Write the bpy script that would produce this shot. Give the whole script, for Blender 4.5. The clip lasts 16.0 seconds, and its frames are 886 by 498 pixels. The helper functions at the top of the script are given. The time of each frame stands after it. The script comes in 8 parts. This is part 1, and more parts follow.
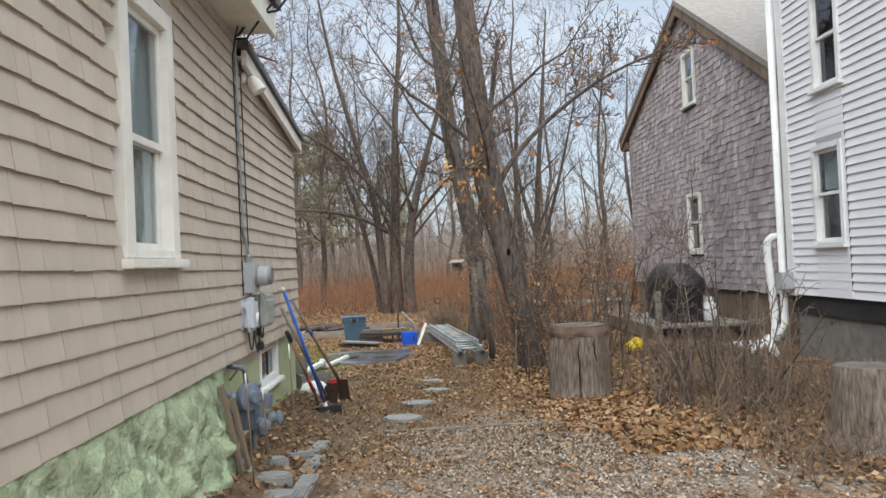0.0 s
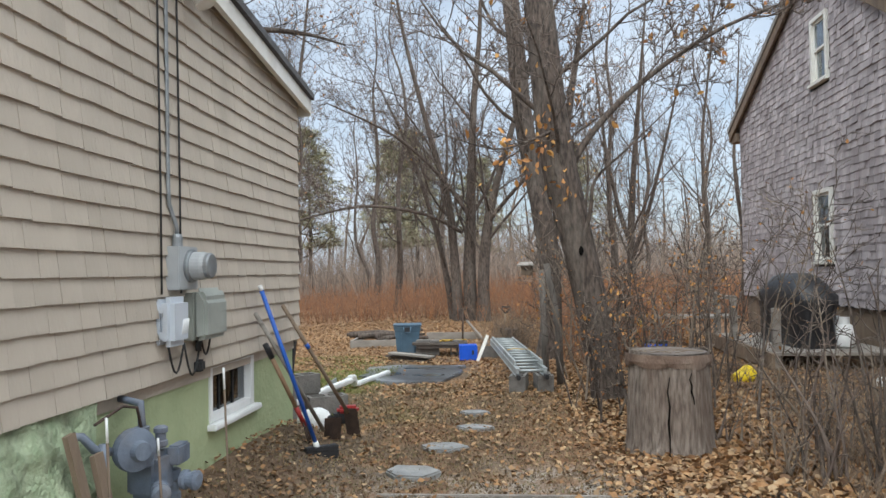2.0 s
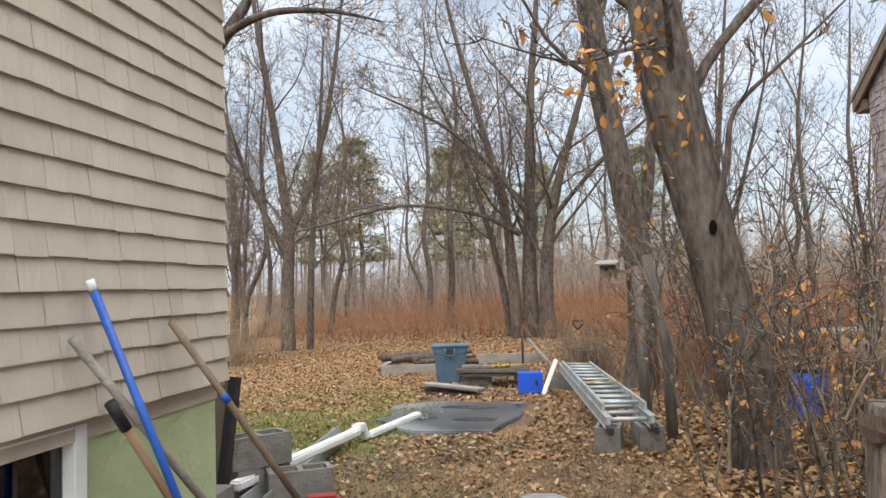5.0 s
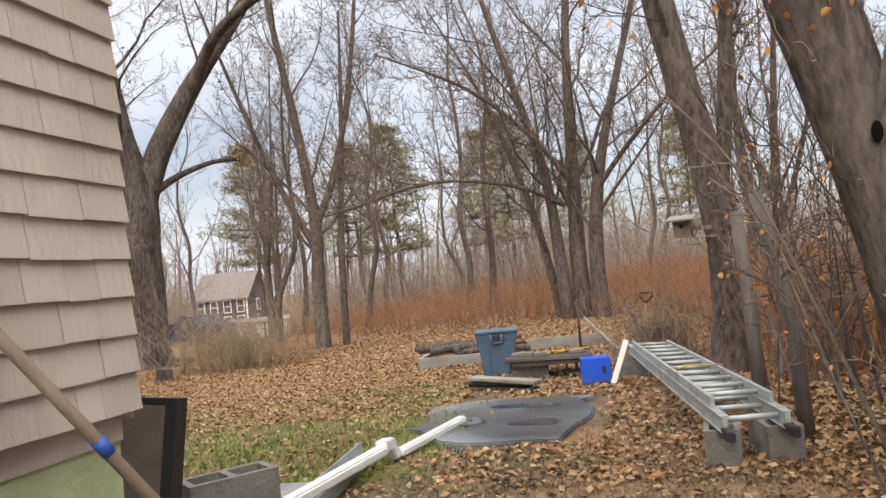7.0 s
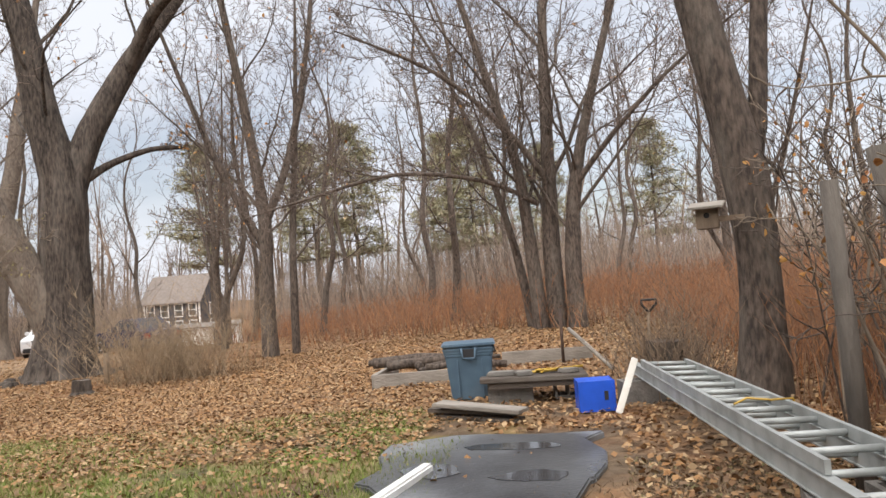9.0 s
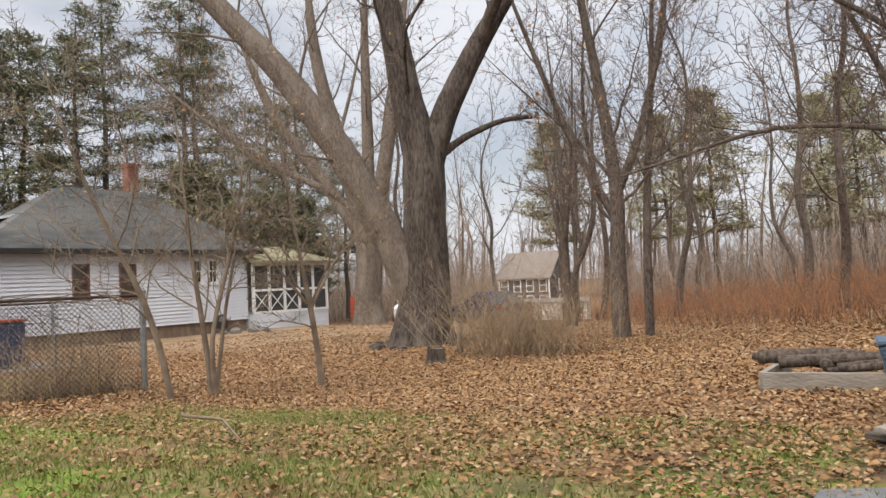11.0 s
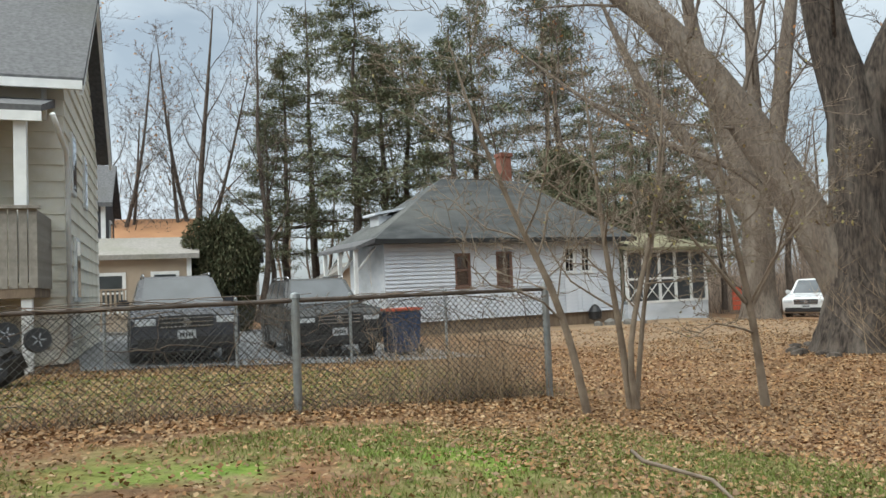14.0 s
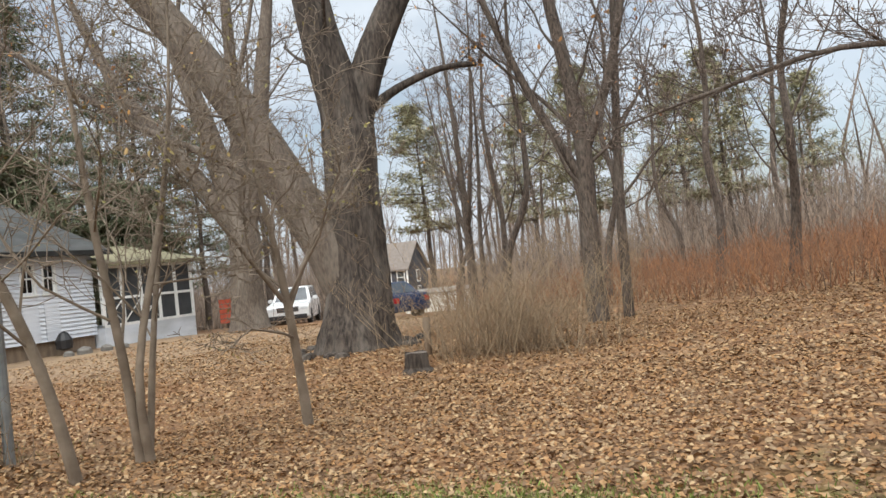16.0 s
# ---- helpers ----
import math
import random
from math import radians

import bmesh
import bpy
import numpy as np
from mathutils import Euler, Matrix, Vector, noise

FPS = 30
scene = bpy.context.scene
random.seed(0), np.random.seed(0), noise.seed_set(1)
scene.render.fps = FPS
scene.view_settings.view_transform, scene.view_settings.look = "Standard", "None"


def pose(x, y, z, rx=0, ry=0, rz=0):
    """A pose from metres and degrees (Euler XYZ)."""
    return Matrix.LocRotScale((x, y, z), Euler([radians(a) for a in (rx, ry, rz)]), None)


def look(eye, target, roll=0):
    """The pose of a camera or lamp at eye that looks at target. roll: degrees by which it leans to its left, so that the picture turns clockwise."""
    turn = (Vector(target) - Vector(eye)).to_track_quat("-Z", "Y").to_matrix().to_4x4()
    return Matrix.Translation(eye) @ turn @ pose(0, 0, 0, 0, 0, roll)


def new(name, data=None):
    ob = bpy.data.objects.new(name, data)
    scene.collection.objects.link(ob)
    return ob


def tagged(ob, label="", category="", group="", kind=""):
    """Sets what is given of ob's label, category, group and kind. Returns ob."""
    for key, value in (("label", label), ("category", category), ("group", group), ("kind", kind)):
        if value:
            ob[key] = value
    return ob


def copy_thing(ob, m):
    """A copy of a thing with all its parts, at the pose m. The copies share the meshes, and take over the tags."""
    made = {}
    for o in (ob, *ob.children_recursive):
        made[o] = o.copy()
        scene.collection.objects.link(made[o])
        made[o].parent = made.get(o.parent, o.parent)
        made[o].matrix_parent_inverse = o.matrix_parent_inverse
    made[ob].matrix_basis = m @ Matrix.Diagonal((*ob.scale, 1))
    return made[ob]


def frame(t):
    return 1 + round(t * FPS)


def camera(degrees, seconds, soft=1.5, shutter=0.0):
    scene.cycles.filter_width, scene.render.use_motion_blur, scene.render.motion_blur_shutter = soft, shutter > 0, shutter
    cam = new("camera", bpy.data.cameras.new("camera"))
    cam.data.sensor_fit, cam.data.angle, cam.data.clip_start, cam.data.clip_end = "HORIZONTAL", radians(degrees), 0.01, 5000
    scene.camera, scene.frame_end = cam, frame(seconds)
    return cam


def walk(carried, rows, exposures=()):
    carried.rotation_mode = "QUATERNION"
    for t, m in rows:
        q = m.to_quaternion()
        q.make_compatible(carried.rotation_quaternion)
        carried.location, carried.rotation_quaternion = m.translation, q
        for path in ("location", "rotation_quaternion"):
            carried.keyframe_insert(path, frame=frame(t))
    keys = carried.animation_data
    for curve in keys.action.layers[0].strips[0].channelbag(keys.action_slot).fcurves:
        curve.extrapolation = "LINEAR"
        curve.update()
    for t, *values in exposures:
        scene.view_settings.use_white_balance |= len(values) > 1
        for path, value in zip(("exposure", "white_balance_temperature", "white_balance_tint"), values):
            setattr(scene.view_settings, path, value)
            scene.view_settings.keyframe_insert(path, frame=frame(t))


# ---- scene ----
cam = camera(61.5, 16.0)
METRES, EYE, TILT, LEAN, TURN = 14.0, 1.6, 1.25, 0.0, -1.2
ROWS = [
    (0.0, 0.0, 0.0, 0.0, -0.01, -0.24, 2.56),
    (0.5, 0.0112, 0.0377, -0.0026, 1.92, 0.25, 1.43),
    (1.0, 0.0197, 0.0738, -0.0062, 5.23, -1.33, 2.01),
    (1.5, 0.027, 0.1122, -0.0086, 6.95, -0.2, 1.99),
    (2.0, 0.0303, 0.1491, -0.0102, 7.22, 0.48, 1.01),
    (2.5, 0.0281, 0.186, -0.0119, 5.73, -0.15, 0.15),
    (3.0, 0.0263, 0.2235, -0.0143, 6.77, -0.74, 0.33),
    (3.5, 0.0212, 0.2567, -0.017, 8.1, -1.18, 0.77),
    (4.0, 0.0169, 0.2934, -0.0209, 10.33, -0.07, 1.04),
    (4.2, 0.0152, 0.3081, -0.0225, 11.37, 0.38, 1.32),
    (6.3, 0.0005, 0.433, -0.0287, 12.06, 3.35, 2.7),
    (6.5, -0.0024, 0.4446, -0.0308, 13.28, 3.54, 3.63),
    (7.0, -0.0116, 0.4634, -0.036, 14.86, 1.06, 5.72),
    (7.5, -0.0234, 0.4878, -0.0392, 13.48, 0.36, 5.39),
    (8.0, -0.031, 0.5171, -0.0393, 11.78, 1.37, 4.72),
    (8.2, -0.034, 0.5288, -0.0393, 11.17, 1.16, 4.94),
    (10.3, -0.0655, 0.637, -0.0512, 22.7, 2.94, 0.59),
    (10.5, -0.0727, 0.645, -0.051, 28.27, 3.34, -0.16),
    (11.0, -0.0906, 0.6606, -0.0505, 38.12, 1.66, 3.5),
    (11.5, -0.1117, 0.6727, -0.0477, 46.53, 2.65, 4.9),
    (12.0, -0.1289, 0.6791, -0.0443, 57.86, 1.84, 4.07),
    (12.5, -0.1464, 0.6853, -0.0395, 60.97, 1.24, 3.67),
    (13.0, -0.1663, 0.6869, -0.0379, 63.47, 1.55, 3.41),
    (13.5, -0.1952, 0.6928, -0.041, 65.63, 3.36, 3.43),
    (14.0, -0.2283, 0.6967, -0.042, 64.67, 2.27, 3.5),
    (14.5, -0.2665, 0.6995, -0.0417, 56.58, 0.22, 4.16),
    (15.0, -0.3024, 0.7175, -0.0472, 49.24, 0.52, 7.06),
    (15.5, -0.3333, 0.7419, -0.0503, 38.0, 0.93, 8.96),
    (16.0, -0.3579, 0.7781, -0.0562, 25.49, 0.2, 6.69),
]
walk(cam, [(t, pose(0, 0, EYE, TILT, LEAN, TURN) @ pose(METRES * x, METRES * y, METRES * z, 90 + pitch, roll, yaw)) for t, x, y, z, yaw, pitch, roll in ROWS], exposures=[(0, 0.68, 6250, 8), (2, 0.69, 6050, 6), (2.6, 0.84, 6100, 7), (3.5, 0.92, 6150, 7), (7, 0.85, 6800, 12), (8, 0.83, 6700, 12), (10.5, 0.73, 6950, 15), (11.5, 0.62, 6750, 8), (12, 0.58, 6550, 4), (12.7, 0.66, 6450, 4), (13.5, 0.68, 6400, 3), (14, 0.58, 6350, 2), (14.5, 0.66, 6600, 4), (15.5, 0.58, 6650, 7), (16, 0.70, 6480, 7)])

# ---- world and sun ----
world = bpy.data.worlds.new("sky")
scene.world = world
world.use_nodes = True
wn, wl = world.node_tree.nodes, world.node_tree.links
wn.clear()
sky = wn.new("ShaderNodeTexSky")
sky.sky_type, sky.sun_disc = "NISHITA", False
sky.sun_elevation, sky.sun_rotation = radians(32), radians(200)
sky.air_density, sky.dust_density = 1.0, 2.0
sky_dim = wn.new("ShaderNodeVectorMath")
sky_dim.operation = "SCALE"
sky_dim.inputs["Scale"].default_value = 0.10
wl.new(sky.outputs[0], sky_dim.inputs[0])
w_co = wn.new("ShaderNodeTexCoord")
w_map = wn.new("ShaderNodeMapping")
w_map.inputs["Scale"].default_value = (1.0, 1.0, 2.6)
wl.new(w_co.outputs["Generated"], w_map.inputs[0])
w_noise = wn.new("ShaderNodeTexNoise")
w_noise.inputs["Scale"].default_value, w_noise.inputs["Detail"].default_value = 2.6, 7.0
wl.new(w_map.outputs[0], w_noise.inputs["Vector"])
w_ramp = wn.new("ShaderNodeMapRange")
for k, v in (("From Min", 0.38), ("From Max", 0.62), ("To Min", 0.45), ("To Max", 0.97)):
    w_ramp.inputs[k].default_value = v
wl.new(w_noise.outputs[0], w_ramp.inputs[0])
w_mix = wn.new("ShaderNodeMix")
w_mix.data_type = "RGBA"
wl.new(w_ramp.outputs[0], w_mix.inputs["Factor"])
wl.new(sky_dim.outputs[0], w_mix.inputs["A"])
w_mix.inputs["B"].default_value = (0.74, 0.80, 0.89, 1)
w_bg = wn.new("ShaderNodeBackground")
wl.new(w_mix.outputs["Result"], w_bg.inputs[0])
w_bg.inputs[1].default_value = 0.70
w_out = wn.new("ShaderNodeOutputWorld")
wl.new(w_bg.outputs[0], w_out.inputs[0])

sun = new("sun", bpy.data.lights.new("sun", "SUN"))
sun.data.energy, sun.data.angle, sun.data.color = 3.7, radians(100), (1.0, 0.975, 0.94)
sun.matrix_world = look((0, 0, 20), (-1.0, 9, 4))


# ---- materials ----
def mat(name, c1, c2, scale=3.0, rough=0.8, bump=0.3, bscale=60.0, stain=None, amount=0.45, sscale=0.9, metal=0.0, rand="", spread=0.25, stretch=(1, 1, 1), spec=0.4):
    """Two tones by noise, a stain at a larger scale, fine relief; rand: 'object' or 'island' shifts the tone piece by piece."""
    m = bpy.data.materials.new(name)
    m.use_nodes = True
    n, l = m.node_tree.nodes, m.node_tree.links
    b = n["Principled BSDF"]
    co = n.new("ShaderNodeTexCoord")
    mp = n.new("ShaderNodeMapping")
    mp.inputs["Scale"].default_value = stretch
    l.new(co.outputs["Object"], mp.inputs[0])
    a = n.new("ShaderNodeTexNoise")
    a.inputs["Scale"].default_value, a.inputs["Detail"].default_value = scale, 6
    l.new(mp.outputs[0], a.inputs["Vector"])
    r = n.new("ShaderNodeMapRange")
    r.inputs["From Min"].default_value, r.inputs["From Max"].default_value = 0.35, 0.65
    l.new(a.outputs[0], r.inputs[0])
    x = n.new("ShaderNodeMix")
    x.data_type = "RGBA"
    x.inputs["A"].default_value, x.inputs["B"].default_value = (*c1, 1), (*c2, 1)
    l.new(r.outputs[0], x.inputs["Factor"])
    col = x.outputs["Result"]
    if stain:
        s = n.new("ShaderNodeTexNoise")
        s.inputs["Scale"].default_value, s.inputs["Detail"].default_value = sscale, 5
        l.new(mp.outputs[0], s.inputs["Vector"])
        sr = n.new("ShaderNodeMapRange")
        sr.inputs["From Min"].default_value, sr.inputs["From Max"].default_value, sr.inputs["To Max"].default_value = 0.48, 0.7, amount
        l.new(s.outputs[0], sr.inputs[0])
        y = n.new("ShaderNodeMix")
        y.data_type = "RGBA"
        y.inputs["B"].default_value = (*stain, 1)
        l.new(sr.outputs[0], y.inputs["Factor"])
        l.new(col, y.inputs["A"])
        col = y.outputs["Result"]
    if rand:
        src = n.new("ShaderNodeObjectInfo").outputs["Random"] if rand == "object" else n.new("ShaderNodeNewGeometry").outputs["Random Per Island"]
        v = n.new("ShaderNodeMapRange")
        v.inputs["To Min"].default_value, v.inputs["To Max"].default_value = 1 - spread, 1 + spread
        l.new(src, v.inputs[0])
        h = n.new("ShaderNodeHueSaturation")
        l.new(col, h.inputs["Color"])
        l.new(v.outputs[0], h.inputs["Value"])
        col = h.outputs[0]
    l.new(col, b.inputs["Base Color"])
    b.inputs["Metallic"].default_value = metal
    b.inputs["Specular IOR Level"].default_value = spec
    rr = n.new("ShaderNodeMapRange")
    rr.inputs["To Min"].default_value, rr.inputs["To Max"].default_value = max(0.03, rough - 0.12), min(1, rough + 0.1)
    l.new(a.outputs[0], rr.inputs[0])
    l.new(rr.outputs[0], b.inputs["Roughness"])
    if bump:
        f = n.new("ShaderNodeTexNoise")
        f.inputs["Scale"].default_value, f.inputs["Detail"].default_value = bscale, 4
        l.new(mp.outputs[0], f.inputs["Vector"])
        bp = n.new("ShaderNodeBump")
        bp.inputs["Strength"].default_value, bp.inputs["Distance"].default_value = bump, 0.02
        l.new(f.outputs[0], bp.inputs["Height"])
        l.new(bp.outputs[0], b.inputs["Normal"])
    return m


def leafy(name, colours, rough=0.75):
    """Leaves or blades that differ one by one."""
    m = bpy.data.materials.new(name)
    m.use_nodes = True
    n, l = m.node_tree.nodes, m.node_tree.links
    b = n["Principled BSDF"]
    g = n.new("ShaderNodeNewGeometry")
    r = n.new("ShaderNodeValToRGB")
    e = r.color_ramp.elements
    while len(e) < len(colours):
        e.new(0.5)
    for i, c in enumerate(colours):
        e[i].position = i / (len(colours) - 1)
        e[i].color = (*c, 1)
    l.new(g.outputs["Random Per Island"], r.inputs[0])
    l.new(r.outputs[0], b.inputs["Base Color"])
    b.inputs["Roughness"].default_value = rough
    b.inputs["Specular IOR Level"].default_value = 0.25
    return m


def glass(name, tint=(0.8, 0.86, 0.88), clear=0.85, ior=1.55):
    m = bpy.data.materials.new(name)
    m.use_nodes = True
    n, l = m.node_tree.nodes, m.node_tree.links
    out = n["Material Output"]
    n.remove(n["Principled BSDF"])
    t, gl, mx, fr = n.new("ShaderNodeBsdfTransparent"), n.new("ShaderNodeBsdfGlossy"), n.new("ShaderNodeMixShader"), n.new("ShaderNodeLayerWeight")
    t.inputs[0].default_value = (*[c * clear for c in tint], 1)
    gl.inputs["Roughness"].default_value = 0.02
    gl.inputs[0].default_value = (0.95, 0.97, 1, 1)
    fr.inputs[0].default_value = 0.5
    pw, ma = n.new("ShaderNodeMath"), n.new("ShaderNodeMath")
    pw.operation, ma.operation = "POWER", "MULTIPLY_ADD"
    pw.inputs[1].default_value = 4.0
    f0 = ((ior - 1) / (ior + 1)) ** 2
    ma.inputs[1].default_value, ma.inputs[2].default_value = 1 - f0, f0
    l.new(fr.outputs["Facing"], pw.inputs[0])
    l.new(pw.outputs[0], ma.inputs[0])
    l.new(ma.outputs[0], mx.inputs[0])
    l.new(t.outputs[0], mx.inputs[1])
    l.new(gl.outputs[0], mx.inputs[2])
    l.new(mx.outputs[0], out.inputs[0])
    return m


M_SIDING = mat("taupe_shingle_paint", (0.45, 0.395, 0.325), (0.50, 0.44, 0.365), 5, 0.75, 0.35, 45, (0.34, 0.295, 0.24), 0.55, 1.6, rand="object", spread=0.05, stretch=(1, 1, 0.35))
M_SIDING_J = mat("taupe_shingle_paint_wall", (0.45, 0.395, 0.325), (0.50, 0.44, 0.365), 5, 0.75, 0.35, 45, (0.34, 0.295, 0.24), 0.55, 1.6, rand="island", spread=0.05, stretch=(1, 1, 0.35))
M_CREAM = mat("cream_trim_paint", (0.78, 0.77, 0.72), (0.70, 0.69, 0.63), 6, 0.55, 0.15, 80, (0.55, 0.52, 0.45), 0.35, 2.5)
M_WHITE = mat("white_paint", (0.80, 0.81, 0.80), (0.72, 0.73, 0.72), 5, 0.5, 0.12, 70, (0.52, 0.52, 0.50), 0.35, 2.0)
M_VINYL = mat("white_vinyl_siding", (0.80, 0.81, 0.83), (0.75, 0.77, 0.80), 2, 0.45, 0.05, 40, (0.62, 0.63, 0.62), 0.3, 0.8)
M_CLAP = mat("weathered_white_clapboard", (0.70, 0.73, 0.78), (0.58, 0.62, 0.68), 2.5, 0.6, 0.15, 30, (0.33, 0.35, 0.36), 0.6, 0.9, stretch=(1, 0.5, 1.6))
M_OLDROOF = mat("dark_worn_asphalt_roof", (0.085, 0.09, 0.092), (0.05, 0.053, 0.055), 5, 0.9, 0.6, 60, (0.15, 0.15, 0.14), 0.5, 0.5, stretch=(1, 0.35, 1))
M_YELLOW = mat("yellowed_white_shingle_siding", (0.74, 0.72, 0.66), (0.68, 0.64, 0.53), 2.0, 0.7, 0.2, 40, (0.42, 0.38, 0.24), 0.6, 0.7)
M_GREEN = mat("pale_green_masonry_paint", (0.42, 0.48, 0.28), (0.36, 0.42, 0.24), 3, 0.8, 0.5, 25, (0.22, 0.25, 0.14), 0.5, 1.4)
M_GREENSTONE = mat("mint_green_painted_stone", (0.44, 0.51, 0.34), (0.31, 0.39, 0.24), 13, 0.85, 1.0, 40, (0.13, 0.14, 0.09), 0.75, 6.0)
M_GREYSH = mat("weathered_cedar_shingles", (0.47, 0.425, 0.425), (0.34, 0.30, 0.30), 6, 0.9, 0.5, 60, (0.20, 0.165, 0.16), 0.4, 0.8, rand="island", spread=0.22, stretch=(1, 1, 0.3))
M_ROOF = mat("grey_asphalt_roof", (0.14, 0.14, 0.145), (0.095, 0.095, 0.10), 12, 0.95, 0.5, 70, (0.10, 0.10, 0.09), 0.5, 0.6)
M_ROOFTAN = mat("tan_grey_asphalt_roof", (0.30, 0.28, 0.255), (0.23, 0.215, 0.20), 10, 0.95, 0.5, 70, (0.20, 0.20, 0.15), 0.5, 0.6, rand="island", spread=0.1)
M_OLDWOOD = mat("weathered_brown_wood", (0.24, 0.18, 0.125), (0.17, 0.125, 0.09), 8, 0.85, 0.5, 50, (0.10, 0.08, 0.06), 0.5, 2, stretch=(1, 1, 0.25))
M_GREYWOOD = mat("grey_weathered_wood", (0.30, 0.275, 0.24), (0.21, 0.19, 0.165), 8, 0.85, 0.5, 50, (0.13, 0.115, 0.10), 0.5, 2.0, stretch=(0.4, 1, 1))
M_BARK = mat("grey_brown_bark", (0.13, 0.10, 0.08), (0.04, 0.031, 0.026), 30, 0.95, 1.0, 50, (0.17, 0.15, 0.125), 0.45, 5, stretch=(1, 1, 0.3))
M_OAKBARK = mat("furrowed_oak_bark", (0.085, 0.066, 0.053), (0.02, 0.016, 0.013), 22, 0.95, 1.0, 34, (0.19, 0.165, 0.14), 0.5, 3.0, stretch=(1, 1, 0.25))
M_TWIG = mat("bare_twigs", (0.17, 0.132, 0.108), (0.105, 0.080, 0.066), 2, 0.9, 0, rand="island", spread=0.3)
M_TWIGFAR = mat("distant_grey_brown_twigs", (0.20, 0.15, 0.115), (0.13, 0.097, 0.075), 0.3, 0.95, 0, rand="island", spread=0.5)
M_SAPBARK = mat("tan_sapling_bark", (0.24, 0.195, 0.15), (0.15, 0.115, 0.085), 5, 0.9, 0.4, 40)
M_REDSTALK = leafy("russet_stalks", [(0.12, 0.06, 0.036), (0.22, 0.095, 0.045), (0.15, 0.085, 0.052), (0.33, 0.145, 0.06), (0.10, 0.065, 0.046), (0.20, 0.115, 0.065)], 0.9)
M_TANSTALK = leafy("tan_stalks", [(0.21, 0.155, 0.10), (0.32, 0.24, 0.155), (0.16, 0.115, 0.08), (0.27, 0.185, 0.11), (0.11, 0.08, 0.055)], 0.9)
M_SCRUB = leafy("dark_dry_scrub", [(0.10, 0.075, 0.055), (0.17, 0.122, 0.085), (0.07, 0.05, 0.038), (0.22, 0.16, 0.105), (0.13, 0.085, 0.055)], 0.9)
M_LEAF = leafy("fallen_oak_leaves", [(0.19, 0.10, 0.045), (0.33, 0.185, 0.08), (0.12, 0.068, 0.038), (0.40, 0.255, 0.13), (0.26, 0.13, 0.052), (0.18, 0.12, 0.075), (0.45, 0.32, 0.18), (0.13, 0.075, 0.045)], 0.7)
M_HANGLEAF = leafy("clinging_dead_leaves", [(0.42, 0.19, 0.06), (0.52, 0.29, 0.09), (0.30, 0.13, 0.055), (0.48, 0.24, 0.08)], 0.7)
M_BUDLEAF = leafy("small_olive_leaves", [(0.32, 0.26, 0.10), (0.24, 0.22, 0.09), (0.38, 0.26, 0.12)], 0.7)
# needle colour paled to carry distance haze on the far pines
M_NEEDLEHAZE = leafy("haze_paled_pine_needles", [(0.24, 0.24, 0.14), (0.29, 0.275, 0.17), (0.33, 0.29, 0.19), (0.21, 0.215, 0.12)], 0.8)
M_NEEDLE = leafy("pine_needles", [(0.11, 0.135, 0.075), (0.155, 0.17, 0.10), (0.21, 0.195, 0.13), (0.13, 0.15, 0.085)], 0.7)
M_GRASS = leafy("lawn_blades", [(0.12, 0.17, 0.035), (0.17, 0.22, 0.05), (0.25, 0.25, 0.10), (0.33, 0.28, 0.15), (0.15, 0.21, 0.04), (0.20, 0.24, 0.06)], 0.7)
M_GLASS = glass("window_glass")
M_DARKGLASS = glass("dark_window_glass", (0.5, 0.55, 0.58), 0.45, 1.6)
M_SCREEN = mat("dark_porch_screen", (0.055, 0.06, 0.065), (0.035, 0.04, 0.045), 3, 0.45, 0.05, 200, spec=0.5)
M_ROOM = mat("plain_interior_paint", (0.55, 0.53, 0.48), (0.50, 0.48, 0.44), 2, 0.9, 0)
M_SHEER = mat("pale_sheer_curtain", (0.78, 0.80, 0.77), (0.70, 0.72, 0.70), 4, 0.8, 0.1, 40)
# near-black colour, also stands in for the dark of unlit rooms and holes
M_DARK = mat("near_black_fill", (0.03, 0.03, 0.03), (0.02, 0.02, 0.02), 2, 0.9, 0)
# near-black colour that carries the shade inside the hollow and the splits
M_HOLE = mat("black_hole_shade", (0.008, 0.007, 0.006), (0.004, 0.004, 0.004), 20, 1.0, 0.5, 40, spec=0.05)
# concrete tone lowered to carry the shade on the blocks under the ladder
M_CONC = mat("grey_concrete", (0.22, 0.205, 0.185), (0.15, 0.14, 0.127), 9, 0.9, 0.5, 50, (0.16, 0.155, 0.14), 0.5, 2.5)
M_STONE = mat("blue_grey_flagstone", (0.30, 0.30, 0.29), (0.22, 0.225, 0.225), 8, 0.7, 0.5, 30, (0.15, 0.13, 0.10), 0.4, 3)
M_GALV = mat("galvanised_steel", (0.34, 0.36, 0.37), (0.24, 0.26, 0.27), 10, 0.5, 0.1, 60, (0.24, 0.23, 0.21), 0.4, 3, metal=0.6)
M_ALU = mat("dull_aluminium", (0.43, 0.46, 0.455), (0.34, 0.365, 0.36), 8, 0.5, 0.08, 60, (0.22, 0.22, 0.20), 0.45, 4, metal=0.3)
M_GREYBOX = mat("grey_utility_enamel", (0.42, 0.44, 0.45), (0.36, 0.38, 0.39), 6, 0.5, 0.06, 60, (0.26, 0.26, 0.25), 0.35, 4)
M_RUST = mat("rusty_steel", (0.10, 0.065, 0.05), (0.06, 0.045, 0.038), 12, 0.8, 0.4, 60, metal=0.3)
M_BLACK = mat("black_rubber", (0.02, 0.02, 0.02), (0.035, 0.035, 0.035), 8, 0.7, 0.1, 60)


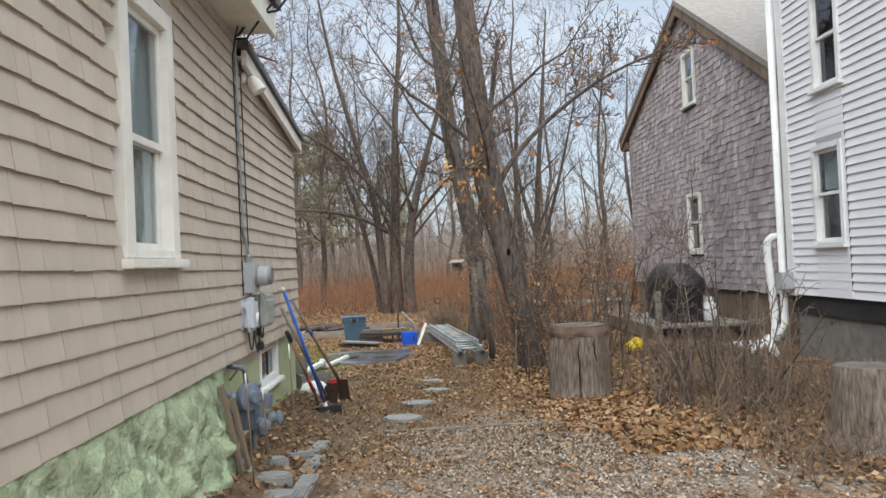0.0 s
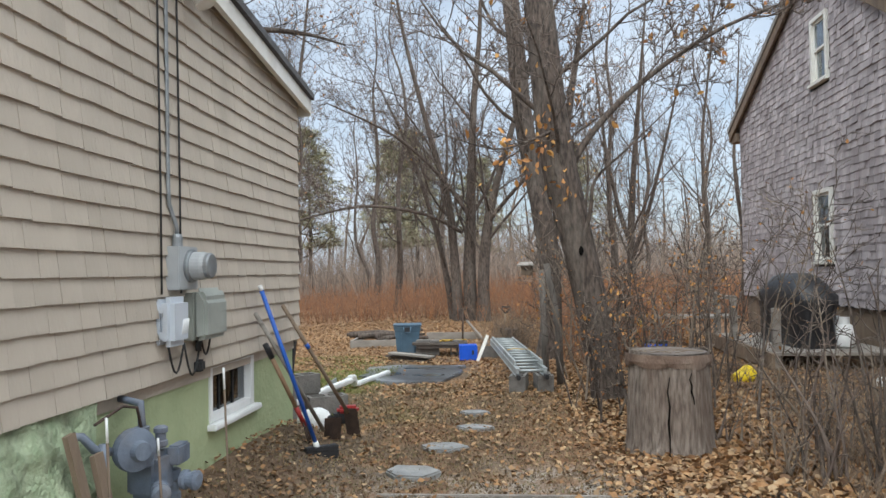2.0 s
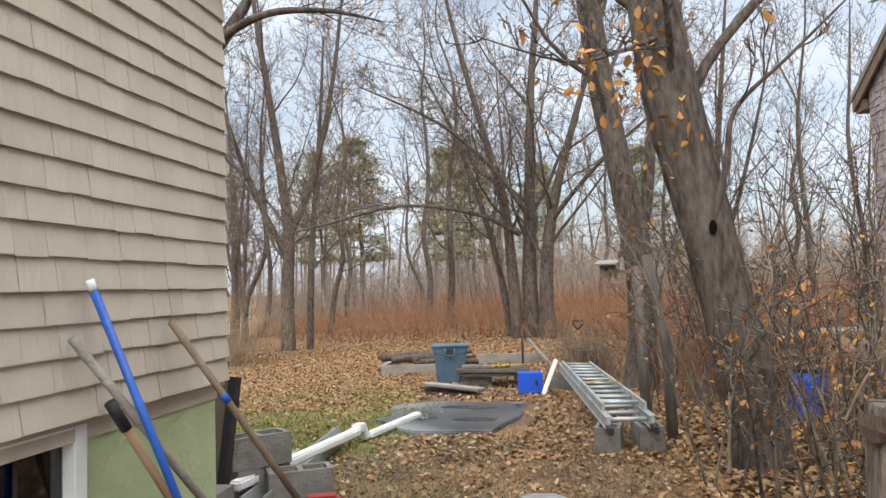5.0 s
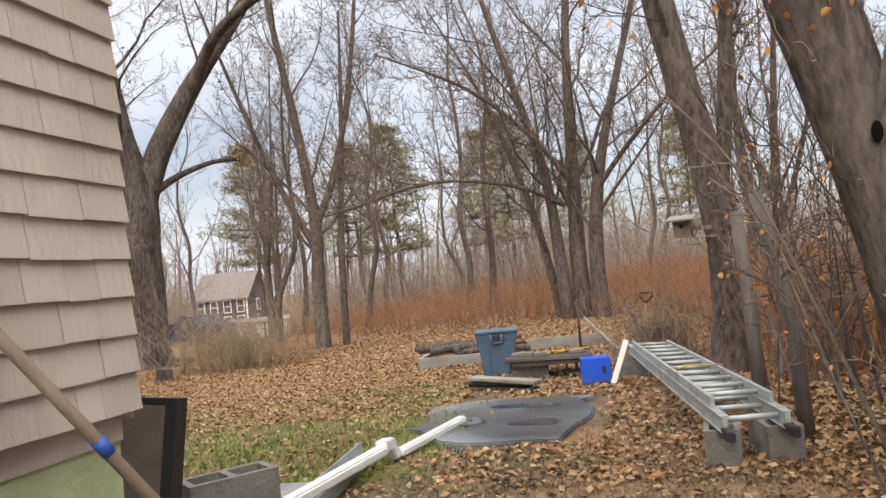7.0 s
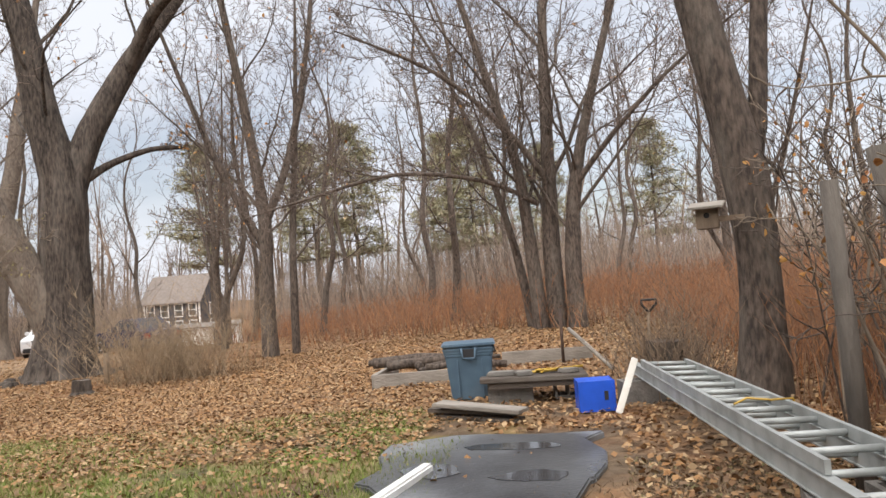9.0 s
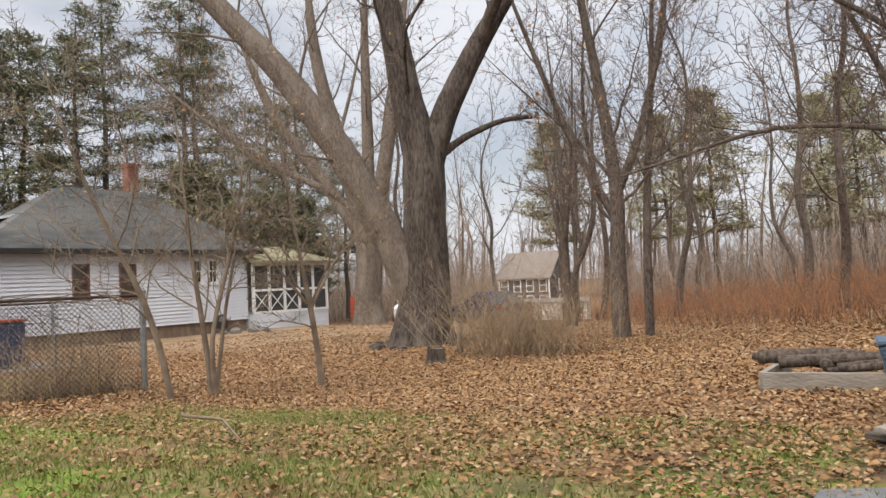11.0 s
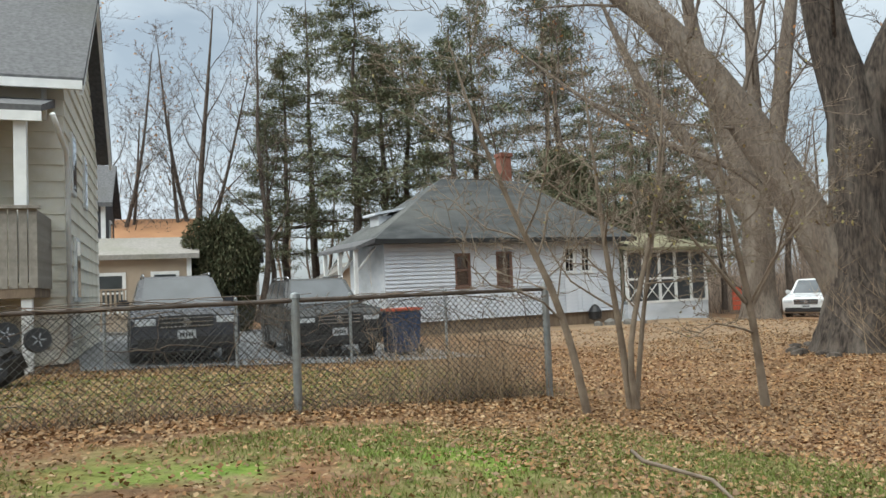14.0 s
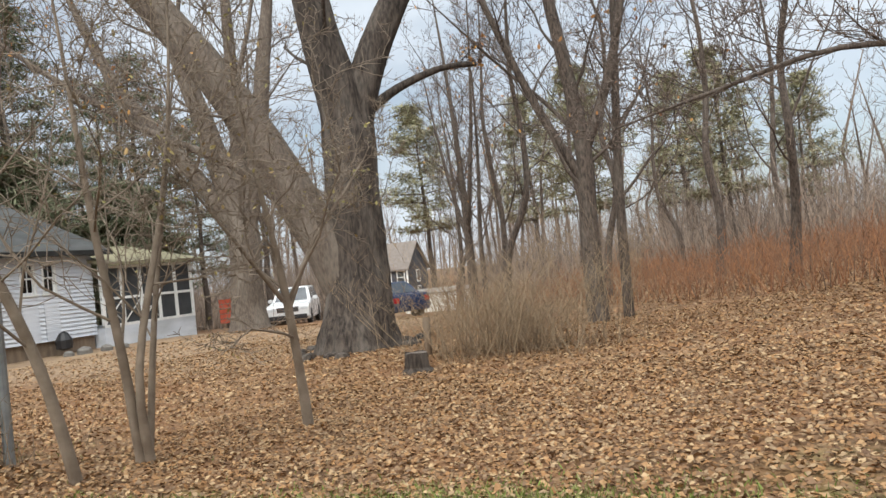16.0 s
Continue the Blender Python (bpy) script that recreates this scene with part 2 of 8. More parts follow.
# ---- mesh helpers ----
class Geo:
    """Collects vertices and faces of one mesh."""

    def __init__(self):
        self.v, self.f, self.smooth = [], [], False

    def box(self, lo, hi, m=None):
        k = len(self.v)
        pts = [Vector((x, y, z)) for z in (lo[2], hi[2]) for y in (lo[1], hi[1]) for x in (lo[0], hi[0])]
        self.v += [m @ p for p in pts] if m else pts
        self.f += [tuple(k + i for i in q) for q in ((0, 2, 3, 1), (4, 5, 7, 6), (0, 1, 5, 4), (2, 6, 7, 3), (0, 4, 6, 2), (1, 3, 7, 5))]
        return self

    def tube(self, pts, rads, sides=6, cap=True):
        k, n = len(self.v), len(pts)
        pts = [Vector(p) for p in pts]
        u = None
        for i, p in enumerate(pts):
            t = (pts[min(i + 1, n - 1)] - pts[max(i - 1, 0)]).normalized()
            if u is None:
                u = t.cross(Vector((0.31, 0.95, 0.05)) if abs(t.y) < 0.9 else Vector((1, 0, 0.1)))
            else:
                u = u - t * u.dot(t)
            u = u.normalized() if u.length > 1e-6 else t.orthogonal().normalized()
            w = t.cross(u)
            r = rads[i] if isinstance(rads, (list, tuple)) else rads
            for j in range(sides):
                a = 2 * math.pi * j / sides
                self.v.append(p + (u * math.cos(a) + w * math.sin(a)) * r)
        for i in range(n - 1):
            for j in range(sides):
                a, b = k + i * sides + j, k + i * sides + (j + 1) % sides
                self.f.append((a, b, b + sides, a + sides))
        if cap:
            self.f.append(tuple(k + j for j in range(sides - 1, -1, -1)))
            self.f.append(tuple(k + (n - 1) * sides + j for j in range(sides)))
        self.smooth = True
        return self

    def spike(self, p, q, r):
        """A thin three-sided twig that ends in a point."""
        k = len(self.v)
        t = (q - p).normalized()
        u = t.orthogonal().normalized() * r
        w = t.cross(u)
        self.v += [p + u, p - u * 0.5 + w * 0.87, p - u * 0.5 - w * 0.87, q]
        self.f += [(k, k + 1, k + 3), (k + 1, k + 2, k + 3), (k + 2, k, k + 3)]

    def lathe(self, profile, sides=16, m=None):
        """profile: (radius, height) from bottom to top, closed with caps."""
        k = len(self.v)
        for r, z in profile:
            for j in range(sides):
                a = 2 * math.pi * j / sides
                p = Vector((r * math.cos(a), r * math.sin(a), z))
                self.v.append(m @ p if m else p)
        n = len(profile)
        for i in range(n - 1):
            for j in range(sides):
                a, b = k + i * sides + j, k + i * sides + (j + 1) % sides
                self.f.append((a, b, b + sides, a + sides))
        self.f.append(tuple(k + j for j in range(sides - 1, -1, -1)))
        self.f.append(tuple(k + (n - 1) * sides + j for j in range(sides)))
        return self

    def prism(self, poly, axis, a, b):
        """A polygon of two coordinates, pulled along an axis from a to b."""
        k, n = len(self.v), len(poly)
        for d in (a, b):
            for p, q in poly:
                self.v.append(Vector({"x": (d, p, q), "y": (p, d, q), "z": (p, q, d)}[axis]))
        self.f.append(tuple(range(k + n - 1, k - 1, -1)))
        self.f.append(tuple(range(k + n, k + 2 * n)))
        for i in range(n):
            j = (i + 1) % n
            self.f.append((k + i, k + j, k + n + j, k + n + i))
        return self

    def mesh(self, name, material, bevel=0.0):
        me = bpy.data.meshes.new(name)
        me.from_pydata(self.v, [], self.f)
        bm = bmesh.new()
        if len(self.f) < 4000:
            bm.from_mesh(me)
            bmesh.ops.recalc_face_normals(bm, faces=bm.faces)
            if bevel:
                bmesh.ops.bevel(bm, geom=bm.edges[:], offset=bevel, segments=2, affect="EDGES", clamp_overlap=True)
            bm.to_mesh(me)
        bm.free()
        me.materials.append(material)
        if self.smooth:
            me.polygons.foreach_set("use_smooth", [True] * len(me.polygons))
        return me


def part(name, geo, material, parent=None, label="", bevel=0.0, at=None):
    ob = new(name, geo.mesh(name, material, bevel) if isinstance(geo, Geo) else geo)
    if parent:
        ob.parent = parent
    if at:
        ob.matrix_basis = at
    if label:
        ob["label"] = label
    return ob


def thing(name, label, category, group="", kind="", at=None):
    ob = new(name)
    ob.empty_display_size = 0.1
    if at:
        ob.matrix_basis = at
    return tagged(ob, label, category, group, kind)


def ease(a, b, x):
    u = min(1.0, max(0.0, (x - a) / (b - a)))
    return u * u * (3 - 2 * u)


def ground_z(x, y):
    """Height of the ground: a soil bank along the house, a lawn that falls away to the west."""
    z = 0.08 - 0.42 * (1 - ease(-8.5, -1.5, x)) * ease(8, 19, y)
    z += 0.20 * (1 - ease(-1.55, -0.95, x)) * (1 - ease(7.9, 9.2, y)) * ease(-2.6, -1.5, x)
    z -= 0.45 * (1 - ease(-14, -10, x)) * ease(29, 38, y)
    z -= 0.85 * (1 - ease(-14, -10, x)) * ease(38, 50, y)
    z += 0.05 * ease(2.2, 4.0, x) * (1 - ease(11, 14, y))
    return z


def scatter_mesh(name, pos, size, tilt, material, width=0.55, curl=0.35, seed=3, simple=False):
    """Many small folded leaves as one mesh. pos: n x 3."""
    rng = np.random.default_rng(seed)
    n = len(pos)
    a, b, c = rng.uniform(0, 6.283, n), rng.normal(0, tilt, n), rng.normal(0, tilt, n)
    s = size * rng.uniform(0.6, 1.35, n)
    shape = np.array([(-0.5, 0, 0), (-0.2, 0.5 * width, curl * 0.4), (0.2, 0.42 * width, curl * 0.5), (0.5, 0, curl * 0.25), (0.2, -0.42 * width, curl * 0.5), (-0.2, -0.5 * width, curl * 0.4)])
    if simple:
        shape = np.array([(-0.5, 0, 0), (0, 0.5 * width, curl * 0.5), (0.5, 0, curl * 0.2), (0.05, -0.5 * width, curl * 0.45)])
    p = shape[None] * s[:, None, None]
    ca, sa, cb, sb, cc, sc = (f(v)[:, None] for v in (a, b, c) for f in (np.cos, np.sin))
    x, y, z = p[..., 0], p[..., 1], p[..., 2]
    y, z = y * cc - z * sc, y * sc + z * cc
    x, z = x * cb + z * sb, -x * sb + z * cb
    x, y = x * ca - y * sa, x * sa + y * ca
    v = np.stack((x, y, z), -1) + pos[:, None]
    k = np.arange(n)[:, None] * len(shape)
    if simple:
        return raw_mesh(name, v.reshape(-1, 3), k + np.array([0, 3, 2, 1]), material)
    f = np.concatenate((k + np.array([0, 3, 2, 1]), k + np.array([0, 5, 4, 3])))
    return raw_mesh(name, v.reshape(-1, 3), f, material)


def raw_mesh(name, v, quads, material):
    me = bpy.data.meshes.new(name)
    me.vertices.add(len(v))
    me.vertices.foreach_set("co", np.asarray(v, dtype=np.float32).ravel())
    w = quads.shape[1]
    me.loops.add(quads.size)
    me.loops.foreach_set("vertex_index", quads.ravel().astype(np.int32))
    me.polygons.add(len(quads))
    me.polygons.foreach_set("loop_start", np.arange(0, quads.size, w, dtype=np.int32))
    me.update(calc_edges=True)
    me.materials.append(material)
    return me


# ---- ground ----
def ground_material():
    m = bpy.data.materials.new("yard_soil_leaves_and_gravel")
    m.use_nodes = True
    n, l = m.node_tree.nodes, m.node_tree.links
    b = n["Principled BSDF"]
    pos = n.new("ShaderNodeNewGeometry").outputs["Position"]

    def tex(scale, detail=6):
        t = n.new("ShaderNodeTexNoise")
        t.inputs["Scale"].default_value, t.inputs["Detail"].default_value = scale, detail
        l.new(pos, t.inputs["Vector"])
        return t
    warp = tex(0.9)
    off = n.new("ShaderNodeVectorMath")
    off.operation = "MULTIPLY_ADD"
    off.inputs[1].default_value, off.inputs[2].default_value = (2.4, 2.4, 0), (-1.2, -1.2, 0)
    l.new(warp.outputs["Color"], off.inputs[0])
    add = n.new("ShaderNodeVectorMath")
    l.new(pos, add.inputs[0])
    l.new(off.outputs[0], add.inputs[1])
    xyz = n.new("ShaderNodeSeparateXYZ")
    l.new(add.outputs[0], xyz.inputs[0])

    def step(out, a, c):
        r = n.new("ShaderNodeMapRange")
        r.interpolation_type = "SMOOTHSTEP"
        r.inputs["From Min"].default_value, r.inputs["From Max"].default_value = a, c
        l.new(out, r.inputs[0])
        return r.outputs[0]

    def mul(*outs):
        cur = outs[0]
        for o in outs[1:]:
            q = n.new("ShaderNodeMath")
            q.operation = "MULTIPLY"
            l.new(cur, q.inputs[0])
            if isinstance(o, float):
                q.inputs[1].default_value = o
            else:
                l.new(o, q.inputs[1])
            cur = q.outputs[0]
        return cur

    def box(x0, x1, y0, y1, e=0.5):
        return mul(step(xyz.outputs[0], x0 - e, x0 + e), step(xyz.outputs[0], x1 + e, x1 - e), step(xyz.outputs[1], y0 - e, y0 + e), step(xyz.outputs[1], y1 + e, y1 - e))

    def tone(c1, c2, scale):
        t = tex(scale)
        r = step(t.outputs[0], 0.38, 0.62)
        x = n.new("ShaderNodeMix")
        x.data_type = "RGBA"
        x.inputs["A"].default_value, x.inputs["B"].default_value = (*c1, 1), (*c2, 1)
        l.new(r, x.inputs["Factor"])
        return x.outputs["Result"]

    def over(base, top, mask):
        x = n.new("ShaderNodeMix")
        x.data_type = "RGBA"
        l.new(mask, x.inputs["Factor"])
        l.new(base, x.inputs["A"])
        l.new(top, x.inputs["B"])
        return x.outputs["Result"]
    vo = n.new("ShaderNodeTexVoronoi")
    vo.inputs["Scale"].default_value = 16
    l.new(pos, vo.inputs["Vector"])
    vr = n.new("ShaderNodeValToRGB")
    for i, (p, c) in enumerate(((0, (0.13, 0.07, 0.035)), (0.4, (0.25, 0.135, 0.07)), (0.7, (0.19, 0.105, 0.055)), (1, (0.34, 0.22, 0.125)))):
        if i > 1:
            vr.color_ramp.elements.new(p)
        vr.color_ramp.elements[i].position, vr.color_ramp.elements[i].color = p, (*c, 1)
    l.new(vo.outputs["Color"], vr.inputs[0])
    col = over(vr.outputs[0], tone((0.15, 0.09, 0.05), (0.30, 0.19, 0.11), 2.2), step(tex(1.3).outputs[0], 0.45, 0.6))
    # bare tan dirt by the far house, lawn, mud, gravel
    col = over(col, tone((0.34, 0.25, 0.16), (0.27, 0.195, 0.13), 1.5), mul(box(-28, -13.5, 20.5, 34, 1.2), 0.8))
    lawn = n.new("ShaderNodeMath")
    lawn.operation = "MAXIMUM"
    l.new(box(-9.3, -1.0, 9.6, 14.0, 0.9), lawn.inputs[0])
    l.new(mul(box(-15.5, -11.1, 4, 15.5, 0.5), 0.8), lawn.inputs[1])
    col = over(col, tone((0.13, 0.155, 0.04), (0.25, 0.215, 0.10), 4), mul(lawn.outputs[0], step(tex(1.1).outputs[0], 0.36, 0.56)))
    col = over(col, tone((0.14, 0.22, 0.035), (0.19, 0.26, 0.05), 5), mul(lawn.outputs[0], step(tex(0.75).outputs[0], 0.52, 0.62)))
    soil = tone((0.075, 0.055, 0.04), (0.13, 0.10, 0.07), 5)
    col = over(col, soil, mul(box(-3.1, 0.6, 7.0, 14.6, 0.7), step(tex(1.7).outputs[0], 0.40, 0.62), 0.8))
    col = over(col, soil, mul(box(-1.9, -0.8, 2, 8.6, 0.3), 0.75))
    # dark east bank soil, tone deepened to stand for shade under the scrub
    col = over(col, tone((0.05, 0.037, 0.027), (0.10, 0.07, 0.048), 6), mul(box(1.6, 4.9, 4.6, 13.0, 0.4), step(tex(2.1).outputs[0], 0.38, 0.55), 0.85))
    gv = n.new("ShaderNodeTexVoronoi")
    gv.inputs["Scale"].default_value = 48
    l.new(pos, gv.inputs["Vector"])
    gr = n.new("ShaderNodeValToRGB")
    gr.color_ramp.elements[0].color, gr.color_ramp.elements[1].color = (0.12, 0.10, 0.08, 1), (0.46, 0.42, 0.36, 1)
    l.new(gv.outputs["Color"], gr.inputs[0])
    gmask = mul(box(-0.7, 2.7, -30, 7.4, 0.6), step(tex(2.6).outputs[0], 0.36, 0.60), 0.85)
    col = over(col, gr.outputs[0], gmask)
    l.new(col, b.inputs["Base Color"])
    b.inputs["Roughness"].default_value, b.inputs["Specular IOR Level"].default_value = 0.9, 0.2
    bp = n.new("ShaderNodeBump")
    bp.inputs["Strength"].default_value, bp.inputs["Distance"].default_value = 0.7, 0.03
    l.new(vo.outputs["Distance"], bp.inputs["Height"])
    b2 = n.new("ShaderNodeBump")
    b2.inputs["Strength"].default_value, b2.inputs["Distance"].default_value = 0.6, 0.02
    l.new(tex(55).outputs[0], b2.inputs["Height"])
    l.new(bp.outputs[0], b2.inputs["Normal"])
    l.new(b2.outputs[0], b.inputs["Normal"])
    return m


def axis(lo, hi, near_lo, near_hi, step):
    near = list(np.arange(near_lo, near_hi + 1e-6, step))
    out = [near_lo - step * 1.45 ** k * k for k in range(1, 40) if near_lo - step * 1.45 ** k * k > lo]
    far = [near_hi + step * 1.45 ** k * k for k in range(1, 40) if near_hi + step * 1.45 ** k * k < hi]
    return np.array([lo] + out[::-1] + near + far + [hi])


def ground_height(x, y):
    rough = 0.025 * noise.noise((x * 0.9, y * 0.9, 0)) + 0.012 * noise.noise((x * 3.1, y * 3.1, 5)) if abs(x) < 40 and -10 < y < 60 else 0
    return ground_z(x, y) + rough


gx, gy = axis(-700, 700, -26, 8, 0.2), axis(-300, 900, -1, 34, 0.2)
gv = np.array([(x, y, ground_height(x, y)) for y in gy for x in gx])
nx = len(gx)
gi = (np.arange(len(gy) - 1)[:, None] * nx + np.arange(nx - 1)[None]).ravel()
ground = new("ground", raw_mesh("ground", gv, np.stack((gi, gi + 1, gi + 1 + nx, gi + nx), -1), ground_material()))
ground.data.polygons.foreach_set("use_smooth", [True] * len(ground.data.polygons))
tagged(ground, "brown leaf-strewn yard soil with gravel and thin green lawn", "ground", kind="structure")


def rect_pieces(y0, y1, z0, z1, holes):
    """The wall rectangle less its openings, as (y0, y1, z0, z1) pieces."""
    out, ys = [], sorted({y0, y1, *[h[0] for h in holes], *[h[1] for h in holes]})
    ys = [y for y in ys if y0 <= y <= y1]
    for a, b in zip(ys, ys[1:]):
        cuts = sorted((h[2], h[3]) for h in holes if h[0] <= a and h[1] >= b)
        z = z0
        for c, d in cuts:
            if c > z:
                out.append((a, b, z, c))
            z = max(z, d)
        if z < z1:
            out.append((a, b, z, z1))
    return out


def sash_window(parent, x, y0, y1, z0, z1, face, trim, pane, casing=0.09, mid=0.5, sill=True, muntins=0, shade=None, name="window"):
    """A double-hung window in a wall whose outer face is at x and looks to face (+1 or -1 along x): casing, two sashes, panes, sill."""
    def bx(g, a, b, ya, yb, za, zb):
        lo, hi = sorted((x + face * a, x + face * b))
        return g.box((lo, ya, za), (hi, yb, zb))
    c = casing
    g = Geo()
    bx(g, -0.06, 0.035, y0, y0 + c, z0, z1)
    bx(g, -0.06, 0.035, y1 - c, y1, z0, z1)
    bx(g, -0.06, 0.038, y0 + c, y1 - c, z1 - c, z1)
    bx(g, -0.06, 0.033, y0 + c, y1 - c, z0, z0 + c * 0.4)
    w = part(name, g, trim, parent, bevel=0.004)
    zm = z0 + (z1 - z0) * mid
    for a, b, d in ((z0 + c * 0.4, zm + 0.02, -0.035), (zm - 0.02, z1 - c, -0.005)):
        s = Geo()
        t = 0.042
        bx(s, d - 0.03, d, y0 + c, y0 + c + t, a, b)
        bx(s, d - 0.03, d, y1 - c - t, y1 - c, a, b)
        bx(s, d - 0.03, d + 0.003, y0 + c + t, y1 - c - t, a, a + t)
        bx(s, d - 0.03, d + 0.003, y0 + c + t, y1 - c - t, b - t, b)
        for k in range(muntins):
            ym = y0 + c + (y1 - y0 - 2 * c) * (k + 1) / (muntins + 1)
            bx(s, d - 0.022, d - 0.004, ym - 0.012, ym + 0.012, a + t, b - t)
        part("sash", s, trim, w, bevel=0.003)
        p = part("pane", bx(Geo(), d - 0.018, d - 0.013, y0 + c + t, y1 - c - t, a + t, b - t), pane, w)
        p.visible_shadow = False
    if sill:
        part("sill", bx(Geo(), -0.05, 0.075, y0 - 0.04, y1 + 0.04, z0 - 0.055, z0 - 0.004), trim, w, bevel=0.006)
    if shade:
        part("blind", bx(Geo(), -0.12, -0.11, y0 + c, y1 - c, z0 + (z1 - z0) * 0.55, z1 - c), shade, w)
    return w


# ---- the taupe house beside the path ----
house = thing("house", "taupe shingled house on a pale green painted foundation", "house")
WIN, CELLAR = (3.68, 4.46, 1.69, 3.13), (6.70, 7.46, 0.56, 0.905)
HX = -1.53


def house_top(y):
    return 3.54 if y < 6.05 else 3.37 - 0.128 * (y - 6.05)


g = Geo()
for a, b, c, d in rect_pieces(-4, 6.05, 0.85, 3.54, [WIN]):
    g.box((HX - 0.16, a, c), (HX, b, d))
g.prism([(6.05, 0.85), (8.445, 0.85), (8.445, house_top(8.445)), (6.05, 3.37)], "x", HX - 0.16, HX)
part("wall", g, M_SIDING_J, house)
g = Geo()
g.box((-7.5, 8.29, 0.0), (HX - 0.16, 8.445, 3.05))
g.box((-7.5, -4, 0.0), (HX - 0.16, -3.88, 3.54))
g.box((-7.5, -3.88, 0.0), (-7.38, 8.34, 3.1))
part("side_wall", g, M_ROOM, house)
g = Geo()
g.box((-7.38, -3.88, 0.78), (HX - 0.16, 8.34, 0.85))
part("room_floor", g, M_OLDWOOD, house)
g = Geo()
g.box((-7.38, -3.88, 3.2), (HX - 0.17, 5.9, 3.3))
part("room_ceiling", g, M_ROOM, house)
part("partition", Geo().box((-4.4, 1.0, 0.85), (-4.3, 8.3, 3.2)), M_ROOM, house)
# siding courses behind the house corner, seen edge on
g = Geo()
for k in range(19):
    z = 0.912 + 0.1145 * k
    g.box((-7.5, 8.445, z), (HX + 0.03, 8.463, z + 0.1145))
part("rear_siding", g, M_SIDING_J, house)
# box eave of the front part, lean-to roof behind it
g = Geo()
g.box((-1.56, -4, 3.54), (-1.20, 6.12, 3.58))
g.box((-1.205, -4, 3.50), (-1.165, 6.12, 3.74))
part("eave", g, M_CREAM, house, bevel=0.006)
g = Geo()
g.prism([(-1.12, 3.73), (-4.6, 5.75), (-4.6, 5.87), (-1.12, 3.82)], "y", -4.2, 6.16)
g.prism([(-4.6, 5.75), (-8.1, 3.73), (-8.1, 3.82), (-4.6, 5.87)], "y", -4.2, 6.16)
part("roof", g, M_ROOF, house)
part("gable_end", Geo().prism([(-1.7, 3.56), (-4.6, 5.72), (-7.4, 3.56)], "y", 6.0, 6.08), M_SIDING_J, house)
g = Geo()
g.prism([(6.0, 3.405), (8.62, 3.07), (8.62, 3.12), (6.0, 3.465)], "x", -8.0, -1.37)
part("lean_to_roof", g, M_ROOF, house)
g = Geo()
g.prism([(6.04, 3.27), (8.59, 2.945), (8.59, 3.065), (6.04, 3.39)], "x", -1.44, -1.40)
g.prism([(6.06, 3.33), (8.58, 3.01), (8.58, 3.03), (6.06, 3.35)], "x", -1.54, -1.443)
part("rake_board", g, M_CREAM, house)
part("fascia_board", Geo().box((-7.9, 8.594, 2.92), (-1.40, 8.615, 3.07)), M_CREAM, house)
# stone and block foundation
g = Geo()
sy, sz = np.arange(1.0, 5.36, 0.03), np.arange(-0.1, 0.93, 0.03)
for y in sy:
    for z in sz:
        k = (z + 0.1) / 1.0
        d = 0.10 * noise.noise((0, y * 2.6, z * 3.4)) + 0.09 * abs(noise.noise((3, y * 5, z * 6))) + 0.05 * noise.noise((9, y * 13, z * 13)) + 0.03 * noise.noise((4, y * 27, z * 27))
        g.v.append(Vector((-1.50 + 0.16 * (1 - k) + d * (1 - 0.75 * k ** 3), y, z)))
ns = len(sz)
for i in range(len(sy) - 1):
    for j in range(ns - 1):
        g.f.append((i * ns + j, (i + 1) * ns + j, (i + 1) * ns + j + 1, i * ns + j + 1))
k0 = len(g.v)
g.v += [Vector((-1.9, sy[-1], sz[0])), Vector((-1.9, sy[-1], sz[-1]))]
last = (len(sy) - 1) * ns
g.f.append((*[last + j for j in range(ns)], k0 + 1, k0))
g.smooth = True
part("old_foundation", Geo().box((-1.75, -4, -0.2), (-1.42, 1.0, 0.9)), M_GREEN, house)
part("stone_foundation", g, M_GREENSTONE, house, "lumpy stone foundation painted mint green")
for a, b, c, d in rect_pieces(5.3, 8.445, -0.2, 0.90, [CELLAR]):
    part("block_foundation", Geo().box((HX - 0.2, a, c), (HX - 0.012, b, d)), M_GREEN, house, "smooth pale green painted block foundation")
part("rear_foundation", Geo().box((-7.4, 8.25, -0.2), (HX - 0.2, 8.40, 0.78)), M_GREEN, house)
# added near-black sheet behind the pane in place of the unlit cellar
part("cellar_shade_sheet", Geo().box((-1.80, 6.4, 0.35), (-1.72, 7.8, 0.95)), M_DARK, house)
sash_window(house, HX + 0.03, *WIN, 1, M_CREAM, M_GLASS, casing=0.11, mid=0.44)
# pale curtain sheet added close behind the panes to brighten the window
g = Geo()
for k in range(61):
    y = WIN[0] + 0.05 + (WIN[1] - WIN[0] - 0.1) * k / 60
    for z in (1.70, 3.1):
        g.v.append(Vector((HX - 0.05 + 0.005 * math.sin(k * 0.9) + 0.003 * math.sin(k * 2.3), y, z)))
g.f = [(2 * k, 2 * k + 2, 2 * k + 3, 2 * k + 1) for k in range(60)]
g.smooth = True
part("curtain", g, M_SHEER, house, "pale sheer curtain added behind the sashes to brighten the panes")
g = Geo()
for a, b, c, d in rect_pieces(CELLAR[0] - 0.01, CELLAR[1] + 0.01, CELLAR[2] - 0.01, CELLAR[3] + 0.004, [(CELLAR[0] + 0.03, CELLAR[1] - 0.06, CELLAR[2] + 0.04, CELLAR[3] - 0.012)]):
    g.box((HX - 0.14, a, c), (HX + 0.002, b, d))
cw = part("cellar_window", g, M_WHITE, house, "white wooden cellar window with dark panes", bevel=0.004)
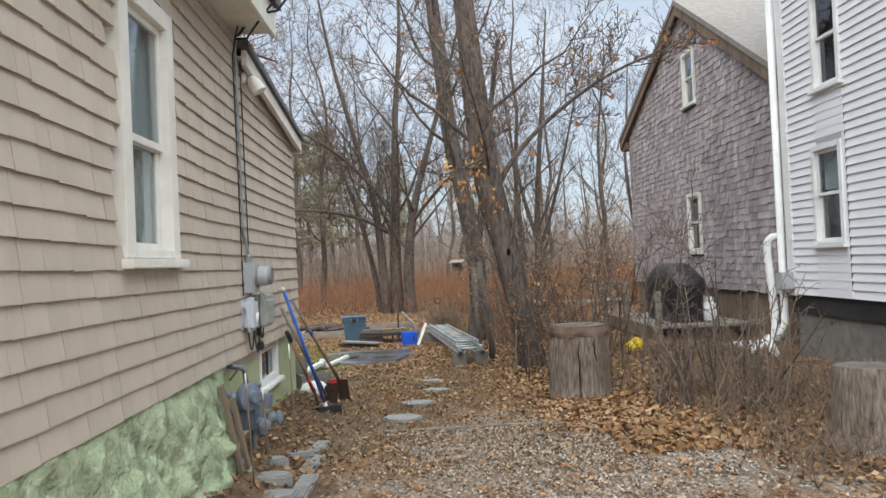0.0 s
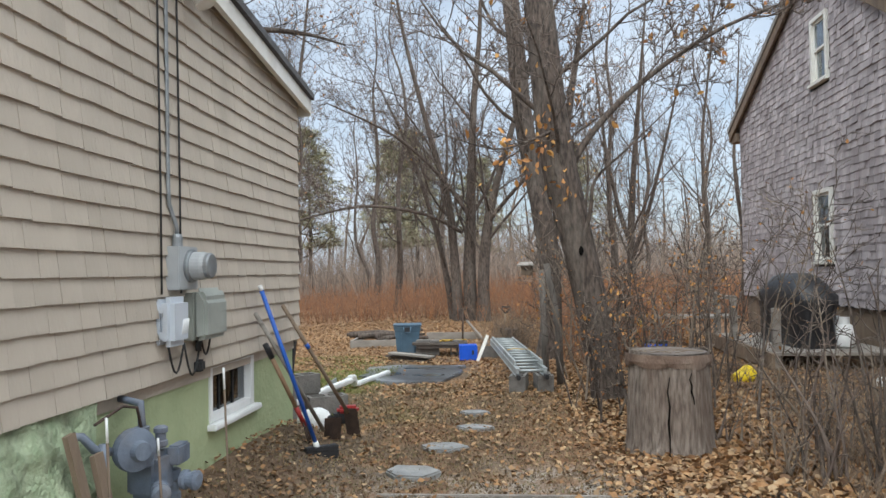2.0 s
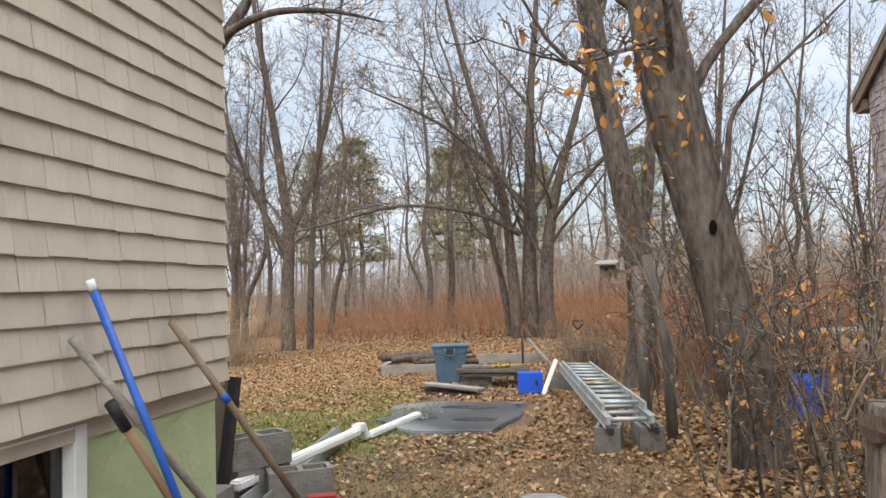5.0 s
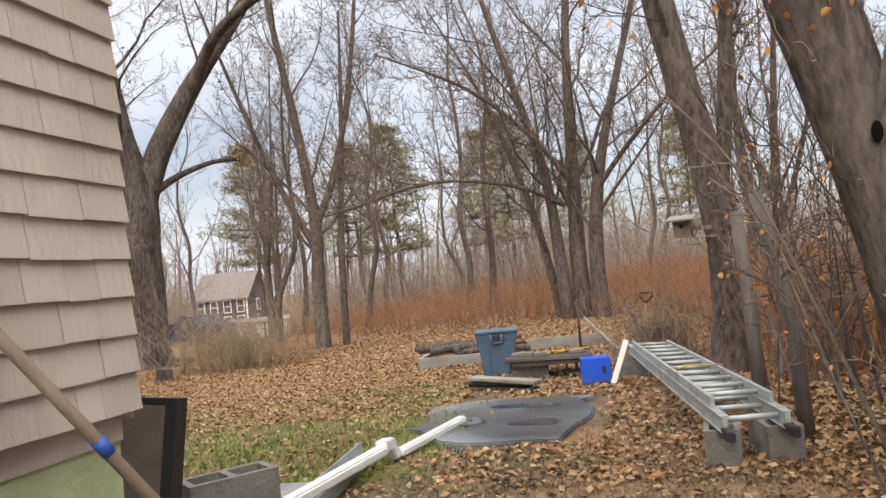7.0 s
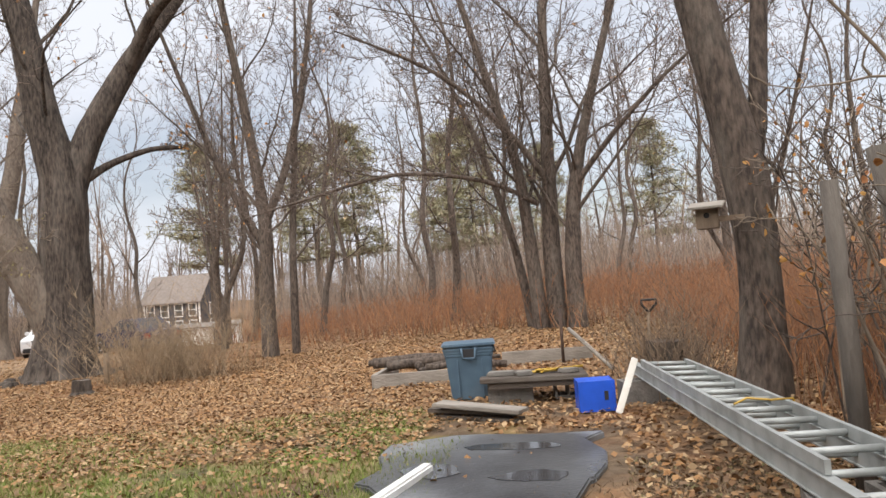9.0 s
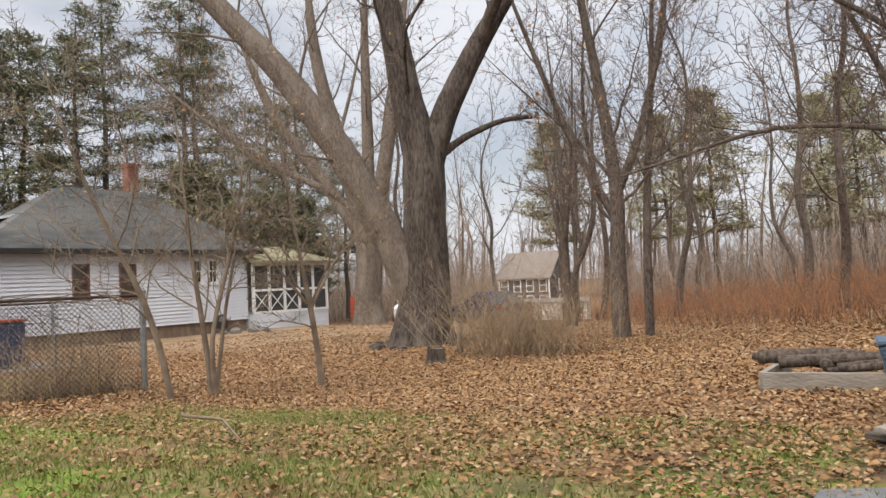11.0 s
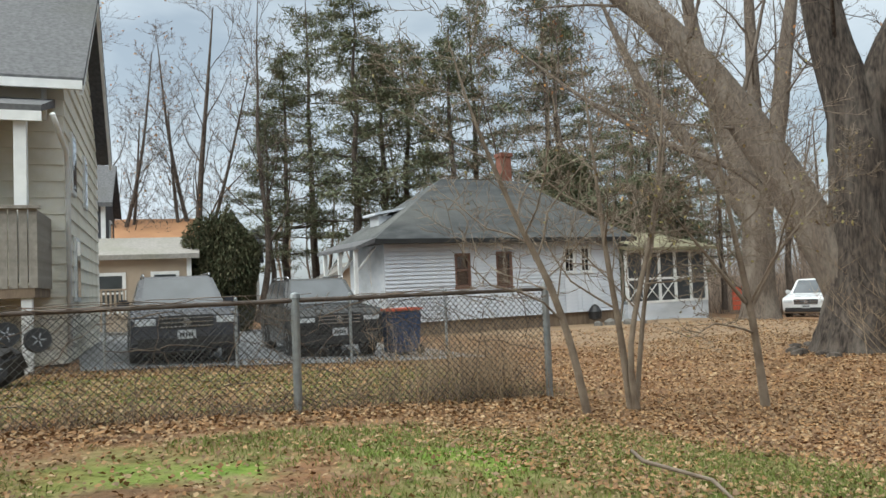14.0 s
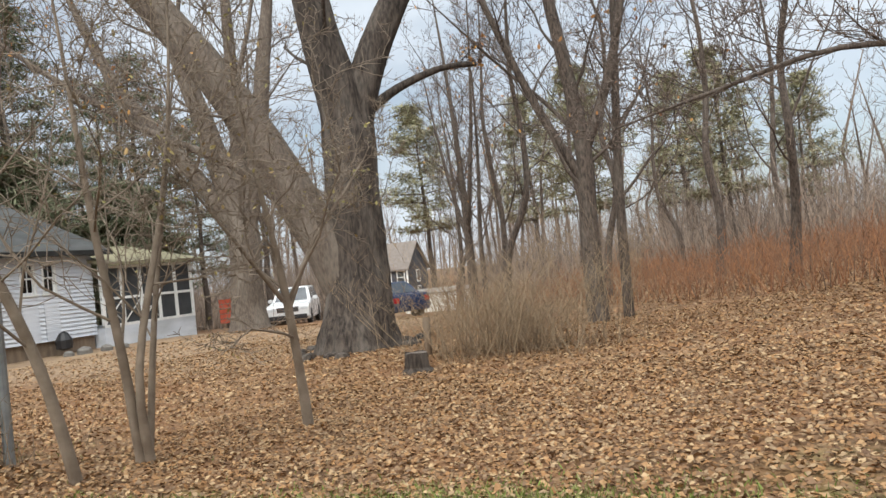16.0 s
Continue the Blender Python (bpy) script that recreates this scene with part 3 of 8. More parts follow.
part("sill", Geo().box((HX - 0.06, CELLAR[0] - 0.03, 0.505), (HX + 0.05, CELLAR[1] + 0.05, 0.545)), M_WHITE, cw, bevel=0.008)
p = part("pane", Geo().box((HX - 0.055, CELLAR[0] + 0.03, 0.60), (HX - 0.048, CELLAR[1] - 0.06, 0.893)), M_DARKGLASS, cw)
for y in (6.93, 7.17):
    part("muntin", Geo().box((HX - 0.047, y - 0.008, 0.60), (HX - 0.04, y + 0.008, 0.893)), M_DARK, cw)


# ---- neighbours on the east side ----
grey = thing("shingled_house", "weathered grey cedar-shingled gable house on a brown foundation", "house")
GX, RIDGE_Y, RIDGE_Z = 5.4, 15.1, 6.72


SLOPE = {-1: 0.59, 1: 0.44}


def grey_top(y):
    return RIDGE_Z - 0.20 - SLOPE[1 if y > RIDGE_Y else -1] * abs(y - RIDGE_Y)


G_UP, G_LOW = (14.45, 15.12, 4.54, 5.62), (14.46, 15.18, 1.58, 2.76)
g = Geo()
for a, b, c, d in rect_pieces(11.0, 19.3, 0.862, 4.2, [G_LOW]):
    g.box((GX + 0.01, a, c), (GX + 0.15, b, d))
for a, b in ((11.0, 13.2), (13.2, 14.45), (15.12, 17.3), (17.3, 19.3)):
    g.prism([(a, 4.2), (b, 4.2), (b, max(4.2, grey_top(b))), (a, max(4.2, grey_top(a)))], "x", GX + 0.01, GX + 0.15)
g.box((GX + 0.01, 14.45, 4.2), (GX + 0.15, 15.12, 4.54))
g.prism([(14.45, 5.62), (15.12, 5.62), (15.12, grey_top(15.12)), (14.45, grey_top(14.45))], "x", GX + 0.01, GX + 0.15)
# near-black backing behind the shingles and at the window reveals
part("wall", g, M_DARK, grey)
g = Geo()
g.box((GX + 0.15, 19.2, 0.6), (14, 19.3, 4.4))
g.box((GX + 0.15, 11.0, 0.6), (14, 11.1, 4.3))
g.box((GX + 1.6, 11.1, 0.7), (GX + 1.7, 19.2, 4.3))
part("side_wall", g, M_OLDWOOD, grey)
part("foundation", Geo().box((GX + 0.05, 11.0, -0.3), (13.9, 19.25, 0.86)), M_OLDWOOD, grey, "brown stained foundation wall")
rng = random.Random(5)
g = Geo()
z = 0.88
while z < 6.7:
    y = 11.02 + rng.uniform(-0.1, 0)
    while y < 19.3:
        w = rng.uniform(0.09, 0.19)
        top = min(z + 0.135, grey_top(y + w / 2) + 0.03)
        inside = any(h[0] - 0.05 < y + w / 2 < h[1] + 0.05 and h[2] - 0.07 < z + 0.06 < h[3] + 0.04 for h in (G_UP, G_LOW))
        if top > z + 0.03 and not inside:
            o, dz = rng.uniform(0.012, 0.03), rng.uniform(-0.012, 0.012)
            y1 = min(y + w - 0.005, 19.31)
            k = len(g.v)
            g.v += [Vector(q) for q in ((GX - o, y, z + dz), (GX - o, y1, z + dz), (GX + 0.008, y1, z + dz), (GX + 0.008, y, z + dz), (GX - o * 0.35, y, top), (GX - o * 0.35, y1, top))]
            g.f += [(k, k + 1, k + 5, k + 4), (k, k + 3, k + 2, k + 1), (k, k + 4, k + 3), (k + 1, k + 2, k + 5)]
        y += w
    z += 0.118
tagged(part("shingles", g, M_GREYSH, grey), kind="stuff")
g = Geo()
for sgn in (-1, 1):
    a, b = RIDGE_Y, RIDGE_Y + sgn * 4.75
    za, zb = RIDGE_Z, RIDGE_Z - SLOPE[sgn] * 4.75
    g.prism([(a, za - 0.06), (b, zb - 0.06), (b, zb + 0.05), (a, za + 0.05)], "x", GX - 0.14, 14.2)
part("roof", g, M_ROOFTAN, grey, "grey-tan asphalt shingle roof")
for sgn in (-1, 1):
    a, b = RIDGE_Y, RIDGE_Y + sgn * 4.72
    za, zb = RIDGE_Z - 0.07, RIDGE_Z - 0.07 - SLOPE[sgn] * 4.72
    part("rake_board", Geo().prism([(a, za - 0.20), (b, zb - 0.20), (b, zb), (a, za)], "x", GX - 0.12, GX - 0.08), M_OLDWOOD, grey, "brown weathered rake board")
    part("soffit", Geo().prism([(a, za - 0.06), (b, zb - 0.06), (b, zb - 0.02), (a, za - 0.02)], "x", GX - 0.075, GX), M_OLDWOOD, grey)
    part("eave_box", Geo().prism([(b, zb - 0.24), (b - sgn * 0.40, zb - 0.24), (b - sgn * 0.40, zb - 0.05), (b, zb - 0.05)], "x", GX - 0.075, 13.8), M_OLDWOOD, grey)
sash_window(grey, GX - 0.01, *G_UP, -1, M_CREAM, M_GLASS, casing=0.07)
sash_window(grey, GX - 0.01, *G_LOW, -1, M_CREAM, M_DARKGLASS, casing=0.07)

white = thing("white_house", "two-storey house with white vinyl lap siding", "house")
WX = 5.0
W_A, W_B = (8.74, 9.44, 1.62, 2.86), (8.68, 9.32, 3.56, 4.80)
g = Geo()
for a, b, c, d in rect_pieces(-4, 10.2, 0.7, 7.0, [W_A, W_B]):
    g.box((WX + 0.02, a, c), (WX + 0.17, b, d))
# near-black backing behind the siding boards and at the window reveals
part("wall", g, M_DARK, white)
g = Geo().box((WX + 0.17, 10.05, 0.7), (12, 10.2, 7.0)).box((WX + 0.17, -4, 0.7), (12, -3.85, 7.0))
g.box((WX + 1.8, -3.8, 0.7), (WX + 1.9, 10.0, 7.0))
part("side_wall", g, M_VINYL, white)
part("foundation", Geo().box((WX + 0.06, -3.95, -0.3), (11.9, 10.15, 0.95)), M_CONC, white, "stained grey foundation")
g = Geo().prism([(WX - 0.3, 6.9), (8.5, 9.6), (8.5, 9.72), (WX - 0.3, 7.02)], "y", -4.3, 10.5).prism([(8.5, 9.6), (12.3, 6.9), (12.3, 7.02), (8.5, 9.72)], "y", -4.3, 10.5)
part("roof", g, M_ROOFTAN, white)
boards = {}
for k in range(58):
    z0, z1 = 0.95 + 0.105 * k, 0.95 + 0.105 * (k + 1)
    for a, b, c, d in rect_pieces(-4, 10.04, z0, z1, [h for h in (W_A, W_B)]):
        if d - c < 0.02:
            continue
        key = (round(b - a, 3), round(d - c, 3))
        if key not in boards:
            q = Geo()
            h, w = d - c, b - a
            q.v = [Vector(p) for p in ((-0.022, 0, 0), (-0.022, w, 0), (0.012, w, 0), (0.012, 0, 0), (-0.002, 0, h), (-0.002, w, h), (0.012, w, h), (0.012, 0, h))]
            q.f = [(0, 1, 5, 4), (3, 2, 1, 0), (4, 5, 6, 7), (2, 3, 7, 6), (0, 4, 7, 3), (1, 2, 6, 5)]
            boards[key] = q.mesh("siding_board", M_VINYL)
        part("siding_board", boards[key], None, white, at=pose(WX, a, c))
part("corner_board", Geo().box((WX - 0.03, 10.04, 0.93), (WX + 0.02, 10.22, 7.0)), M_WHITE, white, bevel=0.005)
sash_window(white, WX - 0.01, *W_A, -1, M_WHITE, M_GLASS, casing=0.07, mid=0.5, shade=M_CREAM)
sash_window(white, WX - 0.01, *W_B, -1, M_WHITE, M_DARKGLASS, casing=0.07, mid=0.5)


# ---- houses across the yard ----
def board_mesh(w, h, lap, material, name="siding_board"):
    """A lap board that looks to +x."""
    q = Geo()
    q.v = [Vector(p) for p in ((lap, 0, 0), (lap, w, 0), (-0.01, w, 0), (-0.01, 0, 0), (0.003, 0, h), (0.003, w, h), (-0.01, w, h), (-0.01, 0, h))]
    q.f = [(0, 1, 5, 4), (3, 2, 1, 0), (4, 5, 6, 7), (2, 3, 7, 6), (0, 4, 7, 3), (1, 2, 6, 5)]
    return q.mesh(name, material)


cottage = thing("cottage", "low white clapboard cottage with grey hip roof", "house")
CX, CY0, CY1 = -24.4, 18.5, 27.7
C_W = [(20.95, 21.52, 1.15, 2.25), (22.50, 23.12, 1.12, 2.28), (25.25, 25.75, 1.5, 2.42), (25.95, 26.42, 1.5, 2.42)]
g = Geo()
for a, b, c, d in rect_pieces(CY0, CY1, 0.1, 2.7, C_W):
    part("wall", Geo().box((CX - 0.15, a, c), (CX, b, d)), M_CLAP, cottage)
for lo, hi in (((-27.4, CY0, 0.1), (CX - 0.15, CY0 + 0.15, 2.7)), ((-27.4, CY1 - 0.15, 0.1), (CX - 0.15, CY1, 2.7)), ((-27.55, CY0, 0.1), (-27.4, CY1, 2.7))):
    part("end_wall", Geo().box(lo, hi), M_CLAP, cottage)
# added near-black sheet that stands in for the unlit rooms behind the windows
part("dark_room_sheet", Geo().box((-25.6, 18.8, 0.1), (-25.5, 27.5, 2.7)), M_DARK, cottage)
part("foundation", Geo().box((-27.4, CY0 + 0.1, -0.6), (CX - 0.06, CY1 - 0.05, 0.1)), M_OLDWOOD, cottage, "brown foundation")
cb = {}
for k in range(21):
    z0 = 0.1 + 0.124 * k
    for a, b, c, d in rect_pieces(CY0, CY1, z0, z0 + 0.124, C_W):
        if d - c > 0.02:
            key = (round(b - a, 3), round(d - c, 3))
            cb.setdefault(key, board_mesh(b - a, d - c, 0.05, M_CLAP))
            part("siding_board", cb[key], None, cottage, at=pose(CX, a, c))
g = Geo()
e = 0.45
r0, r1 = (CY0 - e, CY1 + e), (CX + e, -27.55 - e)
zr, ze = 4.93, 2.72
A, B, C, D = (r1[0], r0[0], ze), (r1[0], r0[1], ze), (r1[1], r0[1], ze), (r1[1], r0[0], ze)
P, Q = (-26.0, 21.4, zr), (-26.0, 24.5, zr)
g.v = [Vector(q) for q in (A, B, C, D, P, Q)] + [Vector((q[0], q[1], q[2] - 0.14)) for q in (A, B, C, D)]
g.f = [(0, 1, 5, 4), (1, 2, 5), (2, 3, 4, 5), (3, 0, 4), (0, 6, 7, 1), (1, 7, 8, 2), (2, 8, 9, 3), (3, 9, 6, 0), (6, 9, 8, 7)]
part("roof", g, M_OLDROOF, cottage, "dark grey asphalt hip roof")
part("gutter", Geo().box((CX + e - 0.02, CY0 - e, ze - 0.16), (CX + e + 0.06, CY1 + e, ze - 0.02)), M_DARK, cottage)
M_BRICK = mat("red_chimney_brick", (0.23, 0.095, 0.065), (0.16, 0.065, 0.045), 14, 0.9, 0.6, 40, (0.16, 0.10, 0.08), 0.5, 4)
ch = part("chimney", Geo().box((-26.5, 23.95, 4.3), (-26.1, 24.35, 5.85)).box((-26.55, 23.9, 5.85), (-26.05, 24.4, 5.98)), M_BRICK, cottage, "red brick chimney")
M_BROWNTRIM = mat("red_brown_window_trim", (0.20, 0.115, 0.085), (0.14, 0.08, 0.06), 6, 0.7, 0.2, 40)
M_CURTAIN = mat("rust_brown_curtain", (0.50, 0.27, 0.18), (0.40, 0.21, 0.14), 6, 0.9, 0.3, 30)
for i, w in enumerate(C_W):
    sash_window(cottage, CX + 0.02, *w, 1, M_BROWNTRIM if i < 2 else M_WHITE, M_GLASS if i < 2 else M_DARKGLASS, casing=0.05, muntins=0 if i < 2 else 1, shade=None)
    if i < 2:
        part("curtain", Geo().box((CX - 0.19, w[0] + 0.03, w[2] + 0.03), (CX - 0.17, w[1] - 0.03, w[3] - 0.05)), M_CURTAIN, cottage)
# the front end with its little roof and brackets
g = Geo().prism([(18.1, 2.76), (17.45, 2.50), (17.45, 2.40), (18.1, 2.62)], "x", -27.9, CX + 0.45)
part("front_porch_roof", g, M_ROOF, cottage)
for x in (CX + 0.1, -25.8, -27.3):
    part("porch_post", Geo().box((x - 0.1, 17.5, -0.4), (x, 17.62, 2.5)), M_WHITE, cottage)
    part("porch_brace", Geo().tube([(x - 0.05, 17.56, 1.7), (x - 0.05, 18.2, 2.5)], 0.04, 4), M_WHITE, cottage)
g = Geo().box((-26.5, 18.9, 3.0), (-25.7, 20.2, 3.6)).prism([(18.7, 3.6), (20.6, 3.95), (20.6, 4.03), (18.7, 3.68)], "x", -26.65, -25.55)
part("dormer", g, M_CLAP, cottage)
# screened porch on its north end
PX, PY0, PY1 = -24.1, 27.75, 31.7
porch = thing("screened_porch", "white-framed screened porch with dark screens on white base", "porch")
part("base", Geo().box((PX - 3.0, PY0, -0.5), (PX, PY1, 0.26)), M_CLAP, porch, bevel=0.01)
for y in np.linspace(PY0 + 0.05, PY1 - 0.05, 6):
    part("post", Geo().box((PX - 0.09, y - 0.05, 0.26), (PX + 0.01, y + 0.05, 2.2)), M_WHITE, porch)
for x in (-25.3, -26.4):
    part("post", Geo().box((x, PY1 - 0.1, 0.26), (x + 0.09, PY1, 2.2)), M_WHITE, porch)
for z in (1.12, 2.12, 0.262):
    part("rail", Geo().box((PX - 0.07, PY0, z), (PX + 0.014, PY1, z + 0.085)), M_WHITE, porch)
    part("rail", Geo().box((PX - 3.0, PY1 - 0.08, z), (PX - 0.1, PY1 + 0.006, z + 0.085)), M_WHITE, porch)
ys = np.linspace(PY0 + 0.05, PY1 - 0.05, 6)
for a, b in list(zip(ys, ys[1:]))[:3]:
    for s in (0, 1):
        q = [(a, 0.34), (b, 1.12)] if s else [(b, 0.34), (a, 1.12)]
        part("brace", Geo().tube([(PX - 0.03, q[0][0], q[0][1]), (PX - 0.03, q[1][0], q[1][1])], 0.022, 4), M_WHITE, porch)
for a, b in zip(ys, ys[1:]):
    for c, d in ((0.345, 1.12), (1.205, 2.12)):
        part("screen", Geo().box((PX - 0.055, a + 0.05, c), (PX - 0.05, b - 0.05, d)), M_SCREEN, porch)
part("screen", Geo().box((PX - 2.9, PY1 - 0.05, 0.345), (PX - 0.1, PY1 - 0.045, 2.12)), M_SCREEN, porch)
M_MOSSROOF = mat("mossy_olive_roof", (0.26, 0.24, 0.15), (0.20, 0.18, 0.11), 6, 0.95, 0.5, 40, (0.13, 0.12, 0.08), 0.5, 1)
part("roof", Geo().prism([(PX + 0.35, 2.2), (PX - 3.4, 3.0), (PX - 3.4, 3.12), (PX + 0.35, 2.30)], "y", PY0 - 0.2, PY1 + 0.3), M_MOSSROOF, porch, "mossy olive porch roof")

# the yellowed house at the driveway
YX, YY = -18.1, 9.75
yel = thing("neighbour_house", "tall house with yellowed white siding and grey gable roof", "house", at=pose(YX, YY, 0, 0, 0, -5.7) @ pose(-YX, -YY, 0))
part("wall", Geo().prism([(-25.9, 0.1), (-25.9, 5.3), (-22, 8.25), (YX - 0.02, 5.3), (YX - 0.02, 0.1)], "y", 0, YY - 0.02), M_YELLOW, yel)
part("foundation", Geo().box((-25.8, 0.2, -0.4), (YX - 0.03, YY - 0.05, 0.1)), M_CONC, yel)
ym, xm = board_mesh(YY, 0.30, 0.03, M_YELLOW), board_mesh(7.8, 0.30, 0.035, M_YELLOW)
for k in range(17):
    if 0.1 + 0.3 * k + 0.3 < 5.3:
        part("siding_board", ym, None, yel, at=pose(YX, 0, 0.1 + 0.3 * k))
        part("siding_board", xm, None, yel, at=pose(YX, YY - 0.01, 0.1 + 0.3 * k, 0, 0, 90))
g = Geo()
g.prism([(YX + 0.42, 5.08), (-22, 8.3), (-22, 8.44), (YX + 0.42, 5.22)], "y", -0.4, YY + 0.38)
g.prism([(-22, 8.3), (-26.35, 5.08), (-26.35, 5.22), (-22, 8.44)], "y", -0.4, YY + 0.38)
part("roof", g, M_ROOF, yel, "grey asphalt shingle gable roof")
part("fascia", Geo().box((YX + 0.40, -0.4, 5.0), (YX + 0.46, YY + 0.36, 5.16)), M_WHITE, yel)
for q in ([(YX + 0.38, 4.92), (-22, 8.15), (-22, 8.29), (YX + 0.38, 5.06)], [(-22, 8.15), (-26.3, 4.92), (-26.3, 5.06), (-22, 8.29)]):
    part("rake_board", Geo().prism(q, "y", YY + 0.30, YY + 0.37), M_WHITE, yel)
for k in range(10):
    zz = 5.3 + 0.3 * k
    x0, x1 = -25.9 + (zz - 5.15) * 1.322 + 0.15, YX - (zz - 5.15) * 1.322 - 0.15
    if x1 - x0 > 0.6:
        part("siding_board", board_mesh(x1 - x0, 0.30, 0.035, M_YELLOW), None, yel, at=pose(x1, YY - 0.01, zz, 0, 0, 90))
part("chimney", Geo().box((-22.3, 8.95, 7.6), (-21.7, 9.45, 9.6)), M_BRICK, yel)
for a, b, c, d in ((-19.7, -18.95, 3.3, 4.5), (-22.2, -21.5, 3.3, 4.5), (-20.2, -19.4, 1.2, 2.5)):
    w = part("window", Geo().box((a, YY + 0.0, c), (b, YY + 0.06, d)), M_WHITE, yel, bevel=0.01)
    part("pane", Geo().box((a + 0.09, YY + 0.056, c + 0.09), (b - 0.09, YY + 0.066, d - 0.09)), M_DARKGLASS, w)
# rear porch with a deck
part("porch_roof", Geo().prism([(YX + 0.02, 4.75), (YX + 1.75, 4.28), (YX + 1.75, 4.38), (YX + 0.02, 4.9)], "y", 4.0, 9.62), M_ROOF, yel)
part("porch_fascia", Geo().box((YX + 1.70, 4.0, 4.12), (YX + 1.76, 9.62, 4.28)), M_WHITE, yel)
for y in (9.2, 6.6):
    part("porch_column", Geo().box((YX + 1.45, y, 1.55), (YX + 1.63, y + 0.18, 4.2)), M_WHITE, yel)
part("deck", Geo().box((YX + 0.02, 4.0, 1.3), (YX + 1.8, 9.5, 1.5)), M_OLDWOOD, yel)
rb = Geo().box((-0.012, -0.06, 0), (0.012, 0.06, 1.25)).mesh("rail_board", M_GREYWOOD)
for k in range(40):
    part("rail_board", rb, None, yel, at=pose(YX + 1.8, 4.1 + 0.138 * k, 1.45))
for k in range(12):
    part("rail_board", rb, None, yel, at=pose(YX + 0.1 + 0.145 * k, 9.52, 1.45, 0, 0, 90))
part("hand_rail", Geo().box((YX + 1.74, 4.0, 2.70), (YX + 1.88, 9.6, 2.75)), M_GREYWOOD, yel)
part("deck_post", Geo().box((YX + 1.6, 9.3, -0.2), (YX + 1.75, 9.45, 1.3)), M_WHITE, yel)
part("downspout", Geo().tube([(YX + 1.5, 9.75, 4.3), (YX + 1.3, 9.8, 4.1), (YX + 0.3, 9.82, 3.9), (YX + 0.12, 9.82, 3.6), (YX + 0.12, 9.82, 0.4)], 0.045, 8), M_WHITE, yel)
part("corner_downspout", Geo().tube([(YX + 0.08, YY - 0.3, 5.1), (YX + 0.08, YY - 0.3, 4.5)], 0.05, 8), M_WHITE, yel)

# far houses
M_TANSIDE = mat("tan_siding_far", (0.42, 0.34, 0.26), (0.36, 0.29, 0.22), 1, 0.8, 0.1, 20)
M_ORANGEROOF = mat("orange_roof", (0.38, 0.20, 0.10), (0.32, 0.165, 0.085), 1, 0.9, 0.1, 20)
M_SLATE = mat("slate_blue_siding", (0.065, 0.068, 0.08), (0.05, 0.052, 0.062), 1, 0.8, 0.1, 20)


def far_house(name, label, x, y, yaw, w, d, h, rise, wall, roof, rows=2, cols=4, drop=0.0):
    h0 = thing(name, label, "house", at=pose(x, y, ground_z(x, y) - drop, 0, 0, yaw))
    part("wall", Geo().box((-w / 2, -d / 2, -0.5), (w / 2, d / 2, h)), wall, h0)
    part("gable", Geo().prism([(-d / 2, h), (d / 2, h), (0, h + rise)], "x", -w / 2 + 0.01, w / 2 - 0.01), wall, h0)
    q = Geo()
    for s in (-1, 1):
        q.prism([(0, h + rise), (s * (d / 2 + 0.35), h - 0.1), (s * (d / 2 + 0.35), h + 0.08), (0, h + rise + 0.2)], "x", -w / 2 - 0.3, w / 2 + 0.3)
    part("roof", q, roof, h0)
    for a in (-w / 2, w / 2 - 0.15):
        part("corner_trim", Geo().box((a - 0.01, -d / 2 - 0.04, -0.4), (a + 0.16, -d / 2 + 0.1, h)), M_WHITE, h0)
    for r in range(rows):
        for c in range(cols):
            wx, wz = -w / 2 + w * (c + 0.5) / cols, h * (r + 0.5) / rows + 0.1
            win = part("window", Geo().box((wx - 0.5, -d / 2 - 0.06, wz - 0.75), (wx + 0.5, -d / 2 - 0.002, wz + 0.75)), M_WHITE, h0)
            part("pane", Geo().box((wx - 0.38, -d / 2 - 0.07, wz - 0.63), (wx + 0.38, -d / 2 - 0.055, wz - 0.04)).box((wx - 0.38, -d / 2 - 0.07, wz + 0.04), (wx + 0.38, -d / 2 - 0.055, wz + 0.63)), M_DARKGLASS, win)
        win = part("window", Geo().box((w / 2 + 0.002, -0.5, h * (r + 0.5) / rows - 0.6), (w / 2 + 0.06, 0.5, h * (r + 0.5) / rows + 0.8)), M_WHITE, h0)
        part("pane", Geo().box((w / 2 + 0.05, -0.38, h * (r + 0.5) / rows - 0.48), (w / 2 + 0.07, 0.38, h * (r + 0.5) / rows + 0.68)), M_DARKGLASS, win)
    return h0


far_house("colonial_house", "dark slate two-storey colonial house with white-trimmed windows", -46.2, 87.6, 4, 6.6, 6, 3.7, 3.0, M_SLATE, mat("brown_grey_far_roof", (0.20, 0.17, 0.15), (0.15, 0.13, 0.115), 4, 0.95, 0.3, 40), drop=0.9)
far_house("gambrel_house", "dark blue-grey house beyond the driveway", -38.5, 9.6, 83, 3.6, 4.5, 5.0, 1.8, M_SLATE, M_ROOF, 2, 2)
far_house("ranch_house", "low tan-sided house with a pale grey roof", -35, 12.4, 82, 3.7, 5, 2.8, 0.7, M_TANSIDE, M_ROOFTAN, 1, 2)
far_house("orange_roofed_house", "house with a bright orange-brown roof", -46, 13.5, 80, 5.0, 8, 3.7, 1.7, M_TANSIDE, M_ORANGEROOF, 1, 3)
far_house("blue_roofed_house", "small grey house with slate roof in the distance", -50, 18.2, 80, 4, 6, 3.4, 1.9, M_TANSIDE, M_SLATE, 1, 2)
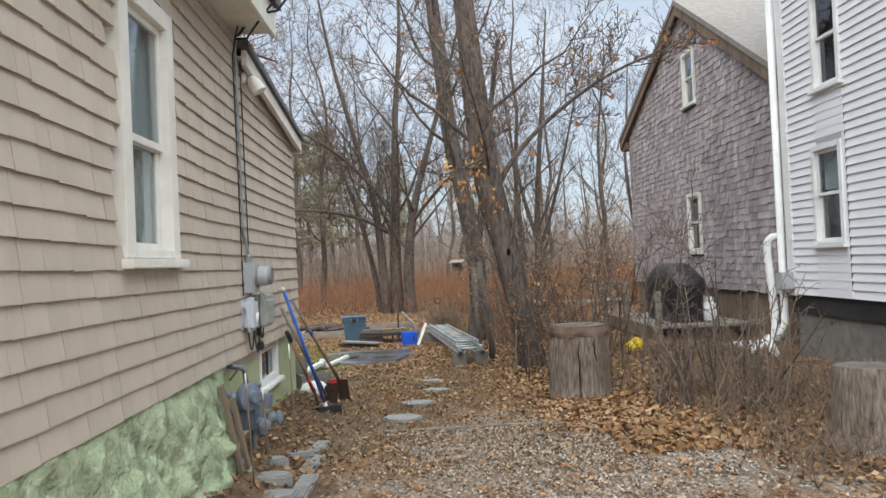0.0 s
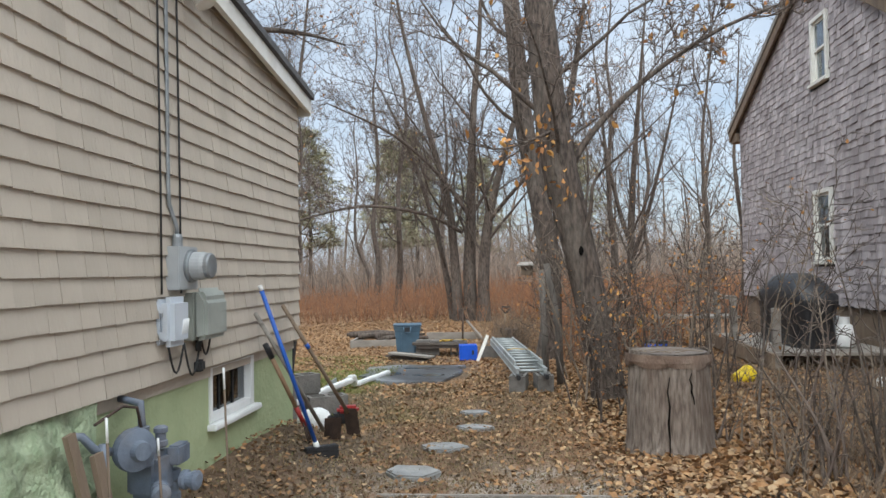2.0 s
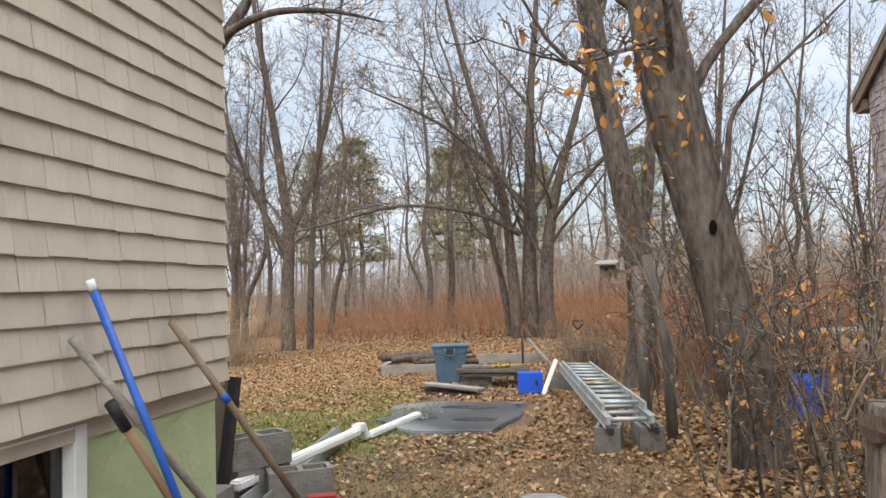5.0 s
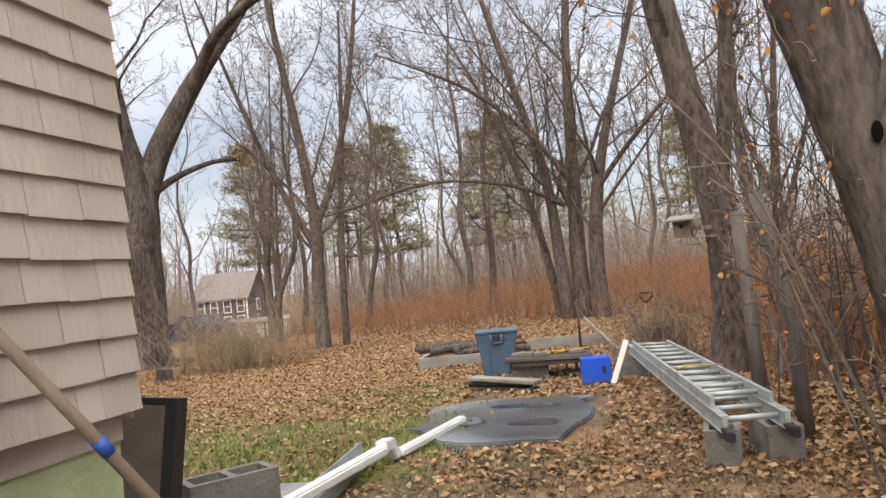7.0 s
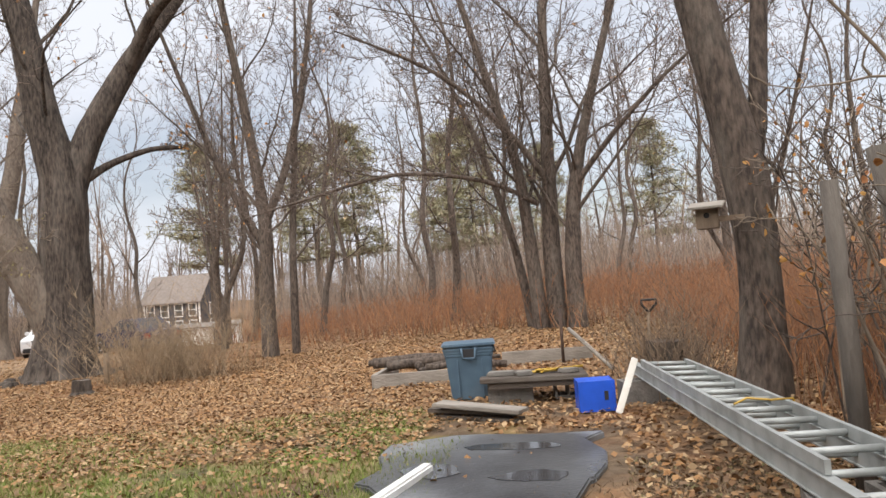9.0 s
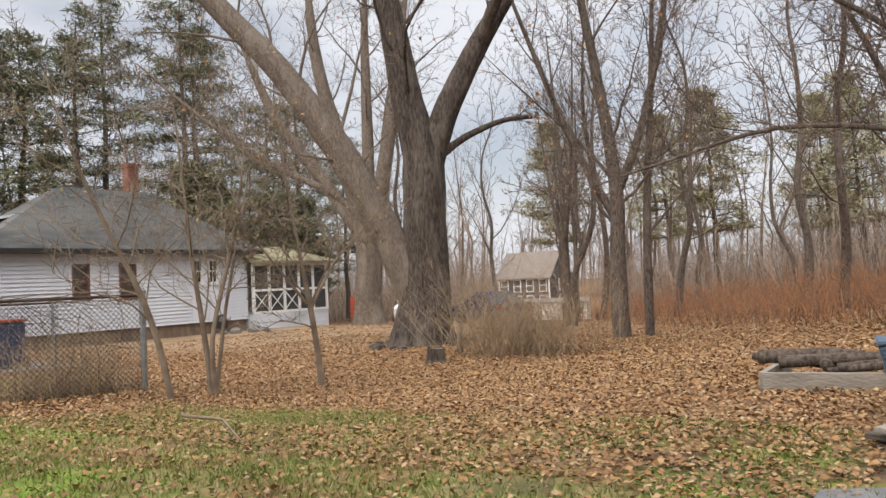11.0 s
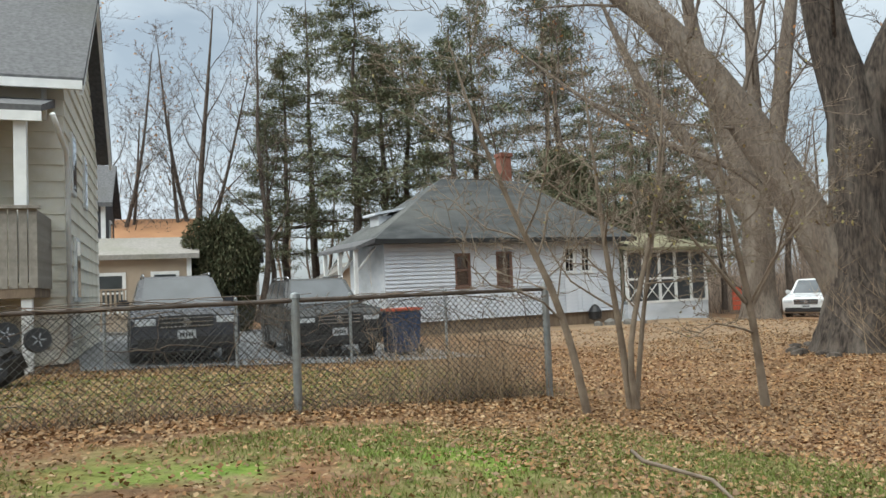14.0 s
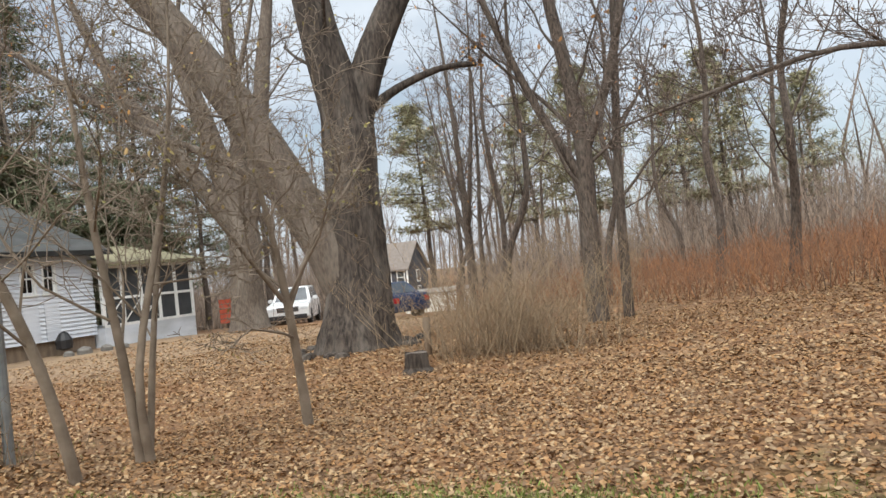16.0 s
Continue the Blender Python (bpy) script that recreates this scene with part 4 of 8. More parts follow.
far_house("far_gable_house", "small pale gabled outbuilding beyond the parked cars", -41, 23.0, 170, 5, 4.4, 1.5, 1.3, M_TANSIDE, M_ROOFTAN, 1, 2)


# ---- trees ----
def rot_about(d, axis_v, a):
    return (Matrix.Rotation(a, 3, axis_v) @ d).normalized()


SIDES = (9, 6, 4, 3, 3, 3)
TWIG = [0.0075]
TURN_OUT = ((0.55, 1.0), (0.6, 1.15), (0.6, 1.2), (0.5, 1.1), (0.4, 1.0))


def grow(geo, rng, p, d, length, r, level, top, wander=0.16, lift=0.10, kids=(7, 7, 6, 5, 4), fine=None, tips=None, ratio=0.62):
    """A limb that bends up towards the light and carries finer limbs."""
    n = (7, 6, 5, 3, 2)[level]
    pts, rads = [p.copy()], [r]
    for i in range(n):
        w = wander * (0.5 if level == 0 else 1)
        d = (d + Vector((rng.gauss(0, w), rng.gauss(0, w), rng.gauss(0, w) + lift * 1.3))).normalized()
        p = p + d * (length / n)
        pts.append(p.copy())
        rads.append(max(TWIG[0] * 0.5, r * (1 - 0.85 * (i + 1) / n)))
    if level >= 3:
        (fine if fine is not None else geo).tube(pts[:-1], rads[:-1], 3, cap=False)
        (fine if fine is not None else geo).spike(pts[-2], pts[-1], rads[-2])
    else:
        geo.tube(pts, rads, SIDES[level], cap=False)
    if level >= top:
        if tips is not None:
            tips.append(pts[-1])
        return
    branch(geo, rng, pts, rads, length, level, top, wander, lift, kids, fine, tips, 0.12, ratio)


def branch(geo, rng, pts, rads, length, level, top, wander=0.16, lift=0.10, kids=(7, 7, 6, 5, 4), fine=None, tips=None, start=0.3, ratio=0.62, spread=None):
    """Side limbs along a stem that stands already, turned round it by steps."""
    n = len(pts) - 1
    count = kids[level]
    roll = rng.uniform(0, 6.283)
    for c in range(count):
        u = start + (1 - start) * (c + 0.2 + 0.8 * rng.random()) / count
        i = min(n - 1, int(u * n))
        w = min(1.0, u * n - i)
        q = pts[i].lerp(pts[i + 1], w)
        d = (pts[i + 1] - pts[i]).normalized()
        roll += 2.4 + rng.uniform(-0.5, 0.5)
        side = rot_about(d.orthogonal().normalized(), d, roll)
        nd = rot_about(d, side, rng.uniform(*(spread or TURN_OUT[level])))
        nd.z = max(nd.z, -0.10 - 0.2 * rng.random())
        rr = (rads[i] * (1 - w) + rads[i + 1] * w) * rng.uniform(0.22, 0.42)
        ln = length * ratio * rng.uniform(0.6, 1.15) * (1 - 0.5 * u)
        if level == 0:
            rr = min(rr, 0.011 * ln + 0.006)
        if level < 4:
            grow(geo, rng, q, nd, ln, max(rr, TWIG[0]), level + 1, top, wander, lift, kids, fine, tips, (0.55, 0.5, 0.5, 0.5, 0.5)[level])


def tree(name, label, stems, seed, top=4, bark=None, twig=None, kids=(7, 7, 6, 5, 4), spread=None, ratio=0.6, at=None, group="", start=0.3, lift=0.08, leaf=None, leaves=0, wander=0.16, leaf_size=0.06, furrow=1.0, hollow=None):
    """stems: lists of (x, y, z, radius) from the root up; side limbs grow from them."""
    rng = random.Random(seed)
    t = thing(name, label, "tree", group, at=at)
    wood, fine, tips = Geo(), Geo(), []
    for s in stems:
        stout = s[0][3] > 0.12 and furrow > 0
        pts, rads = smooth_path(s, 10 if stout else 4)
        k0 = len(wood.v)
        wood.tube(pts, rads, 56 if stout else 10, cap=False)
        if stout:
            # bark furrows that run up the stem, and slow lumps
            for i in range(k0, len(wood.v)):
                j = (i - k0) // 56
                v, c, r = wood.v[i], pts[j], rads[j]
                a = 2 * math.pi * ((i - k0) % 56) / 56
                ridge = abs(noise.noise((math.cos(a) * 7 + 5, math.sin(a) * 7, v.z * 1.1 + seed)))
                lump = noise.noise((math.cos(a) * 1.1, math.sin(a) * 1.1, v.z * 0.9 + seed))
                wood.v[i] = v + (v - c).normalized() * r * (0.16 * furrow * (0.3 - ridge) + 0.10 * lump)
        length = sum((b - a).length for a, b in zip(pts, pts[1:]))
        few = (max(2, round(kids[0] * min(1, length / 6))) if rads[0] > 0.05 else kids[0], *kids[1:])
        if rads[0] < 0.03 and top == 4:
            few = (4, 3, 2, 2)
        branch(wood, rng, pts, rads, length, 0, top, wander, lift, few, fine, tips, start, ratio, spread)
    part("trunk", wood, bark or M_BARK, t)
    part("crown", fine, twig or M_TWIG, t)
    # black disc set on the bark in place of the hollow's inner shade
    if hollow:
        part("hollow", Geo().lathe([(0.01, 0), (0.06, 0.008), (0.066, 0.016), (0.03, 0.024)], 14, hollow), M_HOLE, t, "black disc in place of the shade in the trunk hollow")
    if leaves:
        pick = [rng.choice(tips) for _ in range(leaves)]
        pos = np.array([(p.x, p.y, p.z - 0.03) for p in pick])
        part("dead_leaves", scatter_mesh("dead_leaves", pos, leaf_size, 0.9, leaf or M_HANGLEAF, seed=seed), None, t)
    return t


def smooth_path(rows, per=4):
    """A spline through (x, y, z, r) rows."""
    a = np.array(rows, dtype=float)
    pts, rads = [], []
    for i in range(len(a) - 1):
        p0, p1, p2, p3 = a[max(i - 1, 0)], a[i], a[i + 1], a[min(i + 2, len(a) - 1)]
        for k in range(per):
            t = k / per
            q = 0.5 * (2 * p1 + (p2 - p0) * t + (2 * p0 - 5 * p1 + 4 * p2 - p3) * t * t + (3 * p1 - p0 - 3 * p2 + p3) * t ** 3)
            pts.append(Vector(q[:3]))
            rads.append(max(0.004, q[3]))
    pts.append(Vector(a[-1][:3]))
    rads.append(a[-1][3])
    return pts, rads


M_PALEBARK = mat("pale_grey_tan_bark", (0.165, 0.132, 0.105), (0.085, 0.067, 0.054), 24, 0.95, 1.0, 40, (0.24, 0.21, 0.175), 0.45, 3.5, stretch=(1, 1, 0.3))
tree("maple_tree", "bare grey-brown maple trunk with a few clinging leaves", [[(0.86, 14.3, -0.1, 0.24), (0.92, 14.3, 0.4, 0.19), (0.94, 14.3, 1.2, 0.152), (0.88, 14.3, 2.0, 0.166), (0.66, 14.3, 3.2, 0.152), (0.52, 14.3, 4.1, 0.142), (0.38, 14.35, 5.8, 0.138), (0.2, 14.5, 7.4, 0.112), (-0.2, 14.7, 9.5, 0.076), (-0.3, 15, 12, 0.028)],
     [(0.94, 14.3, 1.7, 0.075), (1.06, 14.35, 2.4, 0.074), (1.14, 14.4, 3.1, 0.070), (1.3, 14.5, 4.2, 0.060), (1.6, 14.8, 6, 0.035)]], 11, 4, kids=(12, 8, 7, 5), leaves=300, start=0.42, ratio=0.40, leaf_size=0.08)
leaner = tree("leaning_maple_tree", "leaning grey-brown maple with deeply ridged bark", [[(1.40, 10.3, -0.1, 0.22), (1.35, 10.3, 0.35, 0.168), (1.18, 10.3, 1.3, 0.172), (1.04, 10.3, 1.95, 0.18), (0.875, 10.3, 2.7, 0.18), (0.775, 10.3, 3.6, 0.165), (0.655, 10.3, 5.2, 0.14), (0.455, 10.5, 7.4, 0.10), (0.455, 10.8, 10, 0.04)],
     [(0.955, 10.3, 2.5, 0.042), (1.26, 10.4, 3.0, 0.038), (1.85, 10.6, 3.6, 0.032), (2.85, 11, 4.3, 0.022), (4.16, 11.6, 4.9, 0.010)],
     [(1.11, 10.15, 1.75, 0.026), (1.2, 10.1, 2.1, 0.022), (1.26, 10.05, 2.45, 0.017), (1.58, 10, 2.75, 0.012), (2.06, 10, 3.2, 0.005)],
     [(0.815, 10.15, 3.0, 0.018), (0.555, 9.9, 2.85, 0.014), (0.205, 9.7, 2.75, 0.010), (-0.345, 9.5, 2.9, 0.004)]], 12, 4, kids=(11, 8, 7, 5), leaves=170, start=0.45, ratio=0.38, leaf_size=0.085, hollow=pose(1.10, 10.115, 1.70, 92, 0, 0) @ Matrix.Diagonal((0.38, 0.75, 0.5, 1)))
rg3 = np.random.default_rng(9)
tuft = np.concatenate([np.array(c) + rg3.normal(0, 1, (n, 3)) * np.array((0.10, 0.06, 0.12)) for c, n in (((0.76, 10.02, 2.92), 26), ((0.55, 9.95, 2.55), 22), ((0.92, 10.05, 2.35), 14), ((0.30, 10.05, 2.78), 12))])
tagged(part("leaf_tuft", scatter_mesh("leaf_tuft", tuft, 0.075, 1.0, M_HANGLEAF, seed=19), None, leaner, "tuft of yellow-brown dead leaves"), kind="stuff")
tree("multi_stemmed_maple", "large bare multi-stemmed maple at the field edge", [
    [(-0.60, 23.0, -0.1, 0.20), (-0.60, 23.0, 1.5, 0.15), (-0.42, 23, 3.0, 0.125), (0.05, 23.0, 4.8, 0.085), (0.8, 22.8, 7.2, 0.055), (1.7, 22.5, 10.5, 0.018)],
    [(-0.98, 23.3, -0.1, 0.22), (-1.02, 23.3, 1.5, 0.17), (-0.95, 23.3, 3.2, 0.14), (-0.85, 23.4, 6, 0.095), (-0.6, 23.5, 9, 0.055), (-0.6, 23.5, 13, 0.014)],
    [(-1.32, 23.2, -0.1, 0.18), (-1.42, 23.2, 1.6, 0.125), (-1.58, 23.1, 3.5, 0.10), (-2.1, 23, 5.5, 0.075), (-2.8, 22.8, 8.5, 0.042), (-3.3, 22.6, 12, 0.014)],
    [(-1.5, 23.5, -0.1, 0.11), (-1.75, 23.6, 1.6, 0.085), (-2.2, 23.7, 3.4, 0.066), (-3.0, 24, 5.6, 0.045), (-4.2, 24.3, 8, 0.014)],
    [(-1.2, 23.2, 2.6, 0.056), (-2.2, 22.6, 3.1, 0.048), (-3.8, 21.9, 3.3, 0.038), (-5.4, 21.2, 2.9, 0.026), (-6.6, 20.9, 2.6, 0.010)],
    [(-0.95, 23.2, 3.0, 0.07), (-1.7, 22.7, 4.1, 0.055), (-2.9, 22.0, 5.2, 0.040), (-4.6, 21.2, 6.0, 0.014)],
    [(-0.5, 23.0, 2.8, 0.07), (0.3, 22.6, 3.7, 0.052), (1.4, 22.1, 4.7, 0.036), (2.8, 21.4, 5.6, 0.012)]], 13, 4, kids=(14, 10, 7, 3), leaves=160, start=0.22, ratio=0.46)
tree("old_oak", "massive old oak with furrowed bark and forked trunk", [
    [(-12.2, 23.2, -0.5, 0.98), (-12.2, 23.2, -0.1, 0.76), (-12.15, 23.25, 0.6, 0.61), (-12.1, 23.3, 1.8, 0.53), (-12.05, 23.3, 3.2, 0.49), (-12.1, 23.3, 4.2, 0.46), (-12.3, 23.1, 5.6, 0.36), (-12.5, 22.95, 7.3, 0.31), (-12.9, 22.7, 10, 0.23), (-13.2, 22.5, 14, 0.08)],
    [(-12.0, 23.35, 3.7, 0.34), (-11.75, 23.55, 4.7, 0.31), (-11.35, 23.85, 5.8, 0.28), (-10.6, 24.4, 7.4, 0.23), (-9.4, 25.2, 9.6, 0.16), (-8.2, 26, 12.5, 0.06)],
    [(-11.7, 23.6, 4.2, 0.11), (-11.2, 23.95, 4.6, 0.085), (-10.5, 24.5, 4.95, 0.065), (-9.9, 24.9, 5.0, 0.05)],
    [(-10.9, 24.2, 6.7, 0.15), (-9.6, 23.6, 8.0, 0.13), (-7.8, 23.0, 8.6, 0.10), (-5.8, 22.3, 8.3, 0.06), (-4.2, 21.8, 7.7, 0.02)]], 14, 4, bark=M_OAKBARK, kids=(11, 8, 6, 3), start=0.58, ratio=0.40, leaves=400, leaf_size=0.09, furrow=1.3)
tree("leaning_oak", "pale grey leaning oak trunk beside the old oak", [
    [(-12.25, 23.15, -0.3, 0.42), (-12.35, 23.1, 0.9, 0.41), (-12.8, 22.75, 2.3, 0.40), (-13.65, 22.1, 4.4, 0.35), (-14.7, 21.25, 6.4, 0.30), (-15.85, 20.4, 8.0, 0.26), (-17.3, 19.2, 10.4, 0.17), (-18.5, 18, 13, 0.06)],
    [(-13.2, 22.5, 2.6, 0.11), (-14.0, 22.2, 3.4, 0.09), (-15.4, 21.6, 4.2, 0.07), (-17.2, 20.8, 5.6, 0.05), (-18.8, 20.0, 7.2, 0.02)]], 44, 4, bark=M_PALEBARK, kids=(14, 8, 6, 3), start=0.38, ratio=0.32, leaves=260, leaf_size=0.08)
tree("rear_oak", "tall many-limbed bare tree beyond the old oak", [
    [(-21.3, 31.2, -0.5, 0.75), (-21.3, 31.2, 0.5, 0.55), (-21.2, 31.2, 3, 0.50), (-21.8, 30.8, 6, 0.36), (-22.6, 30.2, 10, 0.24), (-23, 30, 15, 0.06)],
    [(-21.2, 31.2, 2.6, 0.36), (-20.6, 31.6, 5.5, 0.30), (-20.2, 32, 9, 0.24), (-19.6, 32.6, 14, 0.06)],
    [(-21.2, 31.2, 3.2, 0.3), (-21.1, 31.3, 6.5, 0.24), (-21.2, 31.5, 11, 0.16), (-21.0, 31.5, 15, 0.05)],
    [(-21.3, 31.1, 3.0, 0.3), (-22.6, 30.2, 5.5, 0.25), (-24.2, 29.2, 8.2, 0.2), (-25.6, 28.5, 12, 0.06)]], 15, 4, bark=M_PALEBARK, kids=(11, 7, 6, 2), start=0.4, ratio=0.36)
forked = tree("forked_tree", "slender forked bare tree by the brush", [
    [(-8.1, 25.3, -0.4, 0.21), (-8.1, 25.3, 1.5, 0.175), (-8.05, 25.3, 3.2, 0.15), (-8.4, 25.3, 6.0, 0.11), (-8.9, 25.2, 9.5, 0.07), (-9.2, 25, 13, 0.02)],
    [(-8.0, 25.3, 3.0, 0.11), (-7.3, 25.5, 4.8, 0.088), (-6.7, 25.8, 8, 0.060), (-6.3, 26, 12, 0.02)],
    [(-8.1, 25.3, 2.4, 0.10), (-8.9, 25.0, 4.2, 0.08), (-9.8, 24.7, 6.8, 0.055), (-10.8, 24.4, 10, 0.016)],
    [(-7.6, 25.7, -0.4, 0.107), (-7.5, 25.7, 2.5, 0.090), (-7.3, 25.9, 5.5, 0.066), (-7.1, 26, 9, 0.025)]], 16, 4, kids=(13, 8, 6, 3), start=0.25, ratio=0.40, leaves=220, leaf_size=0.10)


for x, y, turn, size in ((-45.5, 11.8, 40, 1.2), (-44.5, 16.0, 200, 1.3), (4.5, 30.0, 110, 0.9), (-15.0, 36.0, 300, 0.9)):
    tagged(copy_thing(forked, pose(x, y, -0.3, 0, 0, turn) @ Matrix.Scale(size, 4) @ pose(8.1, -25.3, 0)), "wide bare tree with forked spreading limbs", "tree", "spreading bare trees")

TWIG[0] = 0.012


def generic(seed, h, r, top=4, kids=(11, 6, 5, 4, 3)):
    rng = random.Random(seed)
    rows = [(0, 0, -0.4, r * 1.25)]
    x = y = 0
    for k in range(1, 8):
        x, y = x + rng.gauss(0, 0.016 * h), y + rng.gauss(0, 0.016 * h)
        rows.append((x, y, h * k / 7, r * (1 - 0.9 * k / 7)))
    return [rows]


kinds = [tree("bare_tree", "tall slender bare deciduous tree", generic(20 + i, h, r), 30 + i, 4, twig=M_TWIGFAR, furrow=0, kids=(14, 7, 5, 2), ratio=0.36, start=0.20, group="bare trees round the yard", wander=0.12, at=pose(x, y, ground_z(x, y) - 0.2), lift=0.12)
         for i, (h, r, x, y) in enumerate(((13, 0.14, -4.6, 31.5), (15, 0.16, 4.2, 34), (11, 0.11, -11.2, 29.0), (14, 0.15, -15.5, 40)))]
rng = random.Random(8)
for i, (x, y, s) in enumerate(((-9.6, 33, 0.9), (-6.8, 38, 1.0), (1.0, 40, 1.0), (7.5, 30, 0.8), (9, 40, 1), (12, 33, 1.0), (-18.9, 43.5, 1.0), (-19.7, 45, 0.9), (-27, 50, 1.2),
                             (-14, 50, 1.1), (-9, 48, 1.2), (-4, 50, 1.2), (2, 52, 1.2), (8, 50, 1.1), (15, 48, 1.1), (-44, 18.8, 1.3), (-34, 38, 1.2), (-30, 44, 1.2), (3.2, 27.5, 0.75), (6.5, 24, 0.6), (-38, 30, 1.0), (-36, 33.5, 1.1))):
    copy_thing(kinds[i % 4], pose(x, y, ground_z(x, y) - 0.2, 0, 0, rng.uniform(0, 360)) @ Matrix.Scale(s, 4))


def pine(seed, h, r, at, dense=1.2, low=0.24, wide=0.34, name="pine_tree", label="tall dark green white pine with sparse lower limbs", group="pines behind the cottage", needle=None):
    """A white pine: straight trunk, whorls of limbs, flat tufts of needles."""
    rng = random.Random(seed)
    t = thing(name, label, "tree", group, at=at)
    wood, tufts = Geo(), []
    pts = [Vector((rng.gauss(0, 0.1), rng.gauss(0, 0.1), -0.4 + (h + 0.4) * k / 8)) for k in range(9)]
    wood.tube(pts, [r * (1 - 0.92 * k / 8) for k in range(9)], 8, cap=False)
    z = h * low
    while z < h * 0.97:
        k = (z / h)
        reach = h * wide * (1.05 - k) ** 0.7 * (0.35 + 0.65 * min(1, (k - 0.1) / 0.35))
        for j in range(rng.randint(3, 5)):
            if rng.random() < 0.18:
                continue
            a = rng.uniform(0, 6.283)
            ln = reach * rng.uniform(0.55, 1.15)
            p0 = Vector((0, 0, z))
            p1 = p0 + Vector((math.cos(a) * ln * 0.6, math.sin(a) * ln * 0.6, ln * rng.uniform(-0.02, 0.14)))
            p2 = p0 + Vector((math.cos(a) * ln, math.sin(a) * ln, ln * rng.uniform(0.0, 0.25)))
            wood.tube([p0, p1, p2], [0.05 * (1.2 - k), 0.035 * (1.2 - k), 0.012], 4, cap=False)
            for q in range(int(8 * dense)):
                u = rng.uniform(0.35, 1.05)
                c = p0.lerp(p1, u / 0.6) if u < 0.6 else p1.lerp(p2, (u - 0.6) / 0.4)
                tufts.append(c + Vector((rng.gauss(0, ln * 0.13), rng.gauss(0, ln * 0.13), rng.gauss(0.05, 0.12))))
        z += h * rng.uniform(0.028, 0.05)
    part("trunk", wood, M_BARK, t)
    base = np.array([tuple(p) for p in tufts])
    rg = np.random.default_rng(seed)
    pos = np.repeat(base, 11, 0) + rg.normal(0, 1, (len(base) * 11, 3)) * np.array([0.28, 0.28, 0.12])
    part("needles", scatter_mesh("needles", pos, 0.5, 0.6, needle or M_NEEDLE, width=0.13, curl=0.15, seed=seed, simple=True), None, t)
    return t


pines = [pine(50 + i, h, 0.3, pose(x, y, -0.4)) for i, (h, x, y) in enumerate(((19, -43, 24.5), (17, -41.5, 30), (21, -45, 33.5)))]
for i, (x, y, s) in enumerate(((-47, 21.5, 0.85), (-46, 27.5, 1.05), (-39, 35, 0.95), (-42, 38, 1.0), (-36, 41, 0.9), (-34, 37, 0.6), (-31, 40, 0.55), (-48, 30, 1.1), (-50, 24, 1.0), (-45, 20, 0.62), (-33.5, 31.8, 0.42), (-32.5, 34.5, 0.45))):
    copy_thing(pines[i % 3], pose(x, y, -0.4, 0, 0, rng.uniform(0, 360)) @ Matrix.Scale(s, 4))

# far pines whose lighter needle colour stands in for haze
pale = pine(57, 12.5, 0.2, pose(-7.2, 56, -0.4), 1.2, 0.3, 0.36, "hazed_pine", "pine in the bare woods, needles paled as distance haze", "pines in the far woods", M_NEEDLEHAZE)
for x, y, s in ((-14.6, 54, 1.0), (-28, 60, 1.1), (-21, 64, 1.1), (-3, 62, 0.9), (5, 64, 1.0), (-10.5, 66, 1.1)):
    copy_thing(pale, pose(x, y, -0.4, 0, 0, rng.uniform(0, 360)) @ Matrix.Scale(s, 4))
hem = pine(58, 7.5, 0.14, pose(-31.0, 30.0, -0.4), 2.6, 0.06, 0.42, "hemlock_tree", "dense dark green hemlock behind the porch", "hemlocks behind the porch")
for x, y, s in ((-29.6, 33.6, 0.85), (-34, 33, 1.05), (-31.5, 36.8, 0.9)):
    copy_thing(hem, pose(x, y, -0.4, 0, 0, rng.uniform(0, 360)) @ Matrix.Scale(s, 4))

# dense dark evergreen by the driveway
M_CEDAR = leafy("dark_cedar_sprays", [(0.05, 0.06, 0.03), (0.07, 0.075, 0.038), (0.09, 0.075, 0.042)], 0.8)
ev = thing("arborvitae", "dense dark green rounded evergreen shrub", "shrub", at=pose(-33.0, 15.2, -0.3) @ Matrix.Diagonal((0.95, 0.95, 1.2, 1)))
rg = np.random.default_rng(4)
n = 30000
u, v = rg.uniform(0, 6.283, n), np.arccos(rg.uniform(-0.9, 1, n))
rad = (0.75 + 0.3 * rg.random(n)) * (1 + 0.15 * np.sin(u * 3) + 0.1 * np.sin(v * 5 + u * 2))
pos = np.stack((1.45 * rad * np.sin(v) * np.cos(u), 1.45 * rad * np.sin(v) * np.sin(u), 1.9 + 1.9 * rad * np.cos(v)), -1)
part("foliage", scatter_mesh("foliage", pos, 0.15, 0.9, M_CEDAR, width=0.4, seed=4, simple=True), None, ev)
part("trunk", Geo().tube([(0, 0, 0), (0, 0, 2.8)], [0.14, 0.06], 8), M_BARK, ev)

TWIG[0] = 0.022
# far woods: many thin bare trees in one sheet of growth
wood = Geo()
rng = random.Random(77)
for i in range(215):
    a = radians(rng.uniform(-34, 74) if i < 170 else rng.uniform(19, 38))
    dist = rng.uniform(55, 105)
    if 23 < math.degrees(a) < 33:
        dist = 98 + 0.3 * dist
    p = Vector((-math.sin(a) * dist, 6 + math.cos(a) * dist, -0.4))
    h = rng.uniform(8, 15)
    pts = [p, p + Vector((rng.gauss(0, 0.4), rng.gauss(0, 0.4), h * 0.5)), p + Vector((rng.gauss(0, 1), rng.gauss(0, 1), h))]
    rads = [rng.uniform(0.1, 0.2), 0.10, 0.03]
    wood.tube(pts, rads, 4, cap=False)
    branch(wood, rng, pts, rads, h, 1, 3, 0.2, 0.12, (0, 11, 6), None, None, 0.15, 0.34)
